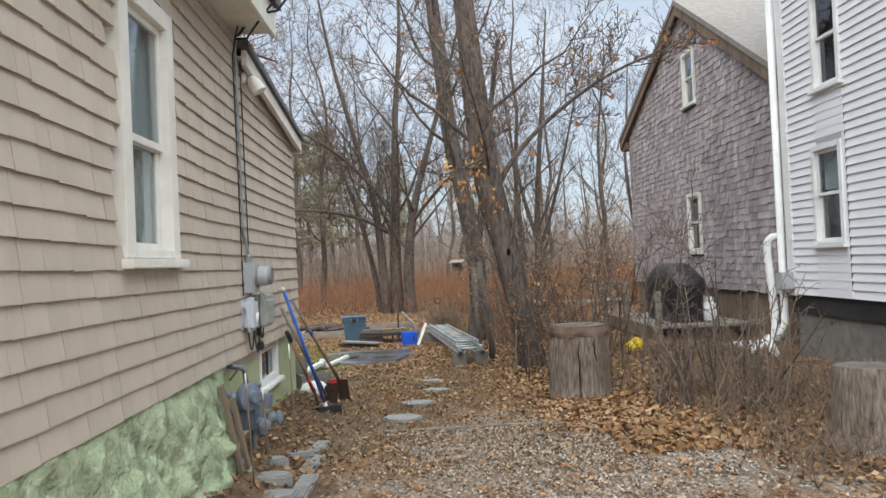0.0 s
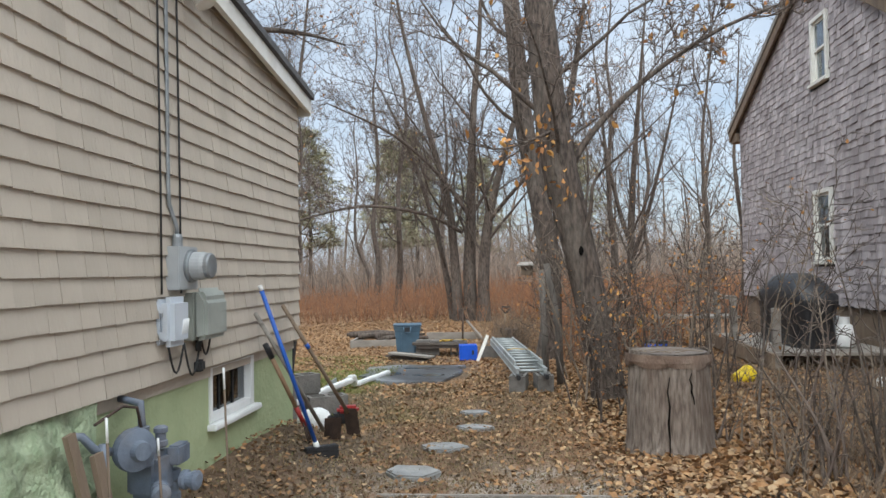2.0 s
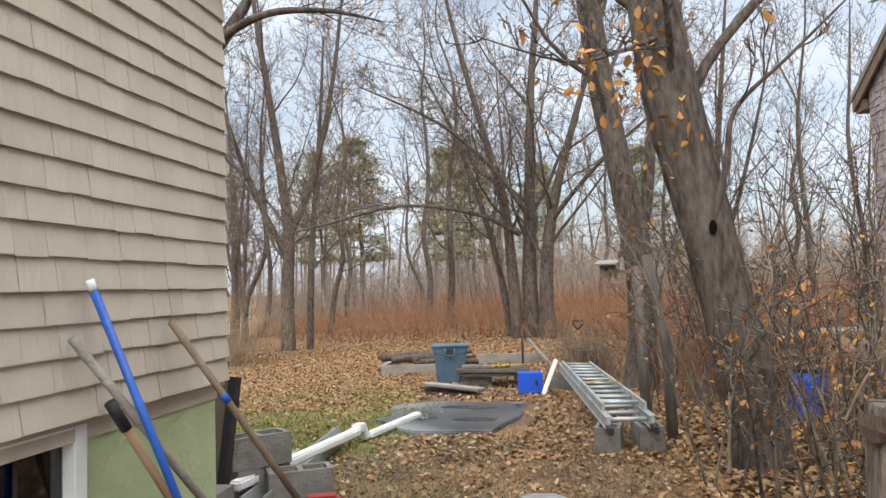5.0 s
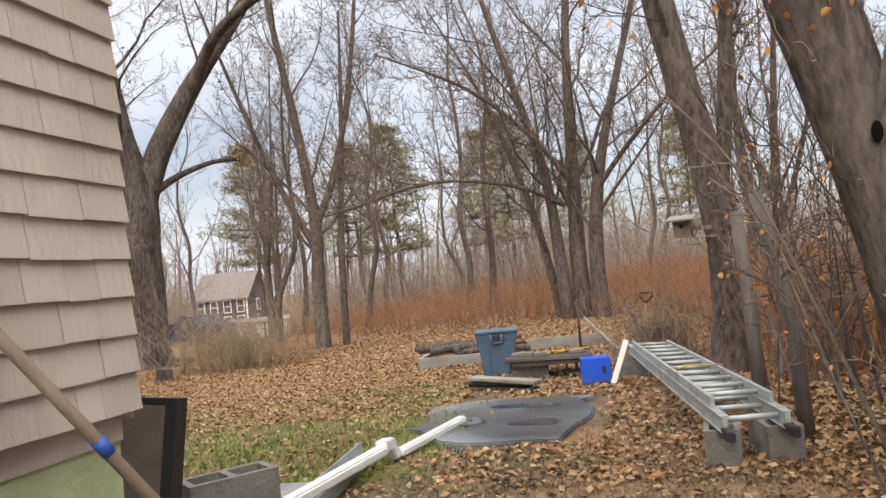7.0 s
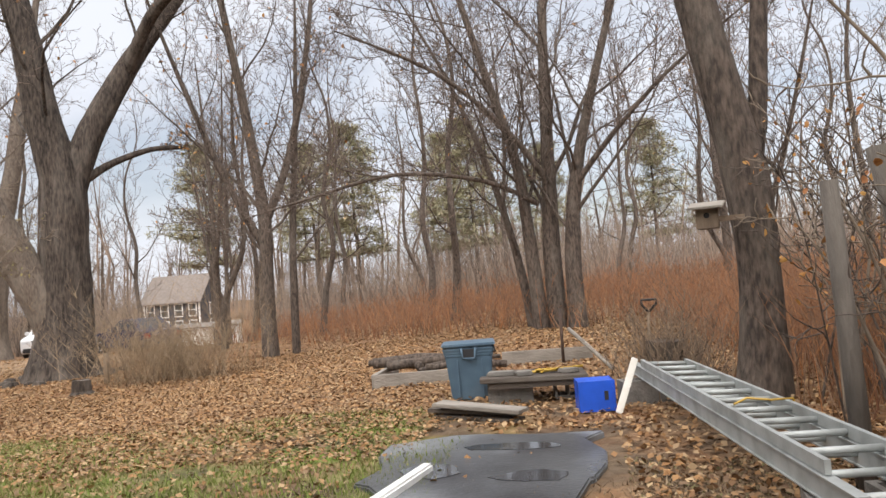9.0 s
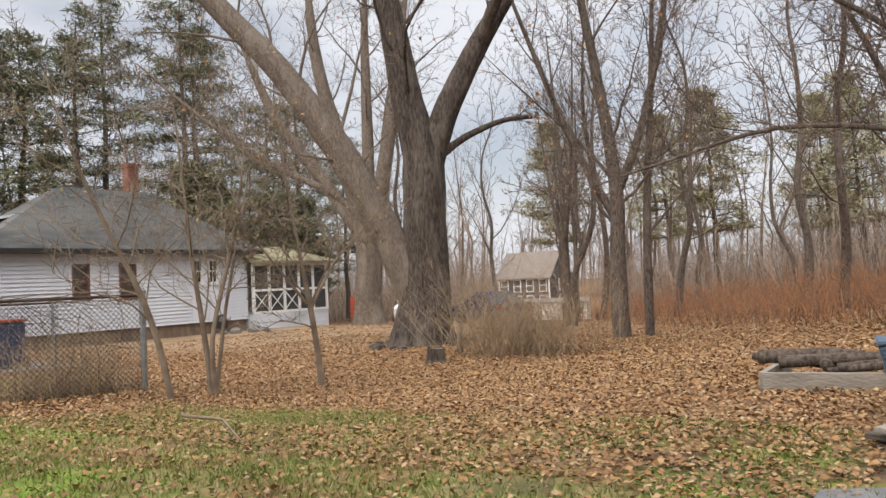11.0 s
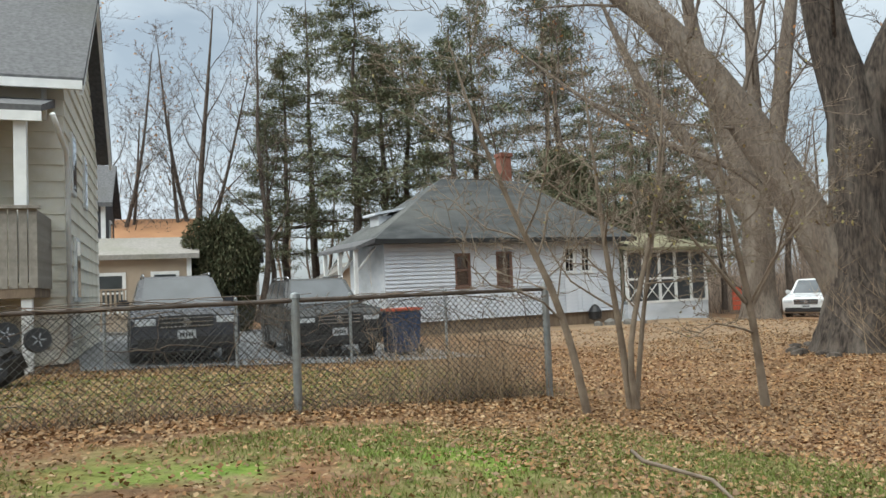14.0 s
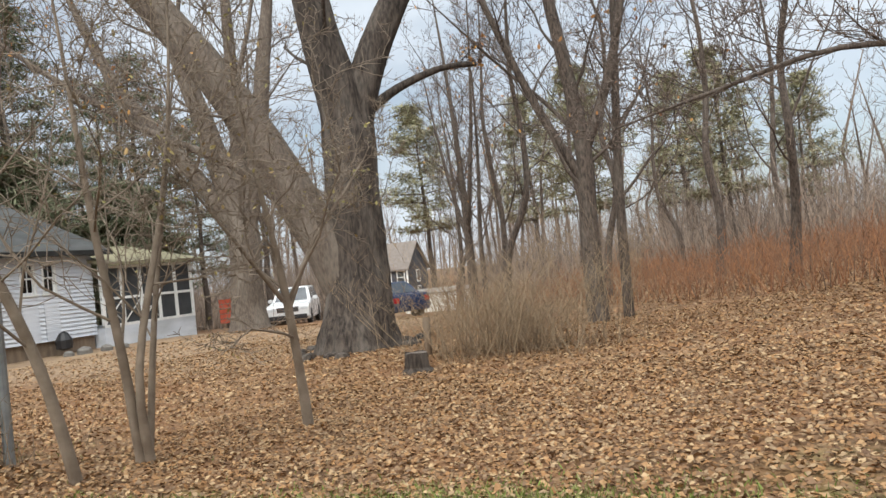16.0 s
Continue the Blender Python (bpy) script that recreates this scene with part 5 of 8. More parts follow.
tagged(part("far_woods", wood, M_TWIGFAR), "distant grey-brown bare winter woods", "woods", kind="stuff")


# ---- undergrowth and litter ----
def stalks(name, spots, height, material, label, category, seed, lean=0.18, twigs=2, r=0.006):
    """Upright dry stems with side twigs, as one growth. spots: (x, y)."""
    rg = np.random.default_rng(seed)
    n = len(spots)
    base = np.array([(x, y, ground_z(x, y) - 0.03) for x, y in spots])
    clump = np.array([noise.noise((x * 0.8, y * 0.8, seed)) + 0.6 * noise.noise((x * 2.3, y * 2.3, seed + 4)) for x, y in spots])
    h = height * rg.uniform(0.5, 1.1, n) * (0.92 + 0.75 * clump)
    d = rg.normal(0, lean, (n, 2))
    V, F = [], []

    def blade(p, q, w):
        k = sum(len(a) for a in V)
        a = rg.uniform(0, 6.283, len(p))
        o = np.stack((np.cos(a), np.sin(a), np.zeros(len(p))), -1) * w[:, None]
        o2 = np.stack((np.cos(a + 2.1), np.sin(a + 2.1), np.zeros(len(p))), -1) * w[:, None]
        V.append(np.stack((p + o, p + o2, p - o - o2, q), 1).reshape(-1, 3))
        i = k + np.arange(len(p))[:, None] * 4
        F.append(np.concatenate((i + np.array([0, 1, 3]), i + np.array([1, 2, 3]), i + np.array([2, 0, 3]))))
    top = base + np.stack((d[:, 0] * h, d[:, 1] * h, h), -1)
    blade(base, top, np.full(n, r))
    for t in range(twigs):
        u = rg.uniform(0.3, 0.9, n)[:, None]
        p = base * (1 - u) + top * u
        a = rg.uniform(0, 6.283, n)
        ln = h * rg.uniform(0.15, 0.4, n)
        q = p + np.stack((np.cos(a) * ln * 0.7, np.sin(a) * ln * 0.7, ln * rg.uniform(0.3, 0.9, n)), -1)
        blade(p, q, np.full(n, r * 0.6))
    ob = new(name, raw_mesh(name, np.concatenate(V), np.concatenate(F), material))
    return tagged(ob, label, category, kind="stuff")


rg = np.random.default_rng(21)


def field(n, fx, rgen):
    return [(x, y) for x, y in (fx(rgen) for _ in range(n))]


def russet(g):
    while True:
        x, y = g.uniform(-16, 16), 22 + 26 * g.random() ** 1.6
        edge = 22.6 + max(0, -0.8 - x) * 0.78 if x < -0.8 else (22.8 if x < 0.9 else 13.5)
        if y > edge + g.normal(0, 0.35) and not (x > 4.8 and y < 20.5) and not (x < -11 and y < 34):
            return x, y


stalks("russet_thicket", field(10000, russet, rg), 1.15, M_REDSTALK, "dense russet-brown thicket of dry stalks", "thicket", 1, 0.34, 5, 0.012)
def brush_spot(g):
    while True:
        x, y = g.uniform(-50, 42), g.uniform(44, 70)
        if not -0.66 < x / (y - 8) < -0.47:
            return x, y


stalks("far_brush", field(7500, brush_spot, rg), 4.2, M_TWIGFAR, "grey-brown brush at the foot of the woods", "brush", 2, 0.2, 4, 0.03)
def understory(g):
    while True:
        x, y = g.uniform(-78, 48), g.uniform(52, 112)
        if y > 94 or (y < 74 and not -0.66 < x / (y - 8) < -0.47):
            return x, y


stalks("woods_understory", field(4800, understory, rg), 6.2, M_TWIGFAR, "dense grey-brown saplings filling the bare woods", "woods", 9, 0.16, 6, 0.030)
stalks("tan_bush", field(520, lambda g: (-8.6 + g.normal(0, 0.75), 21.6 + g.normal(0, 0.45)), rg), 1.62, M_TANSTALK, "tan leafless bush of fine dry stems", "bush", 3, 0.5, 10, 0.006)
stalks("side_scrub", field(1000, lambda g: (lambda y: (g.uniform(1.75 if y > 9.3 else 2.35, 4.6), y))(g.uniform(5.2, 12.5)), rg), 0.42, M_SCRUB, "tangle of dry brown scrub and weeds", "scrub", 4, 0.5, 4, 0.007)
stalks("bank_scrub", field(750, lambda g: (g.uniform(2.2, 4.6), g.uniform(4.6, 8.3)), rg), 0.4, M_SCRUB, "tangled grey-brown dry weeds and canes on the bank", "scrub", 10, 0.65, 4, 0.007)
stalks("border_scrub", field(700, lambda g: (1.45 + g.normal(0, 0.26), g.uniform(13.2, 23)), rg), 1.0, M_REDSTALK, "reddish-brown twiggy scrub along the yard edge", "scrub", 5, 0.22, 4, 0.006)
stalks("east_scrub", field(2400, lambda g: (lambda y: (g.uniform(1.6, 0.15 + 0.235 * (y - 2.6)), y))(g.uniform(13.6, 24)), rg), 1.0, M_REDSTALK, "russet scrub between the yard and the grey house", "scrub", 6, 0.25, 4, 0.007)
stalks("stump_brush", field(260, lambda g: (0.30 + g.normal(0, 0.22), 15.0 + g.normal(0, 0.3)), rg), 0.85, M_SCRUB, "dark tangle of dry stems over the rotten stump", "scrub", 11, 0.4, 5, 0.006)
stalks("fence_weeds", field(800, lambda g: (-10.72 + g.normal(0, 0.12), g.uniform(6, 15.2)), rg), 0.36, M_SCRUB, "dry weeds along the foot of the chain-link fence", "weeds", 7, 0.45, 4, 0.005)
stalks("fence_bush", field(420, lambda g: (-11.1 + g.normal(0, 0.25), 14.2 + g.normal(0, 0.5)), rg), 1.1, M_TANSTALK, "thin leafless shrub behind the fence", "bush", 8, 0.25, 4, 0.005)


def litter(n, fx, size, seed, lift=0.012):
    g = np.random.default_rng(seed)
    pts = np.array([fx(g) for _ in range(n)])
    z = np.array([ground_height(x, y) for x, y in pts]) + lift + 0.02 * g.random(n)
    return np.column_stack((pts, z))


def on_pad(x, y):
    return -1.86 < x < -0.28 and 11.45 < y < 13.3


def yard(g):
    while True:
        x, y = g.uniform(-17, 4.5), 4.0 + 22 * g.random()
        if x < -1.7 and y < 9.0 and x > -7.5:
            continue
        if on_pad(x, y) and g.random() < 0.97:
            continue
        lawn = -9.5 < x < -1.2 and 9.3 < y < 13.4
        path = -0.9 < x < 2.4 and y < 7.4
        worn = -1.2 < x < 0.9 and 7 < y < 10.5
        if g.random() < (0.62 if lawn else 0.32 if path else 0.35 if worn else 1.0):
            return x, y


def side(east):
    def spot(g):
        while True:
            x, y = yard(g)
            if (x > -1.2) == east:
                return x, y
    return spot


west = new("yard_leaves", scatter_mesh("yard_leaves", litter(112000, side(False), 0.09, 34), 0.041, 0.38, M_LEAF, width=0.75, curl=0.3, seed=34, simple=True))
tagged(west, "thick carpet of small brown fallen leaves across the yard", "leaves", kind="stuff")
near = new("small_leaves", scatter_mesh("small_leaves", litter(55000, lambda g: (g.uniform(-10.3, -1.6), g.uniform(12.6, 19.5)), 0.09, 35), 0.036, 0.3, M_LEAF, width=0.75, curl=0.25, seed=35, simple=True))
tagged(near, "dense layer of small curled brown and tan leaves", "leaves", kind="stuff")
leaves = new("fallen_leaves", scatter_mesh("fallen_leaves", litter(56000, side(True), 0.09, 31), 0.046, 0.42, M_LEAF, width=0.75, curl=0.25, seed=31, simple=True))
tagged(leaves, "carpet of brown and orange fallen oak leaves", "leaves", kind="stuff")
drift = new("leaf_drift", scatter_mesh("leaf_drift", litter(9000, lambda g: ((1.5 + g.normal(0, 0.3), g.uniform(6.3, 13)) if g.random() < 0.6 else (-10.25 + g.normal(0, 0.22), g.uniform(6, 15))), 0.09, 32, 0.03), 0.052, 0.4, M_LEAF, width=0.7, seed=32, simple=True))
tagged(drift, "deeper drift of orange-brown leaves along the border", "leaves", kind="stuff")
bank = new("bank_leaves", scatter_mesh("bank_leaves", litter(5200, lambda g: (1.45 + abs(g.normal(0, 0.9)), g.uniform(5.6, 10.5)), 0.09, 36, 0.02), 0.062, 0.7, M_LEAF, width=0.8, seed=36))
tagged(bank, "large curled brown leaves heaped on the bank", "leaves", kind="stuff")
beyond = new("lawn_leaves", scatter_mesh("lawn_leaves", litter(12000, lambda g: (g.uniform(-18, -10.7), g.uniform(4, 18)), 0.09, 39), 0.055, 0.35, M_LEAF, width=0.75, curl=0.3, seed=39, simple=True))
tagged(beyond, "brown fallen leaves scattered on the lawn beyond the fence", "leaves", kind="stuff")
far_leaves = new("far_fallen_leaves", scatter_mesh("far_fallen_leaves", litter(36000, lambda g: (g.uniform(-22, 4), g.uniform(18, 36)), 0.14, 33), 0.07, 0.24, M_LEAF, width=0.7, seed=33, simple=True))
tagged(far_leaves, "scattered brown leaves over the back yard", "leaves", kind="stuff")


M_PEBBLE = leafy("gravel_stones", [(0.42, 0.36, 0.28), (0.28, 0.23, 0.18), (0.54, 0.48, 0.40), (0.35, 0.29, 0.22), (0.20, 0.16, 0.125), (0.47, 0.40, 0.32)], 0.85)
peb = litter(20000, lambda g: (g.normal(0.9, 0.75), 6.75 - abs(g.normal(0, 2.2))), 0.02, 37, 0.002)
peb = peb[(peb[:, 0] > -0.8) & (peb[:, 0] < 2.6) & (peb[:, 1] > 2.4)]
gravel = new("gravel", scatter_mesh("gravel", peb, 0.020, 0.5, M_PEBBLE, width=0.85, curl=0.7, seed=37))
tagged(gravel, "pale loose gravel pressed into the drive", "gravel", kind="stuff")


bits = litter(42000, lambda g: (g.uniform(-1.45, 1.6), 5.2 + 7.2 * g.random() ** 0.9), 0.02, 38, 0.002)
bits = np.array([b for b in bits if not on_pad(b[0], b[1])])
crumbs = new("leaf_crumbs", scatter_mesh("leaf_crumbs", bits, 0.017, 0.7, leafy("broken_leaf_and_grit", [(0.10, 0.075, 0.05), (0.26, 0.19, 0.11), (0.05, 0.04, 0.03), (0.36, 0.28, 0.18), (0.16, 0.16, 0.07), (0.22, 0.14, 0.07)], 0.9), width=0.6, curl=0.5, seed=38, simple=True))
tagged(crumbs, "broken leaf crumbs, grit and thin dead grass on the path", "litter", kind="stuff")


def blades(name, pts, h, material, label, seed):
    g = np.random.default_rng(seed)
    n = len(pts)
    a = g.uniform(0, 6.283, n)
    w = 0.006
    o = np.stack((np.cos(a) * w, np.sin(a) * w, 0 * a), -1)
    tip = pts + np.column_stack((g.normal(0, 0.4, (n, 2)) * h, h * g.uniform(0.5, 1.2, n)))
    v = np.stack((pts - o, pts + o, tip), 1).reshape(-1, 3)
    k = np.arange(n)[:, None] * 3
    return tagged(new(name, raw_mesh(name, v, k + np.array([0, 1, 2]), material)), label, "grass", kind="stuff")


def green(g):
    while True:
        x, y = (g.uniform(-9.6, -1.3), g.uniform(9.2, 14.4)) if g.random() < 0.75 else (g.uniform(-15, -11), g.uniform(6, 15))
        k = noise.noise((x * 0.55, y * 0.55, 2.0)) + 0.4 * noise.noise((x * 1.7, y * 1.7, 7.0))
        if k > g.uniform(-0.35, 0.35):
            return x, y


blades("lawn_grass", litter(62000, green, 0, 41, -0.010), 0.045, M_GRASS, "short patchy green lawn grass", 41)
blades("fence_lawn_grass", litter(16000, lambda g: (-14 + g.normal(0, 1.6), g.uniform(4, 16)), 0, 44, -0.010), 0.05, M_GRASS, "thin green lawn grass beyond the fence", 44)
blades("moss_patch", litter(15000, lambda g: (-6.3 + g.normal(0, 0.75), 14.0 + g.normal(0, 0.3)), 0, 43, 0.0), 0.032, M_GRASS, "bright green patch of lawn among the leaves", 43)
blades("path_grass", litter(9000, lambda g: (g.uniform(-1.4, 1.2), g.uniform(6.0, 12)), 0, 42, -0.012), 0.04, M_TANSTALK, "thin dead grass beside the path", 42)

TWIG[0] = 0.0045


# tall thicket stems by the border, each a sapling of its own
def sapling(name, label, rows_list, seed, kids=(7, 5, 3), leaf=None, leaves=0, group="", bark=None):
    if name == "sapling":
        rows_list = [[(x, y, z, r * 0.78) for x, y, z, r in s] for s in rows_list]
    return tree(name, label, rows_list, seed, 3 if name == "sapling" else 2, bark=bark or M_SAPBARK, twig=M_SAPBARK, kids=kids, spread=(0.5, 1.15), ratio=0.62 if name == "sapling" else 0.46, start=0.25, lift=0.05, leaf=leaf, leaves=leaves, group=group, wander=0.22, leaf_size=0.042)


sapling("sapling", "leaning thin sapling with bare twisting twigs", [[(-9.4, 14.7, -0.4, 0.06), (-9.4, 14.5, 0.5, 0.05), (-9.45, 14.28, 1.2, 0.045), (-9.5, 13.9, 2.0, 0.035), (-9.5, 13.5, 2.9, 0.02), (-9.6, 13.3, 3.7, 0.008)]], 61, (17, 9, 7), M_BUDLEAF, 60, "saplings by the fence")
sapling("sapling", "multi-stemmed thin sapling with bare twisting twigs", [[(-9.45, 15.3, -0.4, 0.06), (-9.4, 15.15, 0.6, 0.045), (-9.4, 15.0, 1.6, 0.035), (-9.4, 14.9, 2.6, 0.02), (-9.4, 14.8, 3.6, 0.008)], [(-9.4, 15.35, -0.4, 0.055), (-9.3, 15.2, 0.5, 0.04), (-9.2, 15.5, 1.8, 0.03), (-9.2, 15.7, 2.8, 0.018), (-9.2, 15.8, 3.8, 0.008)], [(-9.4, 15.3, -0.3, 0.04), (-9.4, 15.5, 0.9, 0.03), (-9.5, 15.9, 2.2, 0.02), (-9.5, 16.1, 3.1, 0.008)]], 62, (15, 9, 6), M_BUDLEAF, 130, "saplings by the fence")
sapling("sapling", "slim sapling with spreading twigs and small olive leaves", [[(-8.9, 16.75, -0.5, 0.075), (-8.85, 16.6, 0.3, 0.055), (-8.8, 16.45, 0.9, 0.05), (-8.8, 16.3, 1.6, 0.035), (-8.9, 16.2, 2.6, 0.02), (-8.9, 16.1, 3.3, 0.008)], [(-8.8, 16.45, 0.8, 0.035), (-8.7, 16.8, 1.4, 0.025), (-8.6, 17.3, 1.9, 0.015), (-8.6, 17.8, 2.3, 0.006)], [(-8.8, 16.4, 0.9, 0.03), (-8.9, 15.9, 1.5, 0.02), (-9.0, 15.4, 2.1, 0.006)]], 63, (16, 9, 8), M_BUDLEAF, 260, "saplings by the fence")
rng = random.Random(91)
for i in range(88):
    if i < 8:
        x, y, h = rng.uniform(2.4, 3.8), rng.uniform(8.6, 11.0), rng.uniform(0.9, 2.4)
    elif i >= 62:
        x, y, h = rng.uniform(0.95, 2.1), rng.uniform(8.8, 10.6), rng.uniform(0.6, 1.5)
    elif i < 38:
        x, y, h = rng.gauss(1.45, 0.25), rng.uniform(9.8, 14.5), rng.uniform(1.2, 2.2)
    else:
        x, y, h = rng.uniform(1.9, 3.0), rng.uniform(9.5, 13), rng.uniform(1.2, 2.4)
    z = ground_z(x, y) - 0.1
    lx, ly = rng.gauss(0, 0.22) * h, rng.gauss(0, 0.22) * h
    r = rng.uniform(0.007, 0.015)
    sapling("thicket_stem", "thin bare brown shrub stem rising from the scrub", [[(x, y, z, r), (x + lx * 0.3, y + ly * 0.3, z + h * 0.4, r * 0.8), (x + lx * 0.6, y + ly * 0.7, z + h * 0.75, r * 0.5), (x + lx, y + ly, z + h, 0.003)]], 200 + i, (7, 5, 3), M_HANGLEAF, 14 if i > 15 else 4, "stems of the border thicket", M_SAPBARK if i % 3 == 1 else M_BARK)



def cane_shrub(x, y, count, height, seed):
    """Stiff canes that fan out from one root, each with its own side twigs."""
    rg2 = random.Random(seed)
    t = thing("cane_shrub", "tangled leafless shrub of stiff grey-brown canes on the bank", "shrub", "cane shrubs on the bank")
    z0 = ground_z(x, y) - 0.06
    for k in range(count):
        a, tilt, h = rg2.uniform(0, 6.283), abs(rg2.gauss(0.22, 0.2)), height * rg2.uniform(0.45, 1.1)
        p, d = Vector((x + rg2.gauss(0, 0.10), y + rg2.gauss(0, 0.10), z0)), Vector((math.cos(a) * tilt, math.sin(a) * tilt, 1)).normalized()
        pts, n = [p.copy()], 9
        for _ in range(n):
            d = (d + Vector((rg2.gauss(0, 0.08), rg2.gauss(0, 0.08), 0.02))).normalized()
            p = p + d * (h / n)
            pts.append(p.copy())
        r = rg2.uniform(0.007, 0.019)
        rads = [max(0.0025, r * (1 - 0.8 * i / n)) for i in range(n + 1)]
        q = Geo().tube(pts, rads, 6, cap=False)
        branch(q, rg2, pts, rads, h, 1, 3, 0.2, 0.03, (0, 5, 3, 0), None, None, 0.3, 0.30)
        part("cane", q, (M_BARK, M_SAPBARK, M_TWIG)[k % 3], t)


for i, (x, y, count, h) in enumerate(((2.25, 7.25, 11, 0.8), (2.65, 7.05, 12, 1.25), (2.55, 7.75, 9, 1.0), (3.05, 6.7, 11, 1.3), (3.15, 7.6, 9, 1.9), (2.05, 8.35, 6, 0.6), (2.85, 8.6, 5, 1.0))):
    cane_shrub(x, y, count, h, 700 + i)

# ---- fences ----
M_VINE = mat("dead_brown_vine", (0.17, 0.13, 0.10), (0.11, 0.085, 0.065), 6, 0.95, 0.4, 40)


M_WIRE = mat("weathered_dark_wire", (0.085, 0.085, 0.083), (0.055, 0.052, 0.05), 8, 0.7, 0, metal=0.3)
M_RUSTRAIL = mat("rusty_brown_rail", (0.12, 0.095, 0.08), (0.08, 0.062, 0.052), 8, 0.85, 0.4, 40, (0.2, 0.2, 0.19), 0.4, 2)


def chain_fence(x, y0, y1, z0, h, posts, thick, label, vines, seed):
    f = thing("chain_link_fence", label, "fence")
    for y in posts:
        part("post", Geo().lathe([(thick, ground_z(x, y) - 0.2), (thick, z0 + h), (thick * 1.25, z0 + h + 0.005), (thick * 1.1, z0 + h + 0.05), (0.005, z0 + h + 0.07)], 10, Matrix.Translation((x, y, 0))), M_GALV, f)
    part("top_rail", Geo().tube([(x, y0, z0 + h - 0.02), (x, y1, z0 + h - 0.02)], 0.023, 8), M_RUSTRAIL, f)
    w = Geo()
    s = 0.075
    hh = h - 0.06
    k = y0 - hh
    while k < y1:
        for sg in (1, -1):
            a, b = (k, k + hh) if sg > 0 else (k + hh, k)
            pa, pb = [a, z0], [b, z0 + hh]
            for p, q in ((pa, pb), (pb, pa)):
                for lim in (y0, y1):
                    if (p[0] < lim) == (lim == y0) and p[0] != lim and (p[0] - lim) * (1 if lim == y1 else -1) > 0:
                        t = (lim - p[0]) / (q[0] - p[0]) if q[0] != p[0] else 0
                        p[0], p[1] = lim, p[1] + (q[1] - p[1]) * t
            if abs(pa[0] - pb[0]) > 0.02:
                w.tube([(x + 0.003 * sg, pa[0], pa[1]), (x + 0.003 * sg, pb[0], pb[1])], 0.0034, 3, cap=False)
        k += s
    tagged(part("wire_mesh", w, M_WIRE, f), kind="stuff")
    if vines:
        rg2 = random.Random(seed)
        v = Geo()
        for i in range(vines):
            y = rg2.uniform(y0, y1)
            p = Vector((x + rg2.uniform(-0.05, 0.05), y, z0 + rg2.uniform(0, h) ** 1.0))
            if i % 3 == 0:
                p.z = z0 + h
            d = Vector((0, rg2.choice((-1, 1)), rg2.uniform(-0.6, 0.6)))
            if i % 3 == 0:
                d.z *= 0.1
            pts = [p.copy()]
            for _ in range(7):
                d = (d + Vector((rg2.gauss(0, 0.1), rg2.gauss(0, 0.3), rg2.gauss(0, 0.4 if i % 3 else 0.1)))).normalized()
                p = p + d * 0.15
                p.y, p.z = min(max(p.y, y0), y1), min(max(p.z, z0), z0 + h + 0.05)
                p.x = x + rg2.uniform(-0.05, 0.05)
                pts.append(p.copy())
            v.tube(pts, rg2.uniform(0.0025, 0.006), 4)
        tagged(part("vines", v, M_VINE, f), kind="stuff")
    return f


chain_fence(-10.7, 4.5, 15.1, -0.2, 1.35, (4.6, 8.75, 11.93, 15.08), 0.045, "rusty galvanised chain-link fence hung with dead vines", 150, 1)
chain_fence(-16.3, 6.0, 16.6, -0.15, 1.25, (6.1, 8.2, 10.3, 12.4, 14.5, 16.5), 0.028, "thin-posted chain-link fence along the driveway", 30, 2)
M_ASPH = mat("wet_grey_asphalt", (0.13, 0.135, 0.14), (0.19, 0.195, 0.20), 1.2, 0.45, 0.3, 60, (0.36, 0.37, 0.38), 0.35, 0.5)
g = Geo()
xs, ys = np.linspace(-34, -16.6, 24), np.linspace(9.95, 17.6, 12)
for x in xs:
    for y in ys:
        g.v.append(Vector((x, y, ground_z(x, y) + 0.03)))
for i in range(23):
    for j in range(11):
        k = i * 12 + j
        g.f.append((k, k + 12, k + 13, k + 1))
tagged(part("driveway", g, M_ASPH), "wet grey asphalt driveway", "driveway", kind="structure")


# ---- fittings of the taupe house ----
def bar(g, a, b, r=0.012, sides=8):
    return g.tube([a, b], r, sides)


SHIFT = pose(-1.5, -0.07, 0.0) @ Matrix.Diagonal((0.78, 1, 1, 1)) @ pose(1.5, 0, 0)
meter = thing("electric_meter", "grey electric meter box with round glass dial and conduit", "meter", at=SHIFT)
mx = -1.50
part("box", Geo().box((mx, 6.09, 1.42), (mx + 0.11, 6.33, 1.665)), M_GREYBOX, meter, bevel=0.006)
turn_x = pose(mx + 0.11, 6.235, 1.555, 0, 90, 0)
part("collar", Geo().lathe([(0.095, 0), (0.095, 0.02), (0.088, 0.03)], 24, turn_x), M_GALV, meter)
part("housing", Geo().lathe([(0.08, 0.03), (0.08, 0.10), (0.074, 0.13)], 24, turn_x), M_GREYBOX, meter)
M_ABOX = mat("pale_grey_plastic", (0.56, 0.60, 0.65), (0.50, 0.54, 0.59), 4, 0.4, 0.03, 60, (0.40, 0.42, 0.42), 0.3, 4)
M_DIAL = mat("pale_meter_dial", (0.42, 0.47, 0.50), (0.34, 0.39, 0.42), 6, 0.3, 0)
part("dial", Geo().lathe([(0.066, 0.13), (0.066, 0.134)], 24, turn_x), M_DIAL, meter)
part("display", Geo().box((mx + 0.244, 6.20, 1.57), (mx + 0.248, 6.27, 1.595)), M_BLACK, meter)
part("glass_cover", Geo().lathe([(0.074, 0.13), (0.074, 0.155), (0.066, 0.165), (0.06, 0.165)], 24, turn_x), M_GALV, meter)
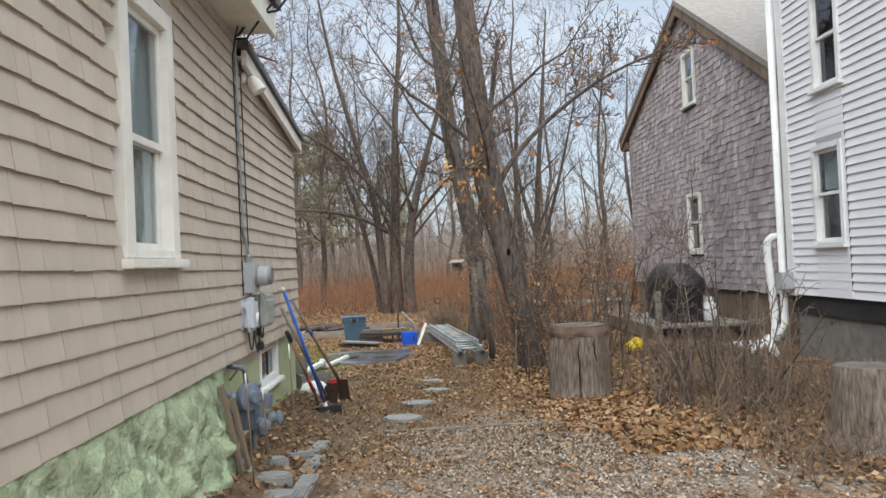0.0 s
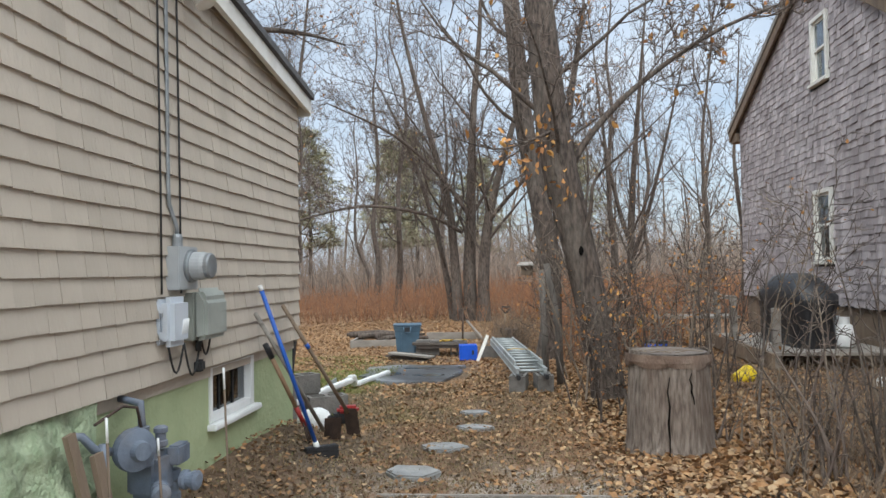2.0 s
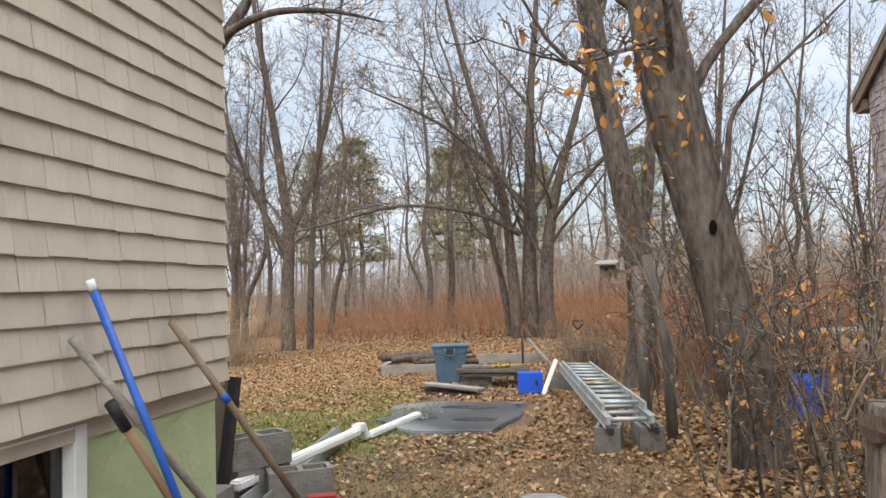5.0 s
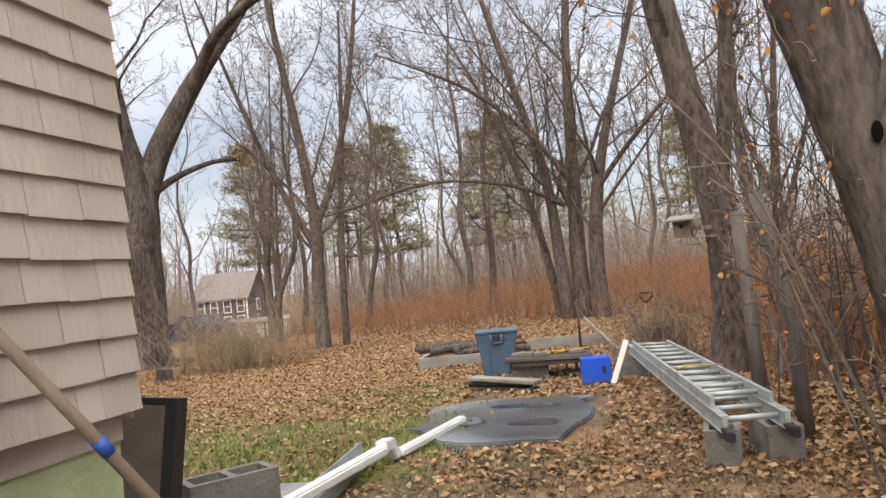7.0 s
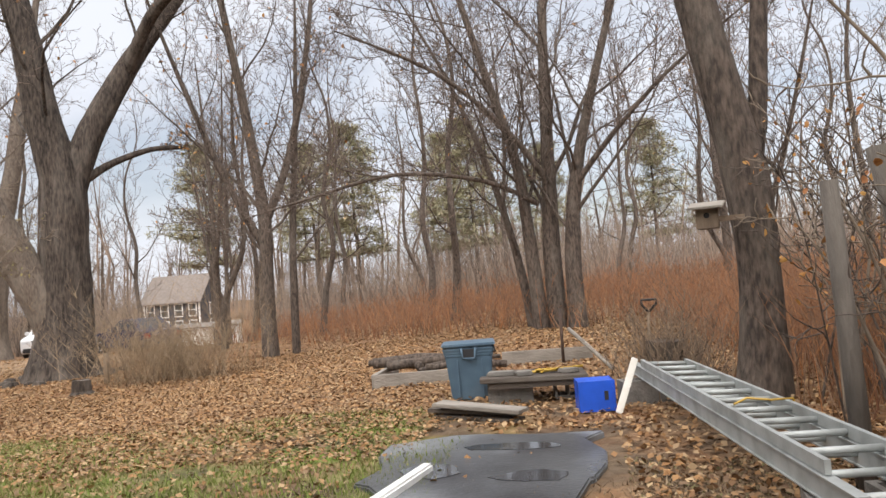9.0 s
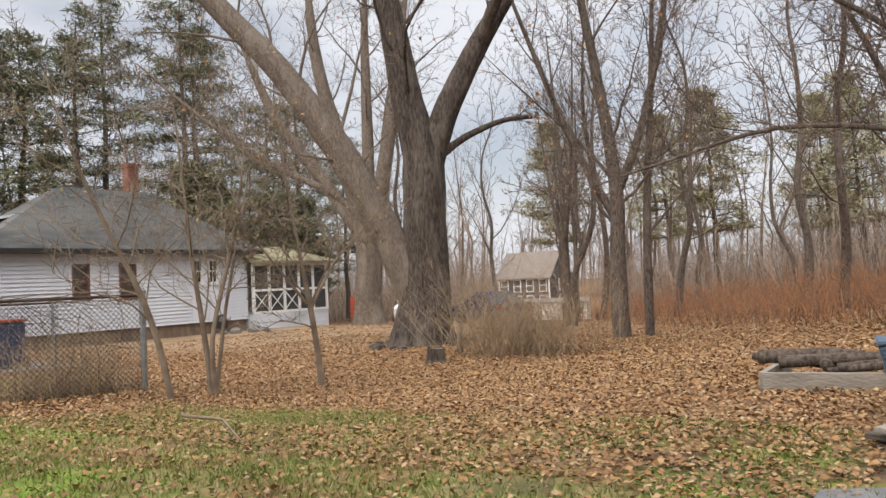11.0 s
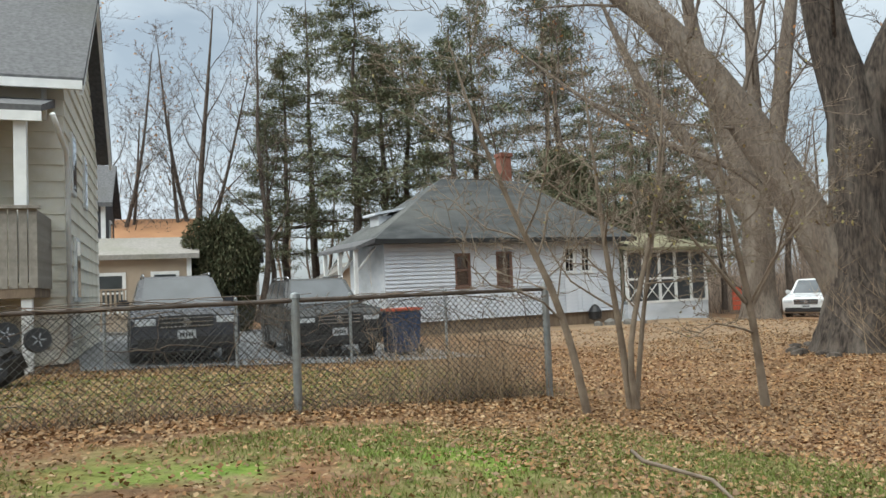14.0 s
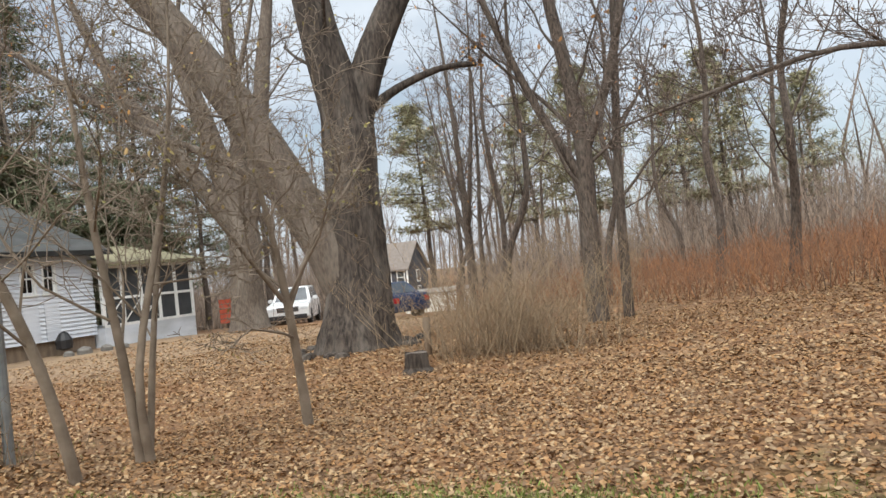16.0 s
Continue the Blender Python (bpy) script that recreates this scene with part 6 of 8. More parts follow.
part("hub", Geo().lathe([(0.035, 0), (0.035, 0.05), (0.028, 0.07)], 14, pose(mx + 0.055, 6.16, 1.665)), M_GALV, meter)
g = Geo().tube([(mx + 0.055, 6.16, 1.72), (mx + 0.05, 6.155, 1.78), (mx + 0.03, 6.10, 1.90), (mx + 0.03, 6.09, 2.0), (mx + 0.03, 6.06, 3.35), (mx + 0.05, 6.05, 3.50)], 0.0145, 10)
part("conduit", g, M_GALV, meter)
M_BBOX = mat("olive_grey_plastic", (0.36, 0.38, 0.34), (0.31, 0.33, 0.30), 4, 0.45, 0.03, 60, (0.22, 0.23, 0.20), 0.4, 4)
pb = thing("cable_box", "pale grey plastic telephone box on the siding", "utility box", at=SHIFT)
part("body", Geo().box((mx + 0.0, 5.98, 1.125), (mx + 0.03, 6.19, 1.375)), M_ABOX, pb, bevel=0.01)
part("cover", Geo().box((mx + 0.031, 5.97, 1.115), (mx + 0.13, 6.20, 1.385)), M_ABOX, pb, bevel=0.034)
for k in range(4):
    part("emblem_stripe", Geo().tube([(mx + 0.132, 6.09 + 0.02 * k, 1.18), (mx + 0.132, 6.11 + 0.02 * k, 1.26)], 0.005, 6), M_WHITE, pb)
for z in (1.18, 1.32):
    part("hinge", Geo().box((mx + 0.04, 5.968, z - 0.02), (mx + 0.075, 5.982, z + 0.02)), M_ABOX, pb, bevel=0.003)
gb = thing("service_box", "olive-grey plastic service box with sloping lid", "utility box", at=SHIFT)
part("body", Geo().box((mx, 6.30, 1.12), (mx + 0.09, 6.62, 1.40)), M_BBOX, gb, bevel=0.008)
g = Geo().prism([(mx + 0.092, 1.115), (mx + 0.19, 1.13), (mx + 0.19, 1.36), (mx + 0.14, 1.425), (mx + 0.092, 1.425)], "y", 6.30, 6.62)
part("lid", g, M_BBOX, gb, bevel=0.034)
part("cable_gland", Geo().tube([(mx + 0.06, 6.42, 1.12), (mx + 0.06, 6.42, 1.05)], 0.022, 10), M_BLACK, gb)
cab = thing("wall_cables", "black cables stapled to the siding and hanging below the boxes", "cable", at=pose(0, -0.07, 0))
for y in (5.99, 6.22):
    g = Geo().tube([(mx + 0.03, y + 0.01, 1.40), (mx + 0.03, y, 2.0), (mx + 0.03, y - 0.04, 3.3), (mx + 0.08, y - 0.03, 3.55)], 0.006, 6)
    part("cable", g, M_BLACK, cab)
for a, b, low in ((6.03, 6.22, 0.96), (6.22, 6.44, 0.92), (6.45, 6.58, 1.02)):
    pts = [(mx + 0.05, a + (b - a) * k / 8, 1.12 - (1.12 - low) * math.sin(math.pi * k / 8)) for k in range(9)]
    part("cable", Geo().tube(pts, 0.006, 6), M_BLACK, cab)
part("cable_plug", Geo().box((mx + 0.03, 6.38, 0.93), (mx + 0.08, 6.45, 1.0)), M_BLACK, cab, bevel=0.012)
g = Geo()
g.tube([(mx + 0.06, 6.03, 3.48), (mx + 0.20, 5.95, 3.62), (mx + 0.42, 5.82, 3.60), (mx + 0.75, 5.65, 3.9), (-0.2, 5.0, 4.6), (1.5, 3.5, 5.2), (3.9, 1.5, 5.9)], 0.011, 6)
g.tube([(mx + 0.06, 6.0, 3.45), (mx + 0.16, 5.90, 3.42), (mx + 0.30, 5.86, 3.58), (mx + 0.72, 5.62, 3.95), (-0.2, 4.96, 4.66), (1.5, 3.46, 5.25), (3.9, 1.46, 5.95)], 0.009, 6)
part("drop_wire", g, M_BLACK, cab, "black overhead service wires")
lt = thing("floodlight", "small cream outdoor floodlight under the eave", "lamp")
part("mount", Geo().lathe([(0.05, 0), (0.05, 0.03), (0.03, 0.05)], 14, pose(-1.5, 6.25, 3.22, 0, 90, 0)), M_CREAM, lt)
part("head", Geo().lathe([(0.03, 0), (0.055, 0.05), (0.065, 0.14), (0.058, 0.145)], 16, pose(-1.42, 6.25, 3.22, 0, 150, 0)), M_CREAM, lt)

gm = thing("gas_meter", "blue-grey gas meter with regulator and pipes by the foundation", "meter", at=pose(-1.36, 5.45, 0.55) @ Matrix.Scale(0.82, 4) @ pose(1.25, -5.35, -0.55))
M_GAS = mat("blue_grey_cast_metal", (0.19, 0.225, 0.28), (0.12, 0.145, 0.19), 8, 0.5, 0.15, 50, (0.22, 0.17, 0.13), 0.35, 5)
part("regulator", Geo().lathe([(0.04, 0), (0.12, 0.02), (0.125, 0.05), (0.12, 0.08), (0.06, 0.10), (0.05, 0.14)], 22, pose(-1.26, 5.30, 0.73, 90, 0, 60)), M_GAS, gm, "round blue-grey regulator")
part("bonnet", Geo().lathe([(0.05, 0), (0.055, 0.05), (0.04, 0.09), (0.045, 0.12)], 16, pose(-1.27, 5.46, 0.70)), M_GAS, gm)
part("body", Geo().box((-1.36, 5.42, 0.40), (-1.16, 5.66, 0.66)), M_GAS, gm, bevel=0.035)
part("index_box", Geo().box((-1.18, 5.58, 0.56), (-1.10, 5.74, 0.68)), M_GAS, gm, bevel=0.012)
for a in ([(-1.5, 5.0, 0.86), (-1.36, 5.0, 0.86), (-1.33, 5.06, 0.78), (-1.30, 5.18, 0.74)], [(-1.3, 5.1, 0.8), (-1.3, 5.1, 0.1)], [(-1.27, 5.46, 0.82), (-1.3, 5.5, 0.95), (-1.5, 5.55, 0.98)], [(-1.26, 5.62, 0.4), (-1.26, 5.62, 0.2), (-1.3, 5.6, 0.1)]):
    part("pipe", Geo().tube(a, 0.024, 10), M_GAS, gm)
for x, y, z, r, h, rx, rz in ((-1.22, 5.40, 0.60, 0.05, 0.16, 0, 0), (-1.20, 5.55, 0.68, 0.042, 0.13, 0, 0), (-1.30, 5.52, 0.44, 0.075, 0.20, 0, 0), (-1.16, 5.46, 0.46, 0.055, 0.14, 90, 30), (-1.12, 5.66, 0.46, 0.06, 0.12, 90, 80), (-1.20, 5.70, 0.30, 0.05, 0.22, 0, 0)):
    part("fitting", Geo().lathe([(r * 0.7, 0), (r, 0.012), (r, h * 0.3), (r * 0.75, h * 0.36), (r * 0.75, h * 0.64), (r, h * 0.7), (r, h - 0.012), (r * 0.6, h)], 16, pose(x, y, z, rx, 0, rz)), M_GAS, gm)
part("service_pipe", Geo().tube([(-1.30, 5.02, 0.92), (-1.30, 5.30, 0.97), (-1.28, 5.42, 0.94), (-1.26, 5.44, 0.80)], 0.009, 8), M_RUST, gm)
bd = thing("leaning_boards", "old brown boards leaning against the foundation", "board")
part("board", Geo().box((-0.012, -0.03, 0), (0.012, 0.03, 0.62)), M_OLDWOOD, bd, at=pose(-1.32, 5.10, 0.24, 0, -9, 0) @ pose(0, 0, 0, 8))
part("board", Geo().box((-0.012, -0.035, 0), (0.012, 0.035, 0.5)), M_OLDWOOD, bd, at=pose(-1.30, 5.20, 0.24, 0, -10, 0) @ pose(0, 0, 0, 4))
for i, (x, y, h) in enumerate(((-1.22, 5.02, 0.95), (-1.2, 5.42, 0.75), (-1.1, 5.95, 1.05))):
    st = thing("garden_stake", "thin rusty garden stake with pale tip", "stake", "stakes by the gas meter")
    part("rod", Geo().tube([(x, y, 0.1), (x - 0.03, y, 0.1 + h * 0.75)], 0.006, 6), M_OLDWOOD, st)
    part("tip", Geo().tube([(x - 0.03, y, 0.1 + h * 0.75), (x - 0.035, y, 0.1 + h * 0.86)], 0.006, 6), M_WHITE, st)

# ---- tools against the wall ----
M_BLUE = mat("blue_painted_handle", (0.03, 0.12, 0.48), (0.025, 0.09, 0.38), 6, 0.4, 0.05, 60)
M_HANDLE = mat("worn_wooden_handle", (0.38, 0.25, 0.15), (0.30, 0.19, 0.11), 10, 0.7, 0.2, 60)
M_REDP = mat("red_plastic", (0.33, 0.03, 0.028), (0.25, 0.025, 0.022), 6, 0.45, 0.05, 60)
M_BLACKP = mat("black_plastic", (0.02, 0.02, 0.022), (0.03, 0.03, 0.032), 6, 0.5, 0.05, 60)


def along(a, b, s, e):
    a, b = Vector(a), Vector(b)
    return [tuple(a.lerp(b, s)), tuple(a.lerp(b, e))]


t1 = thing("push_broom", "push broom with blue handle leaning on the house", "broom")
a, b = (-1.10, 7.66, 0.16), (-1.44, 7.36, 1.42)
part("handle", Geo().tube(along(a, b, 0.04, 0.97), 0.016, 10), M_BLUE, t1)
part("handle_tip", Geo().tube(along(a, b, 0.97, 1.0), 0.0165, 10), M_WHITE, t1)
part("socket", Geo().tube(along(a, b, 0.0, 0.05), 0.022, 8), M_WHITE, t1)
part("head", Geo().box((-0.13, -0.035, -0.005), (0.13, 0.035, 0.035)), M_BLACKP, t1, bevel=0.006, at=pose(-1.08, 7.68, 0.15, 0, 0, 35))
part("bristles", Geo().box((-0.13, -0.03, -0.075), (0.13, 0.03, -0.006)), M_BLACKP, t1, at=pose(-1.08, 7.68, 0.15, 0, 0, 35))
t2 = thing("long_shovel", "long-handled shovel with grey wooden handle leaning on the house", "shovel")
a, b = (-1.12, 8.10, 0.12), (-1.44, 7.27, 1.22)
part("handle", Geo().tube(along(a, b, 0.1, 1.0), 0.016, 10), M_GREYWOOD, t2)
part("blade", Geo().box((-0.07, -0.004, -0.18), (0.07, 0.004, 0.04)), M_RUST, t2, bevel=0.004, at=pose(-1.10, 8.12, 0.28, 25, 0, 20))
t3 = thing("garden_fork", "garden fork with tan handle and red socket", "garden fork")
a, b = (-1.22, 7.86, 0.22), (-1.44, 7.47, 0.98)
part("handle", Geo().tube(along(a, b, 0.32, 0.86), 0.017, 10), M_HANDLE, t3)
part("grip", Geo().tube(along(a, b, 0.86, 1.0), 0.022, 10), M_BLACKP, t3)
part("socket", Geo().tube(along(a, b, 0.12, 0.33), 0.019, 10), M_REDP, t3)
for k in range(4):
    o = (k - 1.5) * 0.035
    part("tine", Geo().tube([(-1.25, 7.83 + o, 0.34), (-1.21, 7.9 + o, 0.10)], 0.006, 6), M_RUST, t3)
t4 = thing("spade", "spade with brown wooden handle and rusty blade", "spade")
a, b = (-1.04, 8.40, 0.30), (-1.44, 7.88, 1.25)
part("handle", Geo().tube(along(a, b, 0.0, 1.0), 0.016, 10), M_OLDWOOD, t4)
part("tape", Geo().tube(along(a, b, 0.62, 0.66), 0.018, 10), M_BLUE, t4)
part("blade", Geo().box((-0.07, -0.004, -0.2), (0.07, 0.004, 0.06)), M_RUST, t4, bevel=0.004, at=pose(-1.02, 8.42, 0.28, 14, 0, -20))
bag = thing("white_jug", "crumpled white plastic jug on the ground", "jug")
part("body", Geo().lathe([(0.01, -0.15), (0.07, -0.145), (0.10, -0.11), (0.112, -0.04), (0.112, 0.05), (0.085, 0.11), (0.035, 0.15)], 18, pose(-1.34, 8.44, 0.22, 80, 0, 70)), M_WHITE, bag)
part("cap", Geo().lathe([(0.034, 0.148), (0.034, 0.175)], 10, pose(-1.34, 8.44, 0.22, 80, 0, 70)), M_BLACKP, bag)
mow = thing("hand_trimmer", "small red and black power tool lying on the leaves", "power tool")
part("body", Geo().box((-0.10, -0.07, 0), (0.10, 0.07, 0.13)), M_BLACKP, mow, bevel=0.035, at=pose(-1.18, 8.85, 0.12, 0, 0, 20))
part("cover", Geo().box((-0.09, -0.06, 0.11), (0.11, 0.06, 0.18)), M_REDP, mow, bevel=0.025, at=pose(-1.16, 8.85, 0.10, 0, 0, 20))


def cinder_block(at, name="cinder_block", label="grey hollow concrete block", group="concrete blocks"):
    """A two-hole block, 0.39 x 0.19 x 0.19, holes upward."""
    t = thing(name, label, "block", group, at=at)
    q = Geo()
    q.box((-0.195, -0.095, 0), (0.195, -0.065, 0.19)).box((-0.195, 0.065, 0), (0.195, 0.095, 0.19))
    for x in (-0.195, -0.016, 0.163):
        q.box((x, -0.065, 0.0), (x + 0.032, 0.065, 0.19))
    part("shell", q, M_CONC, t)
    return t


cb0 = cinder_block(pose(-1.80, 9.45, 0.10, 0, 0, 62))
for m in (pose(-1.79, 9.44, 0.292, 0, 0, 50), pose(-1.5, 9.42, 0.09, 0, 0, 30),
          pose(0.41, 11.0, 0.08, 0, 0, 84), pose(0.70, 11.06, 0.08, 0, 0, 97),
          pose(-0.02, 14.28, 0.08, 0, 0, 12), pose(0.34, 14.2, 0.08, 0, 0, 95),
          pose(-1.14, 14.62, 0.08, 0, 0, 8), pose(-0.66, 14.82, 0.175, 90, 0, 8) @ Matrix.Diagonal((0.6, 0.95, 1, 1))):
    copy_thing(cb0, m)

# gutters on the ground
gut = thing("downspout", "white aluminium downspout lying on the grass with elbow", "downspout")
for a, b in (((-1.80, 9.15), (-1.62, 11.0)),):
    d = Vector((b[0] - a[0], b[1] - a[1], 0))
    part("pipe", Geo().box((-0.04, 0, 0), (0.04, d.length, 0.06)), M_WHITE, gut, bevel=0.012, at=pose(a[0], a[1], 0.20, -1, 0, math.degrees(math.atan2(-d.x, d.y))))
part("elbow", Geo().prism([(10.95, 0.195), (11.08, 0.18), (11.14, 0.10), (11.24, 0.095), (11.24, 0.155), (11.18, 0.165), (11.11, 0.25), (10.95, 0.262)], "x", -1.655, -1.575), M_WHITE, gut, bevel=0.008)
d = Vector((0.28, 1.35, 0))
part("pipe", Geo().box((-0.035, 0, 0), (0.035, 1.05, 0.055)), M_WHITE, gut, bevel=0.012, at=pose(-1.58, 11.2, 0.10, 0, 0, -11))
tray = thing("gutter_trough", "dented grey-white gutter trough lying beside the downspout", "gutter")
q = Geo().prism([(-0.07, 0.1), (-0.055, 0.0), (0.055, 0.0), (0.07, 0.1), (0.062, 0.1), (0.048, 0.008), (-0.048, 0.008), (-0.062, 0.1)], "y", 0, 2.2)
part("channel", q, M_ALU, tray, at=pose(-1.66, 9.1, 0.09, 0, 0, 4))
slab2 = thing("grey_panel", "flat grey weathered panel lying on the ground", "panel")
part("sheet", Geo().box((-0.45, -0.35, 0), (0.45, 0.35, 0.05)), M_STONE, slab2, bevel=0.008, at=pose(-2.15, 10.15, 0.09, 0, 0, 8))

# cellar hatch
bh = thing("cellar_hatch", "open dark brown metal cellar hatch door beside the house", "hatch")
M_HATCH = mat("brown_painted_steel", (0.20, 0.165, 0.13), (0.15, 0.12, 0.095), 6, 0.55, 0.15, 50, (0.15, 0.12, 0.09), 0.4, 3)
part("leaf", Geo().box((-0.9, -0.02, 0), (0.0, 0.02, 0.84)), M_HATCH, bh, at=pose(-1.75, 8.84, 0.04, -8, 4, 0), bevel=0.006)
part("frame", Geo().box((-0.93, -0.024, 0), (-0.9, 0.045, 0.86)).box((-0.025, -0.026, 0), (0.02, 0.045, 0.86)).box((-0.9, -0.024, 0.84), (-0.025, 0.045, 0.86)), M_BLACKP, bh, at=pose(-1.75, 8.842, 0.04, -8, 4, 0))
part("curb", Geo().box((-2.7, 8.5, -0.1), (-1.6, 8.75, 0.35)), M_CONC, bh)

# ---- slabs and stones ----
M_WET = mat("dark_wet_slab", (0.10, 0.105, 0.11), (0.045, 0.045, 0.048), 1.6, 0.32, 0.2, 40, (0.30, 0.32, 0.34), 0.7, 1.2)


def blob_slab(name, label, category, x, y, rx, ry, z, h, material, seed, sides=9, group="", square=False):
    rg3 = random.Random(seed)
    poly = []
    for k in range(sides):
        a = 2 * math.pi * k / sides + rg3.uniform(-0.2, 0.2)
        f = rg3.uniform(0.85, 1.1)
        if square:
            f /= max(abs(math.cos(a)), abs(math.sin(a))) ** 0.8
        poly.append((x + rx * f * math.cos(a), y + ry * f * math.sin(a)))
    t = part(name, Geo().prism(poly, "z", z - h, z), material, bevel=0.012)
    return tagged(t, label, category, group)


blob_slab("concrete_pad", "dark wet concrete pad set in the leaves", "slab", -1.07, 12.36, 0.70, 0.84, 0.112, 0.15, M_WET, 3, 20, square=True)
M_PUDDLE = mat("shallow_rain_water", (0.05, 0.052, 0.055), (0.035, 0.036, 0.04), 3, 0.06, 0, spec=0.9)
for i, (x, y, rx, ry) in enumerate(((-0.78, 12.05, 0.22, 0.12), (-1.36, 12.2, 0.18, 0.16), (-0.95, 12.75, 0.30, 0.10))):
    blob_slab("puddle", "thin shining rain puddle on the dark pad", "puddle", x, y, rx, ry, 0.1155, 0.003, M_PUDDLE, 90 + i, 14, "puddles on the pad")
for i, (x, y, rx, ry) in enumerate(((-0.32, 7.30, 0.22, 0.17), (-0.17, 8.04, 0.21, 0.15), (0.03, 8.80, 0.18, 0.125), (-0.03, 9.50, 0.17, 0.11))):
    blob_slab("stepping_stone", "flat grey stepping stone sunk in leaf litter", "stone", x, y, rx, ry, 0.112, 0.10, M_STONE, 10 + i, 6, "stepping stones")
for i, (x, y, rx, ry) in enumerate(((-1.18, 5.25, 0.17, 0.10), (-1.22, 5.62, 0.12, 0.08), (-1.08, 4.95, 0.17, 0.11), (-1.12, 5.95, 0.15, 0.07))):
    blob_slab("flat_stone", "loose flat grey stone beside the foundation", "stone", x, y, rx, ry, ground_z(x, y) + 0.03, 0.1, M_STONE, 20 + i, 8, "loose stones by the wall")
for i, (y, ln) in enumerate(((4.6, 0.55), (5.18, 0.55), (5.76, 0.5), (6.28, 0.42))):
    k = part("edging_stone", Geo().box((-0.065, -ln / 2, -0.08), (0.065, ln / 2, 0.02)), M_STONE, bevel=0.012, at=pose(-0.90 - 0.03 * i, y, ground_z(-0.95, y) + 0.01, 0, 0, 2 - 3 * i))
    tagged(k, "long narrow grey edging stone beside the gravel", "stone", "edging stones")
k = part("timber_edge", Geo().box((-0.02, -1.18, -0.05), (0.02, 1.18, 0.025)), M_GREYWOOD, bevel=0.006, at=pose(0.71, 6.77, 0.085, 0, 0, -88.3))
tagged(k, "half-buried pale timber edging the gravel", "timber")

# ---- bin, bench and clutter at the back ----
M_BIN = mat("slate_blue_plastic", (0.085, 0.145, 0.20), (0.07, 0.12, 0.17), 5, 0.5, 0.06, 60, (0.13, 0.17, 0.20), 0.4, 3)
bin0 = thing("trash_bin", "slate blue plastic rubbish bin with rim and handles", "bin", at=pose(-1.54, 15.0, 0.07, 0, 0, 8) @ Matrix.Diagonal((0.92, 0.9, 0.76, 1)))
q = Geo()
for zz, hw in ((0, 0.19), (0.55, 0.235), (0.60, 0.255), (0.66, 0.258)):
    for x, y in ((-1, -1), (1, -1), (1, 1), (-1, 1)):
        q.v.append(Vector((x * hw, y * hw, zz)))
for i in range(3):
    for j in range(4):
        a, b = i * 4 + j, i * 4 + (j + 1) % 4
        q.f.append((a, b, b + 4, a + 4))
q.f += [(3, 2, 1, 0), (12, 13, 14, 15)]
part("body", q, M_BIN, bin0, bevel=0.02)
part("rim", Geo().box((-0.27, -0.27, 0.655), (0.27, 0.27, 0.69)), M_BIN, bin0, bevel=0.012)
part("handle", Geo().tube([(-0.07, -0.262, 0.64), (-0.065, -0.29, 0.60), (-0.06, -0.285, 0.52), (0.06, -0.285, 0.52), (0.065, -0.29, 0.60), (0.07, -0.262, 0.64)], 0.012, 8), M_BIN, bin0)
# black box stands in for the shade inside the handle recess
part("handle_shade_patch", Geo().box((-0.06, -0.266, 0.53), (0.06, -0.235, 0.63)), M_BLACKP, bin0)
for x in (-0.12, 0.12):
    part("rib", Geo().box((x - 0.008, -0.242, 0.05), (x + 0.008, -0.21, 0.50)), M_BIN, bin0)
M_WETWOOD = mat("dark_damp_boards", (0.10, 0.08, 0.065), (0.06, 0.048, 0.04), 9, 0.75, 0.6, 40, (0.22, 0.20, 0.17), 0.5, 3, stretch=(0.3, 1, 1))
bench = thing("plank_bench", "low table of dark weathered planks on concrete blocks", "table")
for k in range(3):
    part("plank", Geo().box((-0.46 + 0.03 * k, -0.1, 0), (0.46 - 0.02 * k, 0.1, 0.04)), M_WETWOOD, bench, bevel=0.006, at=pose(-0.92, 14.52 + 0.205 * k, 0.272 - 0.003 * k, 0, 1.0, 7 + 1.5 * k))
part("apron", Geo().box((-0.40, -0.02, 0), (0.42, 0.02, 0.05)), M_WETWOOD, bench, at=pose(-0.90, 14.47, 0.222, 0, 0, 7))
for i, (x, y, z, s) in enumerate(((-1.2, 14.58, 0.315, 0.12), (-1.0, 14.55, 0.312, 0.07))):
    k = part("brick_paver", Geo().box((-s, -0.07, 0), (s, 0.07, 0.04)), M_CONC, bevel=0.01, at=pose(x, y, z, 0, 0, 10 * i))
    tagged(k, "loose grey concrete paver lying on the planks", "paver", "pavers on the planks")
M_YEL = mat("faded_yellow_plastic", (0.55, 0.36, 0.06), (0.45, 0.28, 0.05), 5, 0.55, 0.1, 60)
hs = thing("yellow_strap", "faded yellow strap and pole heaped on the plank table", "strap")
part("pole", Geo().tube([(-0.98, 14.58, 0.33), (-0.5, 14.86, 0.33)], 0.012, 8), M_YEL, hs)
q = Geo()
for k in range(5):
    rg3 = random.Random(k)
    q.tube([(-0.8 + rg3.uniform(-0.12, 0.12), 14.66 + rg3.uniform(-0.06, 0.08), 0.322 + 0.006 * j) for j in range(5)], 0.008, 6)
part("strap", q, M_YEL, hs)
k = blob_slab("stone_dish", "pale round stone lying on the plank table", "stone", -0.62, 14.64, 0.10, 0.07, 0.345, 0.04, M_CONC, 44, 12)
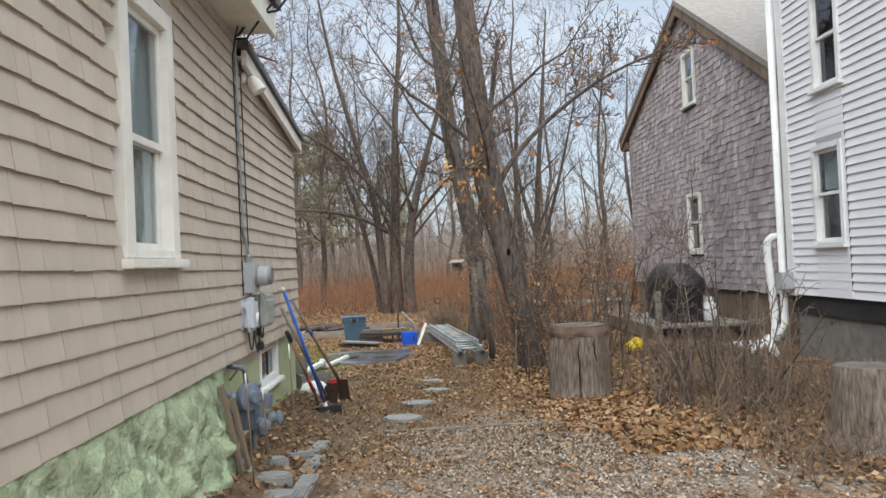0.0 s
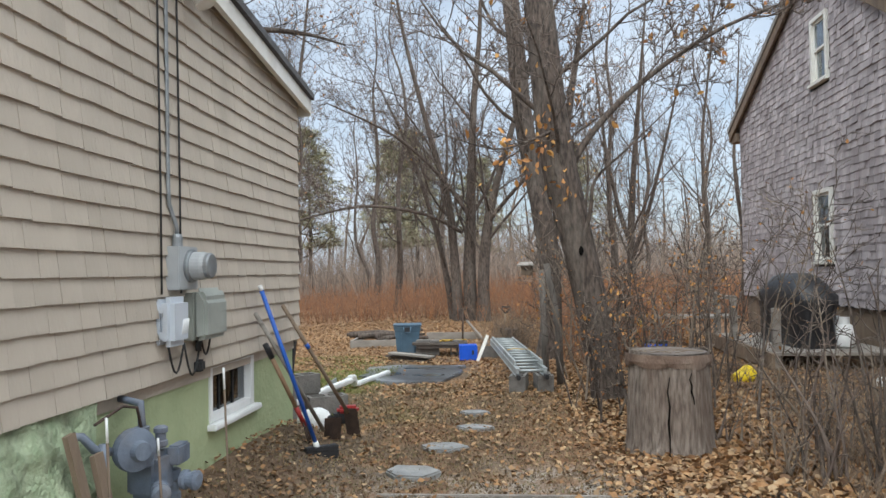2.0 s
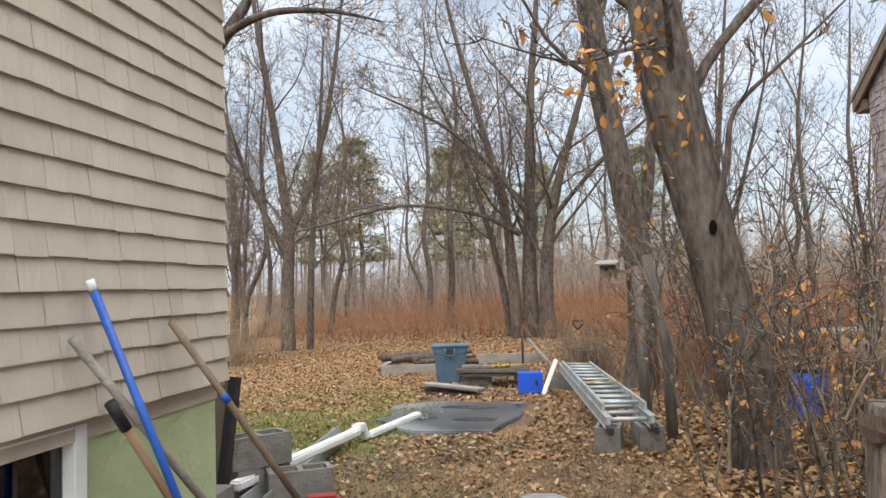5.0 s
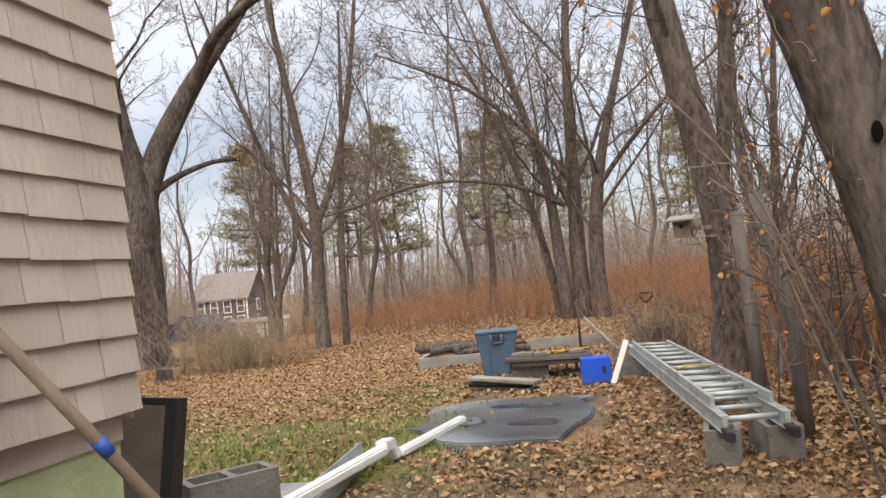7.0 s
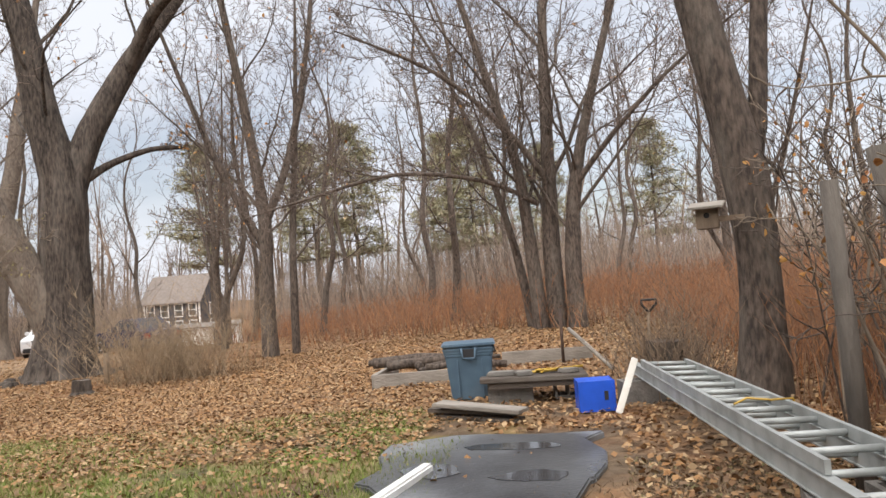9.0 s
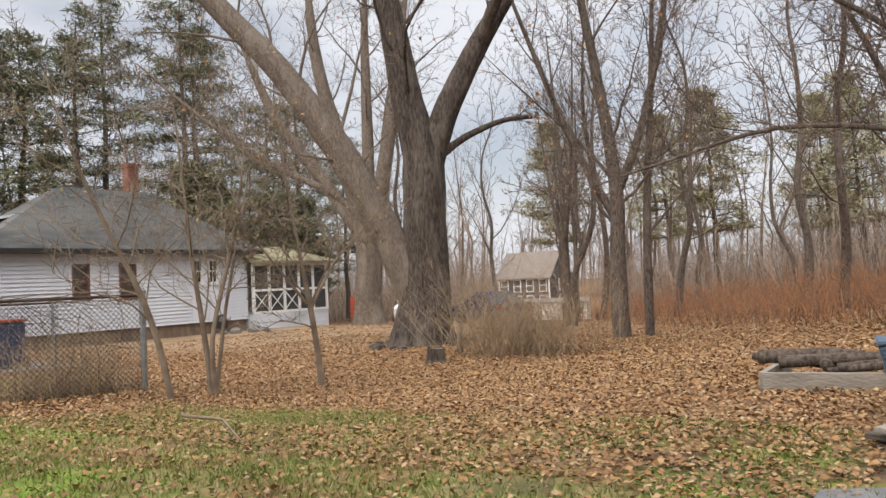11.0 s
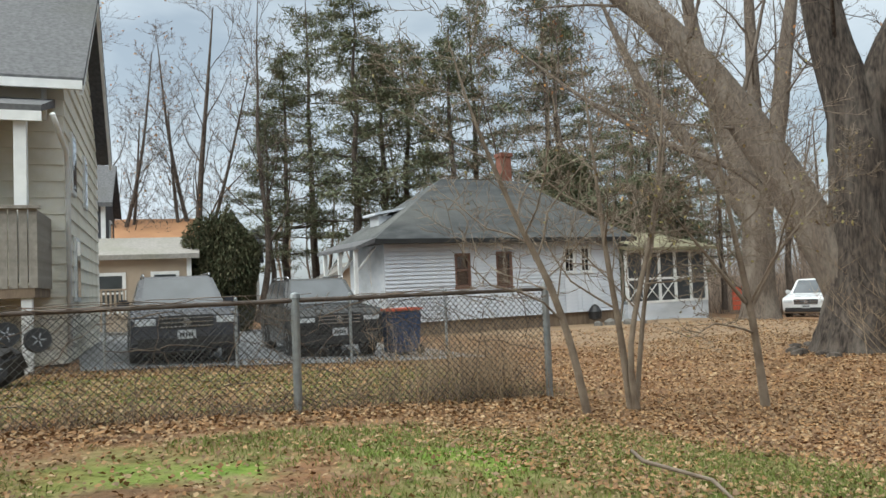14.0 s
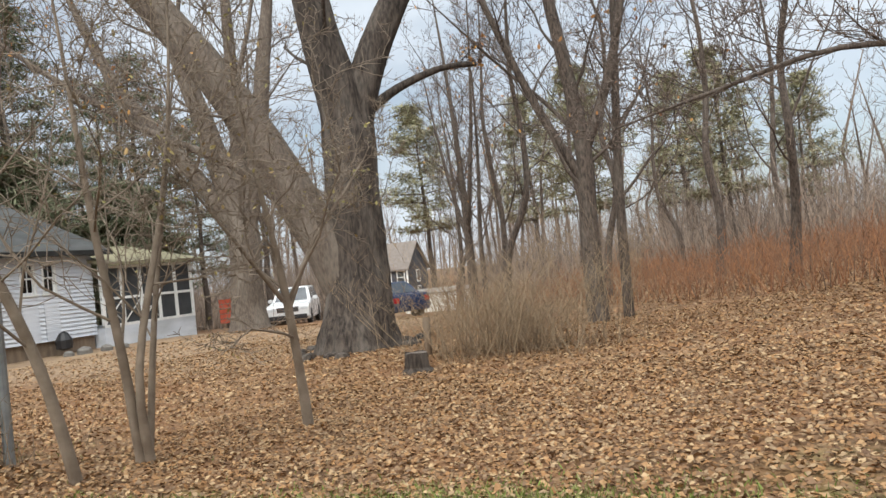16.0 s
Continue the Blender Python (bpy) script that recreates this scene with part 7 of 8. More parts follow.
for i, (y, z, rz, x, tip) in enumerate(((13.84, 0.085, -24, -1.32, 0.5), (13.90, 0.128, -16, -1.36, 1.5), (13.80, 0.172, -21, -1.30, 3.0))):
    k = part("loose_plank", Geo().box((-0.38, -0.07 - 0.02 * (i == 2), 0), (0.38, 0.07 + 0.02 * (i == 2), 0.03)), M_GREYWOOD if i == 2 else M_WETWOOD, bevel=0.005, at=pose(x, y, z, 0, tip, rz))
    tagged(k, "grey weathered loose plank in a low stack", "plank", "stacked planks")
M_BLUEBOX = mat("bright_blue_plastic", (0.015, 0.10, 0.62), (0.012, 0.08, 0.5), 5, 0.4, 0.05, 60)
bb = thing("blue_crate", "bright blue plastic recycling box tipped on its side", "crate", at=pose(-0.42, 14.05, 0.085, 0, 0, 8) @ Matrix.Scale(0.78, 4))
q = Geo().box((-0.17, -0.14, 0), (0.17, 0.18, 0.012)).box((-0.17, -0.14, 0.288), (0.17, 0.18, 0.30)).box((-0.17, -0.14, 0.012), (-0.158, 0.18, 0.288)).box((0.158, -0.14, 0.012), (0.17, 0.18, 0.288)).box((-0.158, -0.14, 0.012), (0.158, -0.128, 0.288))
part("shell", q, M_BLUEBOX, bb)
part("rim", Geo().box((0.165, -0.15, -0.005), (0.19, 0.19, 0.305)), M_BLUEBOX, bb, bevel=0.008)
part("grip", Geo().box((0.08, -0.146, 0.11), (0.12, -0.139, 0.2)), M_BLACKP, bb)
wp = part("white_plank", Geo().box((-0.026, -0.012, 0), (0.026, 0.012, 0.44)), M_CREAM, bevel=0.005, at=pose(-0.25, 13.86, 0.08, -14, 22, 0))
tagged(wp, "white painted plank leaning beside the ladder", "plank")

lad = thing("aluminium_ladder", "dull aluminium extension ladder resting on concrete blocks", "ladder")
A0, A1, B0, B1 = Vector((0.40, 10.68, 0.335)), Vector((0.72, 10.74, 0.335)), Vector((-0.06, 14.5, 0.335)), Vector((0.26, 14.4, 0.335))
for a, b in ((A0, B0), (A1, B1)):
    d = b - a
    m = pose(a.x, a.y, a.z, 0, 0, math.degrees(math.atan2(-d.x, d.y)))
    part("rail", Geo().box((-0.014, 0, -0.045), (0.014, d.length, 0.035)).box((-0.024, 0, 0.035), (0.024, d.length, 0.041)).box((-0.024, 0, -0.051), (0.024, d.length, -0.045)), M_ALU, lad, at=m)
    part("fly_rail", Geo().box((-0.012, 0.25, 0.046), (0.012, d.length - 0.3, 0.10)), M_ALU, lad, at=m)
    foot = part("foot", Geo().box((-0.02, -0.12, -0.075), (0.02, 0.03, -0.02)), M_BLACKP, lad, bevel=0.006, at=m)
for k in range(13):
    u = 0.03 + 0.94 * k / 12
    part("rung", Geo().tube([A0.lerp(B0, u), A1.lerp(B1, u)], 0.017, 10), M_ALU, lad)
    if 0 < k < 12:
        part("rung", Geo().tube([A0.lerp(B0, u + 0.02) + Vector((0, 0, 0.07)), A1.lerp(B1, u + 0.02) + Vector((0, 0, 0.07))], 0.016, 10), M_ALU, lad)
part("rope", Geo().tube([(0.26, 12.0, 0.45), (0.34, 12.1, 0.46), (0.44, 12.02, 0.46), (0.56, 12.1, 0.45), (0.62, 12.06, 0.26)], 0.006, 6), M_YEL, lad)

sh = thing("garden_spade", "spade with black D-shaped grip standing in the scrub", "spade")
part("shaft", Geo().tube([(0.12, 15.45, 0.1), (0.16, 15.5, 0.73)], 0.015, 8), M_OLDWOOD, sh)
part("grip", Geo().tube([(0.16, 15.5, 0.73), (0.10, 15.5, 0.81), (0.10, 15.5, 0.85), (0.24, 15.5, 0.85), (0.24, 15.5, 0.81), (0.16, 15.5, 0.73)], 0.012, 8), M_BLACKP, sh)
bed = thing("raised_bed", "low grey timber bed heaped with logs and branches", "garden bed")
for a, b in (((-2.75, 15.9), (-1.45, 16.2)), ((-2.75, 15.9), (-2.8, 17.1)), ((-1.5, 17.3), (-0.4, 17.4))):
    d = Vector((b[0] - a[0], b[1] - a[1], 0))
    part("side_board", Geo().box((0, -0.025, -0.05), (d.length, 0.025, 0.17)), M_GREYWOOD, bed, at=pose(a[0], a[1], ground_z(*a), 0, 0, math.degrees(math.atan2(d.y, d.x))))
for i in range(9):
    rg3 = random.Random(70 + i)
    x, y, a = rg3.uniform(-2.7, -1.6), rg3.uniform(16.05, 16.9), rg3.uniform(0, 3.14)
    ln, r = rg3.uniform(0.25, 0.6), rg3.uniform(0.03, 0.07)
    z = ground_z(x, y) + 0.14 + rg3.random() * 0.07
    c, s = math.cos(a) * ln, math.sin(a) * ln * 0.5
    lg = part("log", Geo().tube([(x - c, y - s, z), (x, y, z + 0.04), (x + c, y + s, z + rg3.uniform(-0.04, 0.1))], [r, r * 0.9, r * 0.7], 8), M_BARK)
    tagged(lg, "weathered grey log on the heap", "log", "logs in the garden bed")
po = part("thin_pole", Geo().tube([(-0.75, 17.2, 0.0), (-0.74, 17.2, 0.75)], 0.02, 8), M_RUST)
tagged(po, "thin rusty pole standing in the leaves", "pole")
po = part("fallen_pole", Geo().tube([(-0.65, 17.1, 0.5), (-0.2, 16.2, 0.12)], 0.025, 8), M_GREYWOOD)
tagged(po, "pale fallen pole slanting to the ground", "pole")

# birdhouse and posts
M_POSTGREY = mat("dark_grey_post_grain", (0.17, 0.15, 0.13), (0.10, 0.088, 0.076), 14, 0.9, 0.8, 50, (0.07, 0.06, 0.05), 0.5, 4, stretch=(1, 1, 0.2))
bhs = thing("birdhouse", "small brown wooden birdhouse fixed to the maple", "birdhouse", at=pose(0.55, 14.05, 1.42, 0, 0, -15))
part("box", Geo().box((-0.08, -0.08, 0), (0.08, 0.08, 0.17)), M_OLDWOOD, bhs, bevel=0.004)
part("roof", Geo().box((-0.13, -0.13, 0.175), (0.13, 0.12, 0.195)), M_GREYWOOD, bhs, bevel=0.004, at=pose(0, 0, 0, 12, 0, 0))
# flat near-black disc in place of the shaded entrance hole
part("entrance_disc", Geo().lathe([(0.022, 0), (0.022, 0.004)], 14, pose(0, -0.08, 0.1, 90, 0, 0)), M_DARK, bhs)
part("bracket", Geo().box((0.05, 0.0, 0.05), (0.26, 0.06, 0.09)), M_OLDWOOD, bhs)
# thin bluish-grey pipes, modelled as thicker dark grey posts
for i, (x, y, h, lx) in enumerate(((0.74, 11.75, 1.50, -0.02), (0.90, 11.3, 1.58, -0.13))):
    k = part("grey_post", Geo().tube([(x + 0.02, y, -0.1), (x, y, h * 0.5), (x + lx, y, h)], [0.048, 0.044, 0.040], 12), M_POSTGREY)
    tagged(k, "tall grey post in the scrub", "post", "posts at the yard edge")


# ---- stumps ----
def stump(name, label, x, y, r, h, seed, flare=1.25, material=None):
    q, n = Geo(), 130
    t = thing(name, label, "tree stump")
    levels = [(-0.15, flare * 1.05), (0.0, flare), (0.12 * h, 1 + (flare - 1) * 0.5)] + [((0.22 + 0.075 * k) * h, 1.05 - 0.008 * k) for k in range(10)] + [(0.97 * h, 0.96), (h, 0.95)]
    for z, s in levels:
        for k in range(n):
            a = 2 * math.pi * k / n
            rr = r * s * (1 + 0.09 * noise.noise((math.cos(a) * 1.6, math.sin(a) * 1.6, seed)) + 0.055 * abs(noise.noise((math.cos(a) * 13, math.sin(a) * 13, seed + z * 1.6))) + 0.03 * noise.noise((math.cos(a) * 24, math.sin(a) * 24, seed + z * 3)) + 0.02 * noise.noise((math.cos(a) * 3, math.sin(a) * 3, seed + z * 4)))
            q.v.append(Vector((x + rr * math.cos(a), y + rr * math.sin(a), ground_z(x, y) + z + 0.03 * noise.noise((math.cos(a), math.sin(a), seed + 9)) * (z > 0.9 * h))))
    for i in range(len(levels) - 1):
        for k in range(n):
            a, b = i * n + k, i * n + (k + 1) % n
            q.f.append((a, b, b + n, a + n))
    q.smooth = True
    part("bark", q, material or M_OAKBARK, t)
    c = Geo()
    c.v = [Vector((x + r * 0.93 * math.cos(6.283 * k / n), y + r * 0.93 * math.sin(6.283 * k / n), ground_z(x, y) + h - 0.004)) for k in range(n)]
    c.f = [tuple(range(n))]
    c.lathe([(r * 0.9, h - 0.05), (r * 0.92, h - 0.008)], n, Matrix.Translation((x, y, ground_z(x, y))))
    part("cut_top", c, M_CUT, t, "grey checked end grain")
    return t


M_CUT = mat("weathered_end_grain", (0.17, 0.14, 0.12), (0.09, 0.074, 0.064), 14, 0.9, 0.7, 50, (0.30, 0.26, 0.22), 0.4, 3)
M_STUMP = mat("grey_ridged_stump_bark", (0.29, 0.245, 0.205), (0.11, 0.088, 0.072), 48, 0.95, 1.0, 80, (0.14, 0.095, 0.07), 0.5, 4, stretch=(1, 1, 0.16))
M_BAND = mat("stripped_red_brown_wood", (0.19, 0.13, 0.095), (0.10, 0.066, 0.048), 9, 0.85, 0.7, 60, (0.25, 0.21, 0.175), 0.5, 3, stretch=(1, 1, 0.5))
SX, SY, SR = 1.59, 8.08, 0.315
st = stump("tree_stump", "large grey tree stump with deeply ridged bark", SX, SY, SR, 0.78, 3.3, 1.14, M_STUMP)
g = Geo()
for k in range(60):
    a = 2 * math.pi * k / 60
    o = 0.012 * noise.noise((math.cos(a) * 3, math.sin(a) * 3, 2))
    for z, e in ((0.675 + 3.0 * o, 0.004), (0.715, 0.010 + o), (0.768, 0.002 + o)):
        g.v.append(Vector((SX + (SR * 1.02 + e) * math.cos(a), SY + (SR * 1.02 + e) * math.sin(a), 0.08 + z)))
g.f = [(3 * k + i, (3 * k + 3) % 180 + i, (3 * k + 3) % 180 + i + 1, 3 * k + i + 1) for k in range(60) for i in (0, 1)]
part("cut_band", g, M_BAND, st, "brown stripped band under the cut")
# thin black strips laid on the bark stand in for shaded splits
for a0, z0, z1 in ((-1.75, 0.05, 0.62), (-1.25, 0.42, 0.64)):
    pts = [(SX + (SR * 1.04 + 0.05 * (1 - k / 5) ** 2) * math.cos(a0 + 0.05 * math.sin(3 * k)), SY + (SR * 1.04 + 0.05 * (1 - k / 5) ** 2) * math.sin(a0 + 0.05 * math.sin(3 * k)), 0.08 + z0 + (z1 - z0) * k / 5) for k in range(6)]
    part("split", Geo().tube(pts, [0.003, 0.006, 0.008, 0.006, 0.005, 0.003], 5), M_HOLE, st, "thin black strip in place of the shade in a bark split")
rg3 = random.Random(33)
for k in range(9):
    a, b = rg3.uniform(0, 6.283), rg3.uniform(0, 6.283)
    p, q = (SX + 0.28 * math.cos(a), SY + 0.28 * math.sin(a), 0.868), (SX + 0.3 * math.cos(b), SY + 0.3 * math.sin(b), 0.872)
    tw = part("fallen_twig", Geo().tube([p, ((p[0] + q[0]) / 2 + rg3.gauss(0, 0.04), (p[1] + q[1]) / 2 + rg3.gauss(0, 0.04), 0.885), q], 0.0035, 5), M_SAPBARK)
    tagged(tw, "thin dry twig lying on the cut stump", "twig", "twigs on the stump")
stump("tree_stump", "squat dark stump beside the gravel", 3.25, 5.5, 0.26, 0.58, 8.1, 1.3, M_STUMP)
stump("small_stump", "small dark rotten stump among the leaves", -9.45, 20.1, 0.16, 0.26, 5.5, 1.5)
stump("rotten_stump", "dark rotten stump overgrown by scrub", 0.24, 15.0, 0.17, 0.42, 6.5, 1.3)
k = part("short_post", Geo().tube([(-10.0, 21.6, -0.5), (-9.98, 21.6, 0.28)], 0.06, 8), M_OLDWOOD)
tagged(k, "short weathered post beside the tan bush", "post")
for i in range(16):
    rg3 = random.Random(500 + i)
    a, r = rg3.uniform(0, 6.283), rg3.uniform(0.9, 1.35)
    x, y = -12.2 + r * math.cos(a), 23.2 + r * math.sin(a)
    k = part("root_rock", Geo().lathe([(0.02, -0.1), (0.15, -0.05), (0.13, 0.05), (0.05, 0.08)], 7, pose(x, y, ground_z(x, y) + 0.02, rg3.uniform(-20, 20), rg3.uniform(-20, 20), rg3.uniform(0, 360))), M_OAKBARK, bevel=0.01)
    tagged(k, "rough dark stone round the foot of the oak", "stone", "stones at the oak")


# ---- deck with the covered grill, pipes by the white house ----
deck = thing("wooden_deck", "low weathered wooden deck with square posts", "deck")
for k in range(13):
    part("deck_board", Geo().box((3.75, 12.3 + 0.24 * k, 0.33), (5.36, 12.3 + 0.24 * k + 0.225, 0.37)), M_GREYWOOD, deck)
part("rim_joist", Geo().box((3.71, 12.28, 0.14), (3.75, 15.5, 0.36)), M_OLDWOOD, deck)
for y, h in ((15.4, 1.08), (14.4, 1.05), (12.4, 0.95)):
    part("post", Geo().box((3.76, y - 0.05, 0.0), (3.86, y + 0.05, h)), M_GREYWOOD, deck, bevel=0.006)
part("rail", Geo().box((3.78, 14.4, 0.98), (3.84, 15.4, 1.04)), M_GREYWOOD, deck)
M_COVER = mat("black_vinyl_cover", (0.016, 0.016, 0.018), (0.026, 0.026, 0.028), 6, 0.42, 0.35, 9, spec=0.5)
gr = thing("covered_grill", "barbecue grill under a black vinyl cover", "grill", at=pose(4.45, 13.5, 0.37, 0, 0, 4))
q = Geo()
ring = [(0.0, 0.80, 0.28), (0.12, 0.82, 0.29), (0.45, 0.80, 0.30), (0.62, 0.86, 0.33), (0.72, 0.85, 0.33), (0.86, 0.58, 0.30), (0.98, 0.42, 0.22), (1.03, 0.30, 0.12)]
n = 44
for z, ly, lx in ring:
    for j in range(n):
        a = 2 * math.pi * j / n
        c, s = math.cos(a), math.sin(a)
        e = 0.55
        fold = 1 + (0.05 * math.sin(a * 9 + z * 3) + 0.06 * noise.noise((c * 2, s * 2, z * 3))) * (1 - z)
        q.v.append(Vector((lx * abs(c) ** e * math.copysign(1, c) * fold, ly * abs(s) ** e * math.copysign(1, s) * fold, z)))
for i in range(len(ring) - 1):
    for j in range(n):
        a, b = i * n + j, i * n + (j + 1) % n
        q.f.append((a, b, b + n, a + n))
q.f.append(tuple((len(ring) - 1) * n + j for j in range(n)))
q.smooth = True
part("cover", q, M_COVER, gr)
for x, y in ((-0.2, -0.6), (0.2, -0.6), (-0.2, 0.6), (0.2, 0.6)):
    part("leg", Geo().tube([(x, y, 0), (x, y, 0.3)], 0.02, 8), M_BLACKP, gr)
for y in (12.9, 13.22):
    tk = thing("gas_cylinder", "white steel gas cylinder on the deck", "gas cylinder", "gas cylinders", at=pose(4.86, y, 0.37))
    part("tank", Geo().lathe([(0.10, 0), (0.14, 0.03), (0.15, 0.10), (0.15, 0.24), (0.12, 0.31), (0.04, 0.34)], 18), M_WHITE, tk)
    part("collar", Geo().lathe([(0.085, 0.31), (0.085, 0.42), (0.078, 0.42), (0.078, 0.33)], 16), M_WHITE, tk)
    part("valve", Geo().lathe([(0.025, 0.34), (0.03, 0.39), (0.012, 0.40)], 10), M_RUST, tk)
dp = thing("drain_pipe", "white corrugated drain pipe running down to the ground", "pipe")
pts = [(4.95, 10.40, 1.75), (4.86, 10.45, 1.72), (4.82, 10.47, 1.55), (4.84, 10.40, 0.7), (4.80, 10.42, 0.30), (4.65, 10.6, 0.22), (4.4, 10.9, 0.2)]
path, _ = smooth_path([(*p, 0.06) for p in pts], 14)
part("hose", Geo().tube(path, [0.062 if i % 2 else 0.052 for i in range(len(path))], 10), M_WHITE, dp)
part("straight_pipe", Geo().tube([(4.93, 10.28, 6.9), (4.93, 10.28, 0.55), (4.8, 10.3, 0.3)], 0.05, 10), M_WHITE, dp)
part("meter_box", Geo().box((4.80, 10.02, 1.02), (4.96, 10.24, 1.25)), M_GREYBOX, dp, bevel=0.01)
for a, b in (((4.35, 10.0, 0.2), (5.1, 10.7, 0.3)), ((4.5, 9.7, 0.2), (4.95, 10.9, 0.24))):
    k = part("loose_pipe", Geo().tube([a, ((a[0] + b[0]) / 2, (a[1] + b[1]) / 2 + 0.1, 0.32), b], 0.055, 10), M_WHITE)
    tagged(k, "white flexible pipe lying in the scrub", "pipe", "loose pipes")
yb = thing("yellow_bucket", "small bright yellow plastic bucket in the scrub", "bucket", at=pose(3.05, 11.6, 0.1, 0, 75, 30))
M_BRIGHTY = mat("bright_yellow_plastic", (0.78, 0.58, 0.01), (0.70, 0.50, 0.01), 5, 0.45, 0.05, 60)
part("pail", Geo().lathe([(0.09, 0), (0.12, 0.22), (0.128, 0.23), (0.128, 0.25)], 18), M_BRIGHTY, yb)
bl = thing("blue_barrel", "blue plastic barrel half hidden behind the stump", "barrel", at=pose(2.27, 12.5, 0.06) @ Matrix.Scale(0.85, 4))
part("drum", Geo().lathe([(0.16, 0), (0.2, 0.05), (0.2, 0.42), (0.17, 0.5)], 18), M_BLUEBOX, bl)
part("lid", Geo().lathe([(0.18, 0.5), (0.18, 0.54)], 18), M_BLACKP, bl)
tb = thing("folding_table", "grey folding table with yellow cord in the far scrub", "table")
part("tabletop", Geo().box((2.3, 15.4, 0.62), (4.2, 16.1, 0.66)), M_GREYWOOD, tb)
for x, y in ((2.4, 15.5), (4.1, 15.5), (2.4, 16.0), (4.1, 16.0)):
    part("leg", Geo().tube([(x, y, 0), (x, y, 0.62)], 0.02, 6), M_GALV, tb)
part("cord", Geo().tube([(2.5, 15.36, 0.66), (2.45, 15.33, 0.4), (2.52, 15.33, 0.2)], 0.05, 8), M_BRIGHTY, tb)
wt = part("fallen_branch", Geo().tube([(-7.0, 13.2, 0.06), (-6.6, 12.95, 0.10), (-6.0, 12.9, 0.12), (-5.4, 12.6, 0.07)], [0.012, 0.014, 0.012, 0.006], 6), M_SAPBARK)
tagged(wt, "thin bent fallen branch on the lawn", "branch")

# ---- vehicles ----
M_TYRE = mat("tyre_rubber", (0.018, 0.018, 0.018), (0.028, 0.028, 0.028), 9, 0.8, 0.2, 60)
M_RIM = mat("alloy_rim", (0.42, 0.43, 0.44), (0.34, 0.35, 0.36), 6, 0.35, 0, metal=0.8)
M_CARGLASS = mat("car_glass", (0.06, 0.07, 0.085), (0.04, 0.05, 0.06), 2, 0.16, 0, spec=0.6)
M_CHROME = mat("dull_chrome", (0.55, 0.56, 0.58), (0.48, 0.49, 0.5), 5, 0.25, 0, metal=0.9)
M_LAMP = mat("headlight_lens", (0.62, 0.65, 0.68), (0.5, 0.53, 0.56), 8, 0.15, 0, spec=0.8)
M_TAIL = mat("red_lamp_lens", (0.35, 0.02, 0.02), (0.28, 0.015, 0.015), 8, 0.2, 0, spec=0.8)
M_PLATE = mat("plate_white", (0.45, 0.47, 0.49), (0.4, 0.42, 0.44), 6, 0.5, 0)


def paint(name, c):
    return mat(name, c, tuple(x * 0.85 for x in c), 2, 0.28, 0, spec=0.5)


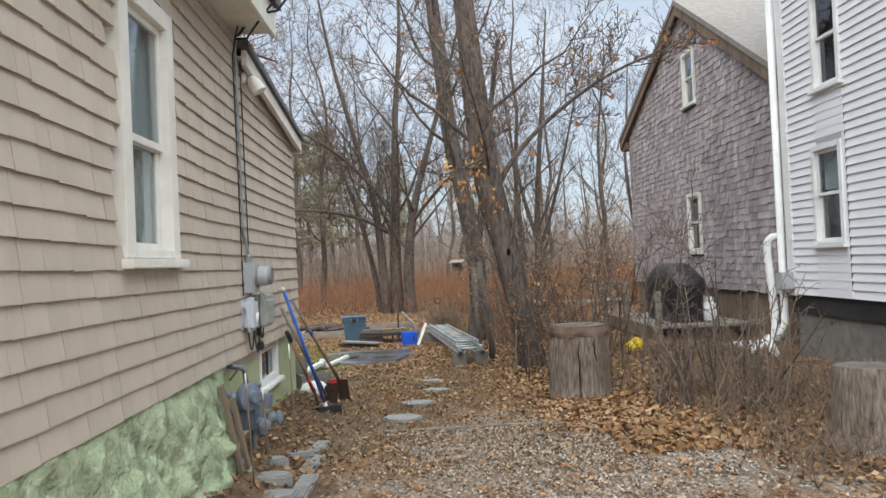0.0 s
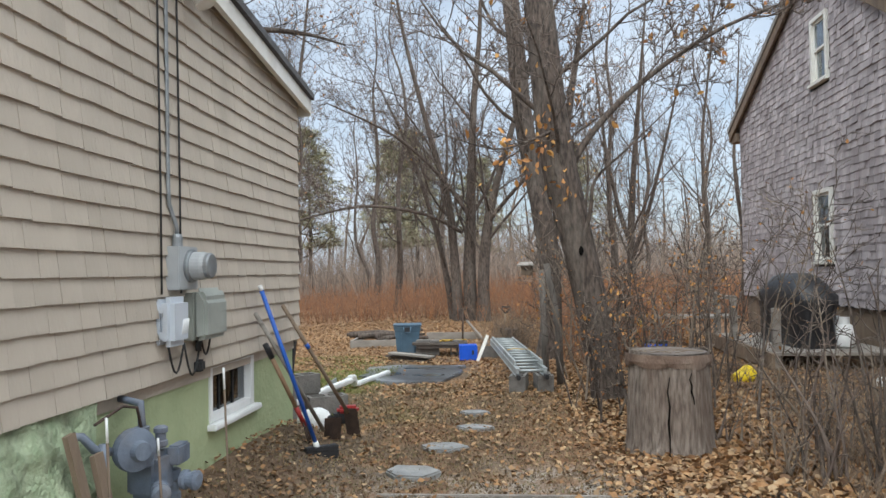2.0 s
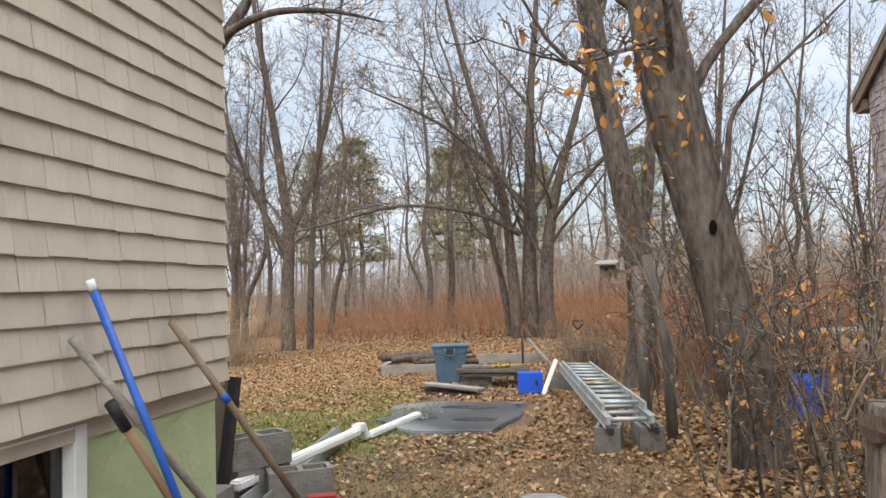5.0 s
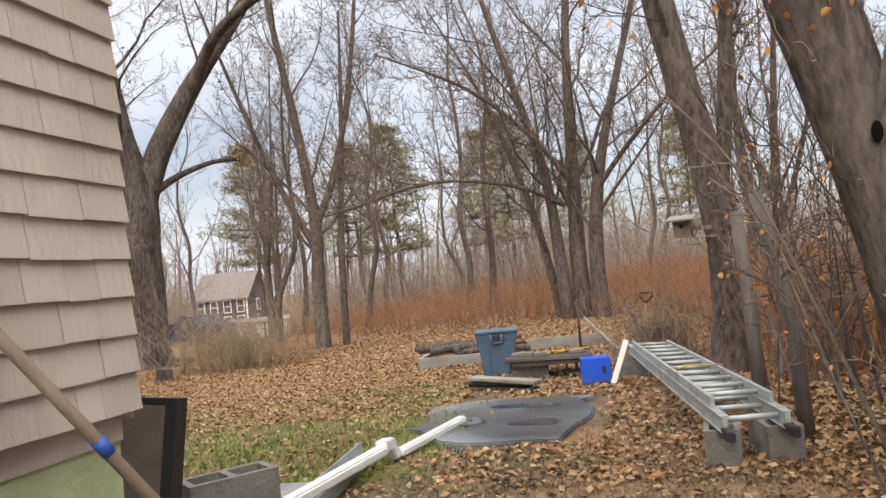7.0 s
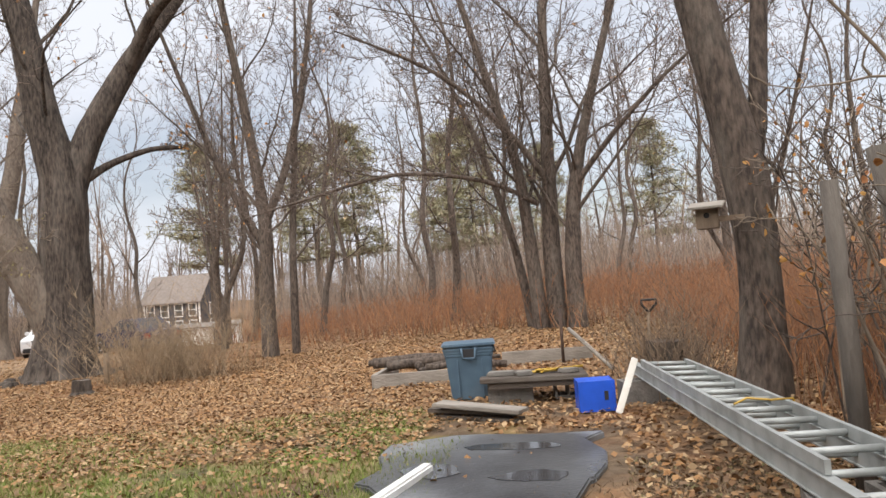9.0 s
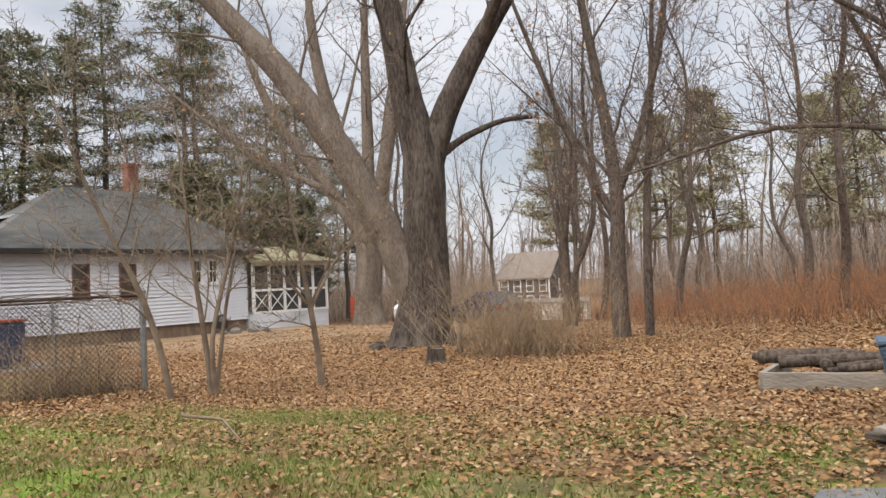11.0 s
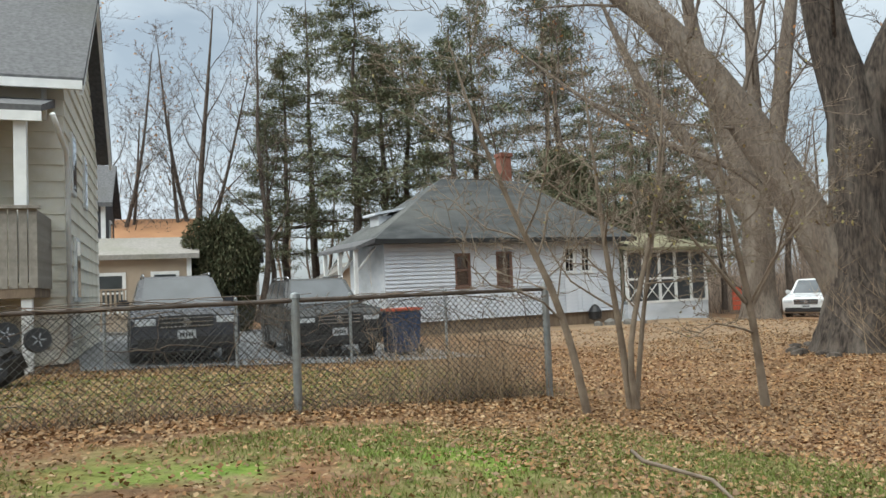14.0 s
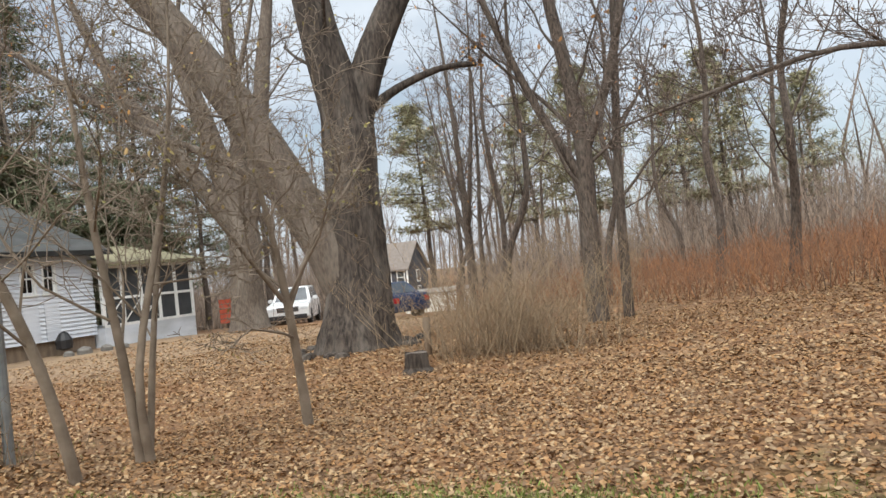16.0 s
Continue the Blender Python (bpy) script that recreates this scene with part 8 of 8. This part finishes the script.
def car(name, label, at, body, L, W, belt, top, hood, cab, material, wheel=0.36, grille=True):
    """Front towards +x. belt: height under the windows; hood: (front height, cowl height, cowl x); cab: window base and roof ends along x."""
    t = thing(name, label, "car", at=at)
    h = L / 2
    low = 0.26
    f0, cowl, cx = hood
    bx0, bx1, rx0, rx1 = cab
    prof = [(-h, low + 0.12), (-h + 0.06, low), (h - 0.12, low), (h, low + 0.12), (h, f0 - 0.12), (h - 0.12, f0), (cx, cowl), (bx0, belt + 0.02), (-h + 0.08, belt), (-h, belt - 0.12)]
    q = Geo().prism(prof, "y", -W / 2, W / 2)
    part("body", q, material, t, bevel=0.055)
    g2 = Geo()
    wb, wt = W / 2 - 0.05, W / 2 - 0.24
    for (x0, x1, w, z) in ((bx0, cx, wb, belt - 0.02), (rx0, rx1, wt, top)):
        for x, y in ((x0, -w), (x1, -w), (x1, w), (x0, w)):
            g2.v.append(Vector((x, y, z)))
    g2.f = [(3, 2, 1, 0), (4, 5, 6, 7), (0, 1, 5, 4), (1, 2, 6, 5), (2, 3, 7, 6), (3, 0, 4, 7)]
    part("roof", g2, material, t, bevel=0.05)

    def panel(pname, a, b, c, d, u0, u1, v0, v1, out):
        """A pane within the quad a b (below) c d (above)."""
        def at_uv(u, v):
            return a.lerp(b, u).lerp(d.lerp(c, u), v)
        k = Geo()
        qs = [at_uv(u0, v0), at_uv(u1, v0), at_uv(u1, v1), at_uv(u0, v1)]
        k.v = [p + out * 0.008 for p in qs] + [p - out * 0.03 for p in qs]
        k.f = [(0, 1, 2, 3), (7, 6, 5, 4), (0, 4, 5, 1), (1, 5, 6, 2), (2, 6, 7, 3), (3, 7, 4, 0)]
        part(pname, k, M_CARGLASS, t)
    V = [Vector(v) for v in g2.v[:8]]

    def nrm(a, b, c):
        n0 = (b - a).cross(c - a).normalized()
        return n0 if n0.dot((a + c) / 2 - Vector(((bx0 + cx) / 2, 0, (belt + top) / 2))) > 0 else -n0
    panel("windscreen", V[1], V[2], V[6], V[5], 0.07, 0.93, 0.10, 0.92, nrm(V[1], V[2], V[6]))
    panel("rear_window", V[3], V[0], V[4], V[7], 0.10, 0.90, 0.15, 0.90, nrm(V[3], V[0], V[4]))
    for a, b, c, d in ((V[0], V[1], V[5], V[4]), (V[3], V[2], V[6], V[7])):
        for u0, u1 in ((0.05, 0.30), (0.34, 0.62), (0.66, 0.92)):
            panel("side_window", a, b, c, d, u0, u1, 0.14, 0.9, nrm(a, b, c))
    for x in (-h + 0.85, h - 0.88):
        for s in (-1, 1):
            m = pose(x, s * (W / 2 - 0.09), wheel, 90, 0, 0)
            wl2 = part("wheel", Geo().lathe([(wheel * 0.62, -0.105), (wheel * 0.97, -0.105), (wheel, -0.06), (wheel, 0.06), (wheel * 0.97, 0.105), (wheel * 0.62, 0.105)], 24), M_TYRE, t, at=m)
            part("rim", Geo().lathe([(wheel * 0.3, -0.095), (wheel * 0.64, -0.112), (wheel * 0.64, 0.112), (wheel * 0.3, 0.095)], 20), M_RIM, wl2)
            for k in range(5):
                a = 2 * math.pi * k / 5
                # dark solid block in place of the shaded gap between spokes
                part("spoke_gap_block", Geo().box((-0.045, wheel * 0.3, -0.114), (0.045, wheel * 0.56, 0.114)), M_TYRE, wl2, at=pose(0, 0, 0, 0, 0, math.degrees(a)))
            part("wheel_arch", Geo().lathe([(wheel + 0.07, -0.1), (wheel + 0.07, 0.098)], 24, pose(x, s * (W / 2 - 0.09), wheel + 0.01, 90, 0, 0)), M_BLACKP, t)
    for s in (-1, 1):
        part("headlight", Geo().box((h - 0.28, s * (W / 2 - 0.24) - 0.2, f0 - 0.27), (h + 0.012, s * (W / 2 - 0.24) + 0.2, f0 - 0.12)), M_LAMP, t, bevel=0.03)
        part("tail_light", Geo().box((-h - 0.01, s * (W / 2 - 0.17) - 0.13, belt - 0.32), (-h + 0.1, s * (W / 2 - 0.17) + 0.13, belt - 0.1)), M_TAIL, t, bevel=0.02)
        part("mirror", Geo().box((cx - 0.75, s * (W / 2 + 0.1) - 0.11, belt + 0.02), (cx - 0.6, s * (W / 2 + 0.1) + 0.11, belt + 0.19)), material, t, bevel=0.03)
        part("fog_lamp", Geo().box((h - 0.05, s * (W / 2 - 0.25) - 0.1, low + 0.15), (h + 0.012, s * (W / 2 - 0.25) + 0.1, low + 0.23)), M_LAMP, t, bevel=0.01)
    part("bumper_strip", Geo().box((h - 0.1, -W / 2 + 0.08, low + 0.05), (h + 0.02, W / 2 - 0.08, low + 0.28)), M_BLACKP, t, bevel=0.03)
    if grille:
        gp = part("grille", Geo().box((h - 0.06, -W / 2 + 0.46, f0 - 0.32), (h + 0.008, W / 2 - 0.46, f0 - 0.08)), M_BLACKP, t, bevel=0.01)
        for k in range(3):
            part("grille_bar", Geo().box((h + 0.006, -W / 2 + 0.48, f0 - 0.29 + 0.075 * k), (h + 0.022, W / 2 - 0.48, f0 - 0.265 + 0.075 * k)), M_CHROME, gp)
        part("badge", Geo().lathe([(0.07, 0), (0.07, 0.03)], 20, pose(h + 0.006, 0, f0 - 0.2, 0, 90, 0)), M_CHROME, gp)
    pl0 = part("number_plate", Geo().box((h + 0.012, -0.16, low + 0.22), (h + 0.03, 0.16, low + 0.38)), M_PLATE, t)
    for k in range(5):
        part("plate_bar", Geo().box((h + 0.029, -0.12 + 0.05 * k, low + 0.26), (h + 0.033, -0.09 + 0.05 * k, low + 0.33)), M_BLACKP, pl0)
    if name.startswith("suv"):
        for s in (-1, 1):
            part("roof_rail", Geo().tube([(rx0 + 0.1, s * (wt - 0.05), top), (rx0 + 0.2, s * (wt - 0.04), top + 0.05), (rx1 - 0.1, s * (wt - 0.04), top + 0.05), (rx1, s * (wt - 0.05), top)], 0.018, 8), M_CHROME, t)
    return t


gz = ground_z(-20, 12) + 0.03
car("suv", "dark grey sport utility car parked on the wet driveway", pose(-19.4, 11.8, gz, 0, 0, -3), None, 4.6, 1.86, 1.02, 1.66, (0.98, 1.08, 0.95), (-2.15, 0.95, -1.85, 0.15), paint("dark_grey_car_paint", (0.055, 0.06, 0.075)))
car("suv", "black boxy sport utility car behind the fences", pose(-20.2, 15.0, ground_z(-21, 15.4) + 0.03, 0, 0, -4), None, 4.5, 1.86, 1.08, 1.72, (1.02, 1.10, 0.85), (-2.18, 0.85, -2.0, 0.2), paint("black_car_paint", (0.02, 0.021, 0.023)))
car("minivan", "white minivan parked beyond the oak", pose(-26.2, 40.6, ground_z(-26.2, 40.6), 0, 0, -62), None, 4.9, 1.9, 1.05, 1.72, (0.95, 1.08, 1.15), (-2.3, 1.15, -2.1, 0.2), paint("white_car_paint", (0.72, 0.73, 0.74)), wheel=0.33)
car("sedan", "dark blue sedan parked beyond the oak", pose(-19.8, 37.6, ground_z(-19.8, 37.6), 0, 0, 152), None, 4.5, 1.76, 0.92, 1.42, (0.80, 0.95, 0.95), (-1.75, 0.95, -1.05, 0.1), paint("navy_car_paint", (0.02, 0.035, 0.085)), wheel=0.32)

M_NAVYBIN = mat("navy_plastic", (0.02, 0.05, 0.13), (0.016, 0.04, 0.10), 5, 0.5, 0.05, 60)
M_REDLID = mat("red_orange_plastic", (0.55, 0.11, 0.06), (0.45, 0.09, 0.05), 5, 0.5, 0.05, 60)
wb = thing("wheelie_bin", "navy blue wheeled bin with red-orange lid", "bin", at=pose(-18.2, 16.35, ground_z(-18, 16.3) + 0.03, 0, 0, 12))
part("body", Geo().prism([(-0.30, 0.05), (0.28, 0.05), (0.34, 0.95), (-0.36, 0.95)], "x", -0.30, 0.30), M_NAVYBIN, wb, bevel=0.03)
part("lid", Geo().box((-0.33, -0.40, 0.955), (0.33, 0.37, 1.01)), M_REDLID, wb, bevel=0.02)
for x in (-0.3, 0.3):
    part("wheel", Geo().lathe([(0.1, -0.03), (0.1, 0.03)], 16, pose(x, 0.28, 0.1, 0, 90, 0)), M_BLACKP, wb)

shed = thing("metal_shed", "white metal garden shed with dark-edged double doors", "shed", at=pose(-21.6, 47.0, -1.5, 0, 0, 22) @ Matrix.Diagonal((1.2, 1.2, 0.85, 1)))
part("wall", Geo().box((-1.5, 0, 0), (1.5, 2.4, 1.4)), M_WHITE, shed)
part("roof", Geo().prism([(-0.15, 1.38), (1.2, 1.6), (2.55, 1.38), (2.55, 1.45), (1.2, 1.68), (-0.15, 1.45)], "x", -1.6, 1.6), M_ROOFTAN, shed)
for a in (-1.15, 0.35):
    part("door_edge", Geo().box((a, -0.04, 0), (a + 0.1, -0.002, 1.36)), M_BLACKP, shed)
part("door", Geo().box((-1.05, -0.03, 0.02), (0.35, -0.003, 1.34)), M_CREAM, shed)
part("door_handle", Geo().box((-0.36, -0.06, 0.7), (-0.33, -0.03, 0.9)), M_BLACKP, shed)
gt = thing("black_tub", "round black tub beside the metal shed", "tub", at=pose(-19.2, 48, -1.6))
part("shell", Geo().lathe([(0.3, 0), (0.36, 0.55), (0.3, 0.7)], 18), M_BLACKP, gt)
part("band", Geo().lathe([(0.365, 0.4), (0.37, 0.45)], 18), M_BLACKP, gt)

toy = thing("toy_buggy", "black toy buggy with white spoked wheels tipped on its side", "toy", at=pose(-15.0, 9.0, 0.1, 0, 0, 20))
part("frame", Geo().box((-0.35, -0.3, 0.1), (0.35, 0.3, 0.5)), M_BLACKP, toy, bevel=0.08, at=pose(0, 0, 0, 25, 10, 0))
for x, y, z in ((0.36, -0.25, 0.25), (0.36, 0.3, 0.6), (0.36, -0.1, 0.7)):
    w = part("wheel", Geo().lathe([(0.09, -0.05), (0.17, -0.05), (0.17, 0.05), (0.09, 0.05)], 18), M_BLACKP, toy, at=pose(x, y, z, 0, 80, 0))
    for k in range(5):
        part("spoke", Geo().box((-0.010, 0.02, -0.054), (0.010, 0.10, 0.054)), M_RIM, w, at=pose(0, 0, 0, 0, 0, 72 * k))
for i, (x, y, r) in enumerate(((-23.2, 26.2, 0.22), (-23.0, 26.8, 0.18), (-23.1, 25.6, 0.16), (-22.8, 27.3, 0.12))):
    k = part("garden_rock", Geo().lathe([(0.02, -0.1), (r, -0.03), (r * 0.9, r * 0.5), (r * 0.3, r * 0.8)], 8, pose(x, y, ground_z(x, y) + 0.03, 8, 5, 60 * i)), M_CONC, bevel=0.02)
    tagged(k, "pale rounded rock beside the cottage foundation", "rock", "rocks by the cottage")
bgp = part("black_sack", Geo().lathe([(0.05, 0), (0.22, 0.05), (0.24, 0.3), (0.12, 0.5), (0.03, 0.55)], 12, pose(-24.0, 26.2, -0.2)), M_COVER)
tagged(bgp, "black plastic sack hanging by the cottage wall", "sack")
orn = thing("red_fence_panel", "faded red slatted panel beyond the porch", "fence panel", at=pose(-24.5, 34.5, -0.34, 0, 0, 80))
for k in range(5):
    part("slat", Geo().box((-0.9, -0.02, 0.1 + 0.19 * k), (0.9, 0.02, 0.26 + 0.19 * k)), M_REDLID, orn)
dr = thing("tan_deck", "tan wooden deck with balusters at the low house", "deck", at=pose(-30.0, 11.9, 0.0, 0, 0, 84))
part("floor", Geo().box((-1.5, 0, 0.5), (1.5, 1.5, 0.65)), M_TANSIDE, dr)
for k in range(22):
    part("baluster", Geo().box((-1.5 + 0.14 * k, -0.03, 0.6), (-1.43 + 0.14 * k, 0.0, 1.5)), M_TANSIDE, dr)
part("hand_rail", Geo().box((-1.55, -0.05, 1.5), (1.55, 0.03, 1.56)), M_TANSIDE, dr)
for x in (-1.4, 1.4):
    part("post", Geo().box((x - 0.06, 0.0, -0.3), (x + 0.06, 0.12, 0.5)), M_TANSIDE, dr)

# ---- shingles of the taupe house: the nearest one by one, the rest joined ----
rng = random.Random(17)
WIDTHS = (0.10, 0.125, 0.15, 0.175, 0.20, 0.23)
COURSE = 0.1215  # at the near end; the spacing narrows rearward to fit the camera's view


def shingle_verts(w, h, drop=0.0):
    o, i = 0.021, 0.004
    return [(o, 0.0015, drop), (o, w - 0.0015, drop), (-0.028, w - 0.0015, drop), (-0.028, 0.0015, drop), (i, 0.0015, h), (i, w - 0.0015, h)]


SH_F = [(0, 1, 5, 4), (0, 3, 2, 1), (0, 4, 3), (1, 2, 5)]
single = {}
for w in WIDTHS:
    q = Geo()
    q.v, q.f = [Vector(v) for v in shingle_verts(w, COURSE + 0.004)], SH_F
    single[w] = q.mesh("shingle", M_SIDING)
rest, made = Geo(), 0
for k in range(27):
    y = -4 + rng.uniform(-0.1, 0)
    while y < 8.465:
        w = rng.choice(WIDTHS)
        if y + w > 8.40:
            w = 8.482 - y
        mid_y = y + w / 2
        lap = float(np.interp(mid_y, (2.7, 5.15, 7.6), (COURSE, 0.115, 0.1126)))
        z = float(np.interp(mid_y, (2.7, 5.15, 7.6), (0.909, 0.925, 0.934))) + lap * k
        top = min(z + lap + 0.008, house_top(mid_y) + 0.02)
        hole = WIN[0] - 0.02 < mid_y < WIN[1] + 0.02 and WIN[2] - 0.06 < z + lap / 2 < WIN[3] + 0.0
        dz, out = rng.uniform(-0.003, 0.003), rng.uniform(0, 0.004)
        if top - z > 0.03 and not hole and y + w < 8.485:
            if w in single and 2.6 < y < 6.9 and k < 11 and made < 300 and top - z > lap:
                part("shingle", single[w], None, house, at=pose(-1.502 + out, y, z + dz))
                made += 1
            else:
                n0 = len(rest.v)
                rest.v += [Vector((v[0] - 1.502 + out, v[1] + y, v[2] + z + (dz if v[2] < 0.01 else 0))) for v in shingle_verts(w, top - z)]
                rest.f += [tuple(n0 + i for i in f) for f in SH_F]
        y += w
tagged(part("shingles", rest, M_SIDING_J, house), kind="stuff")
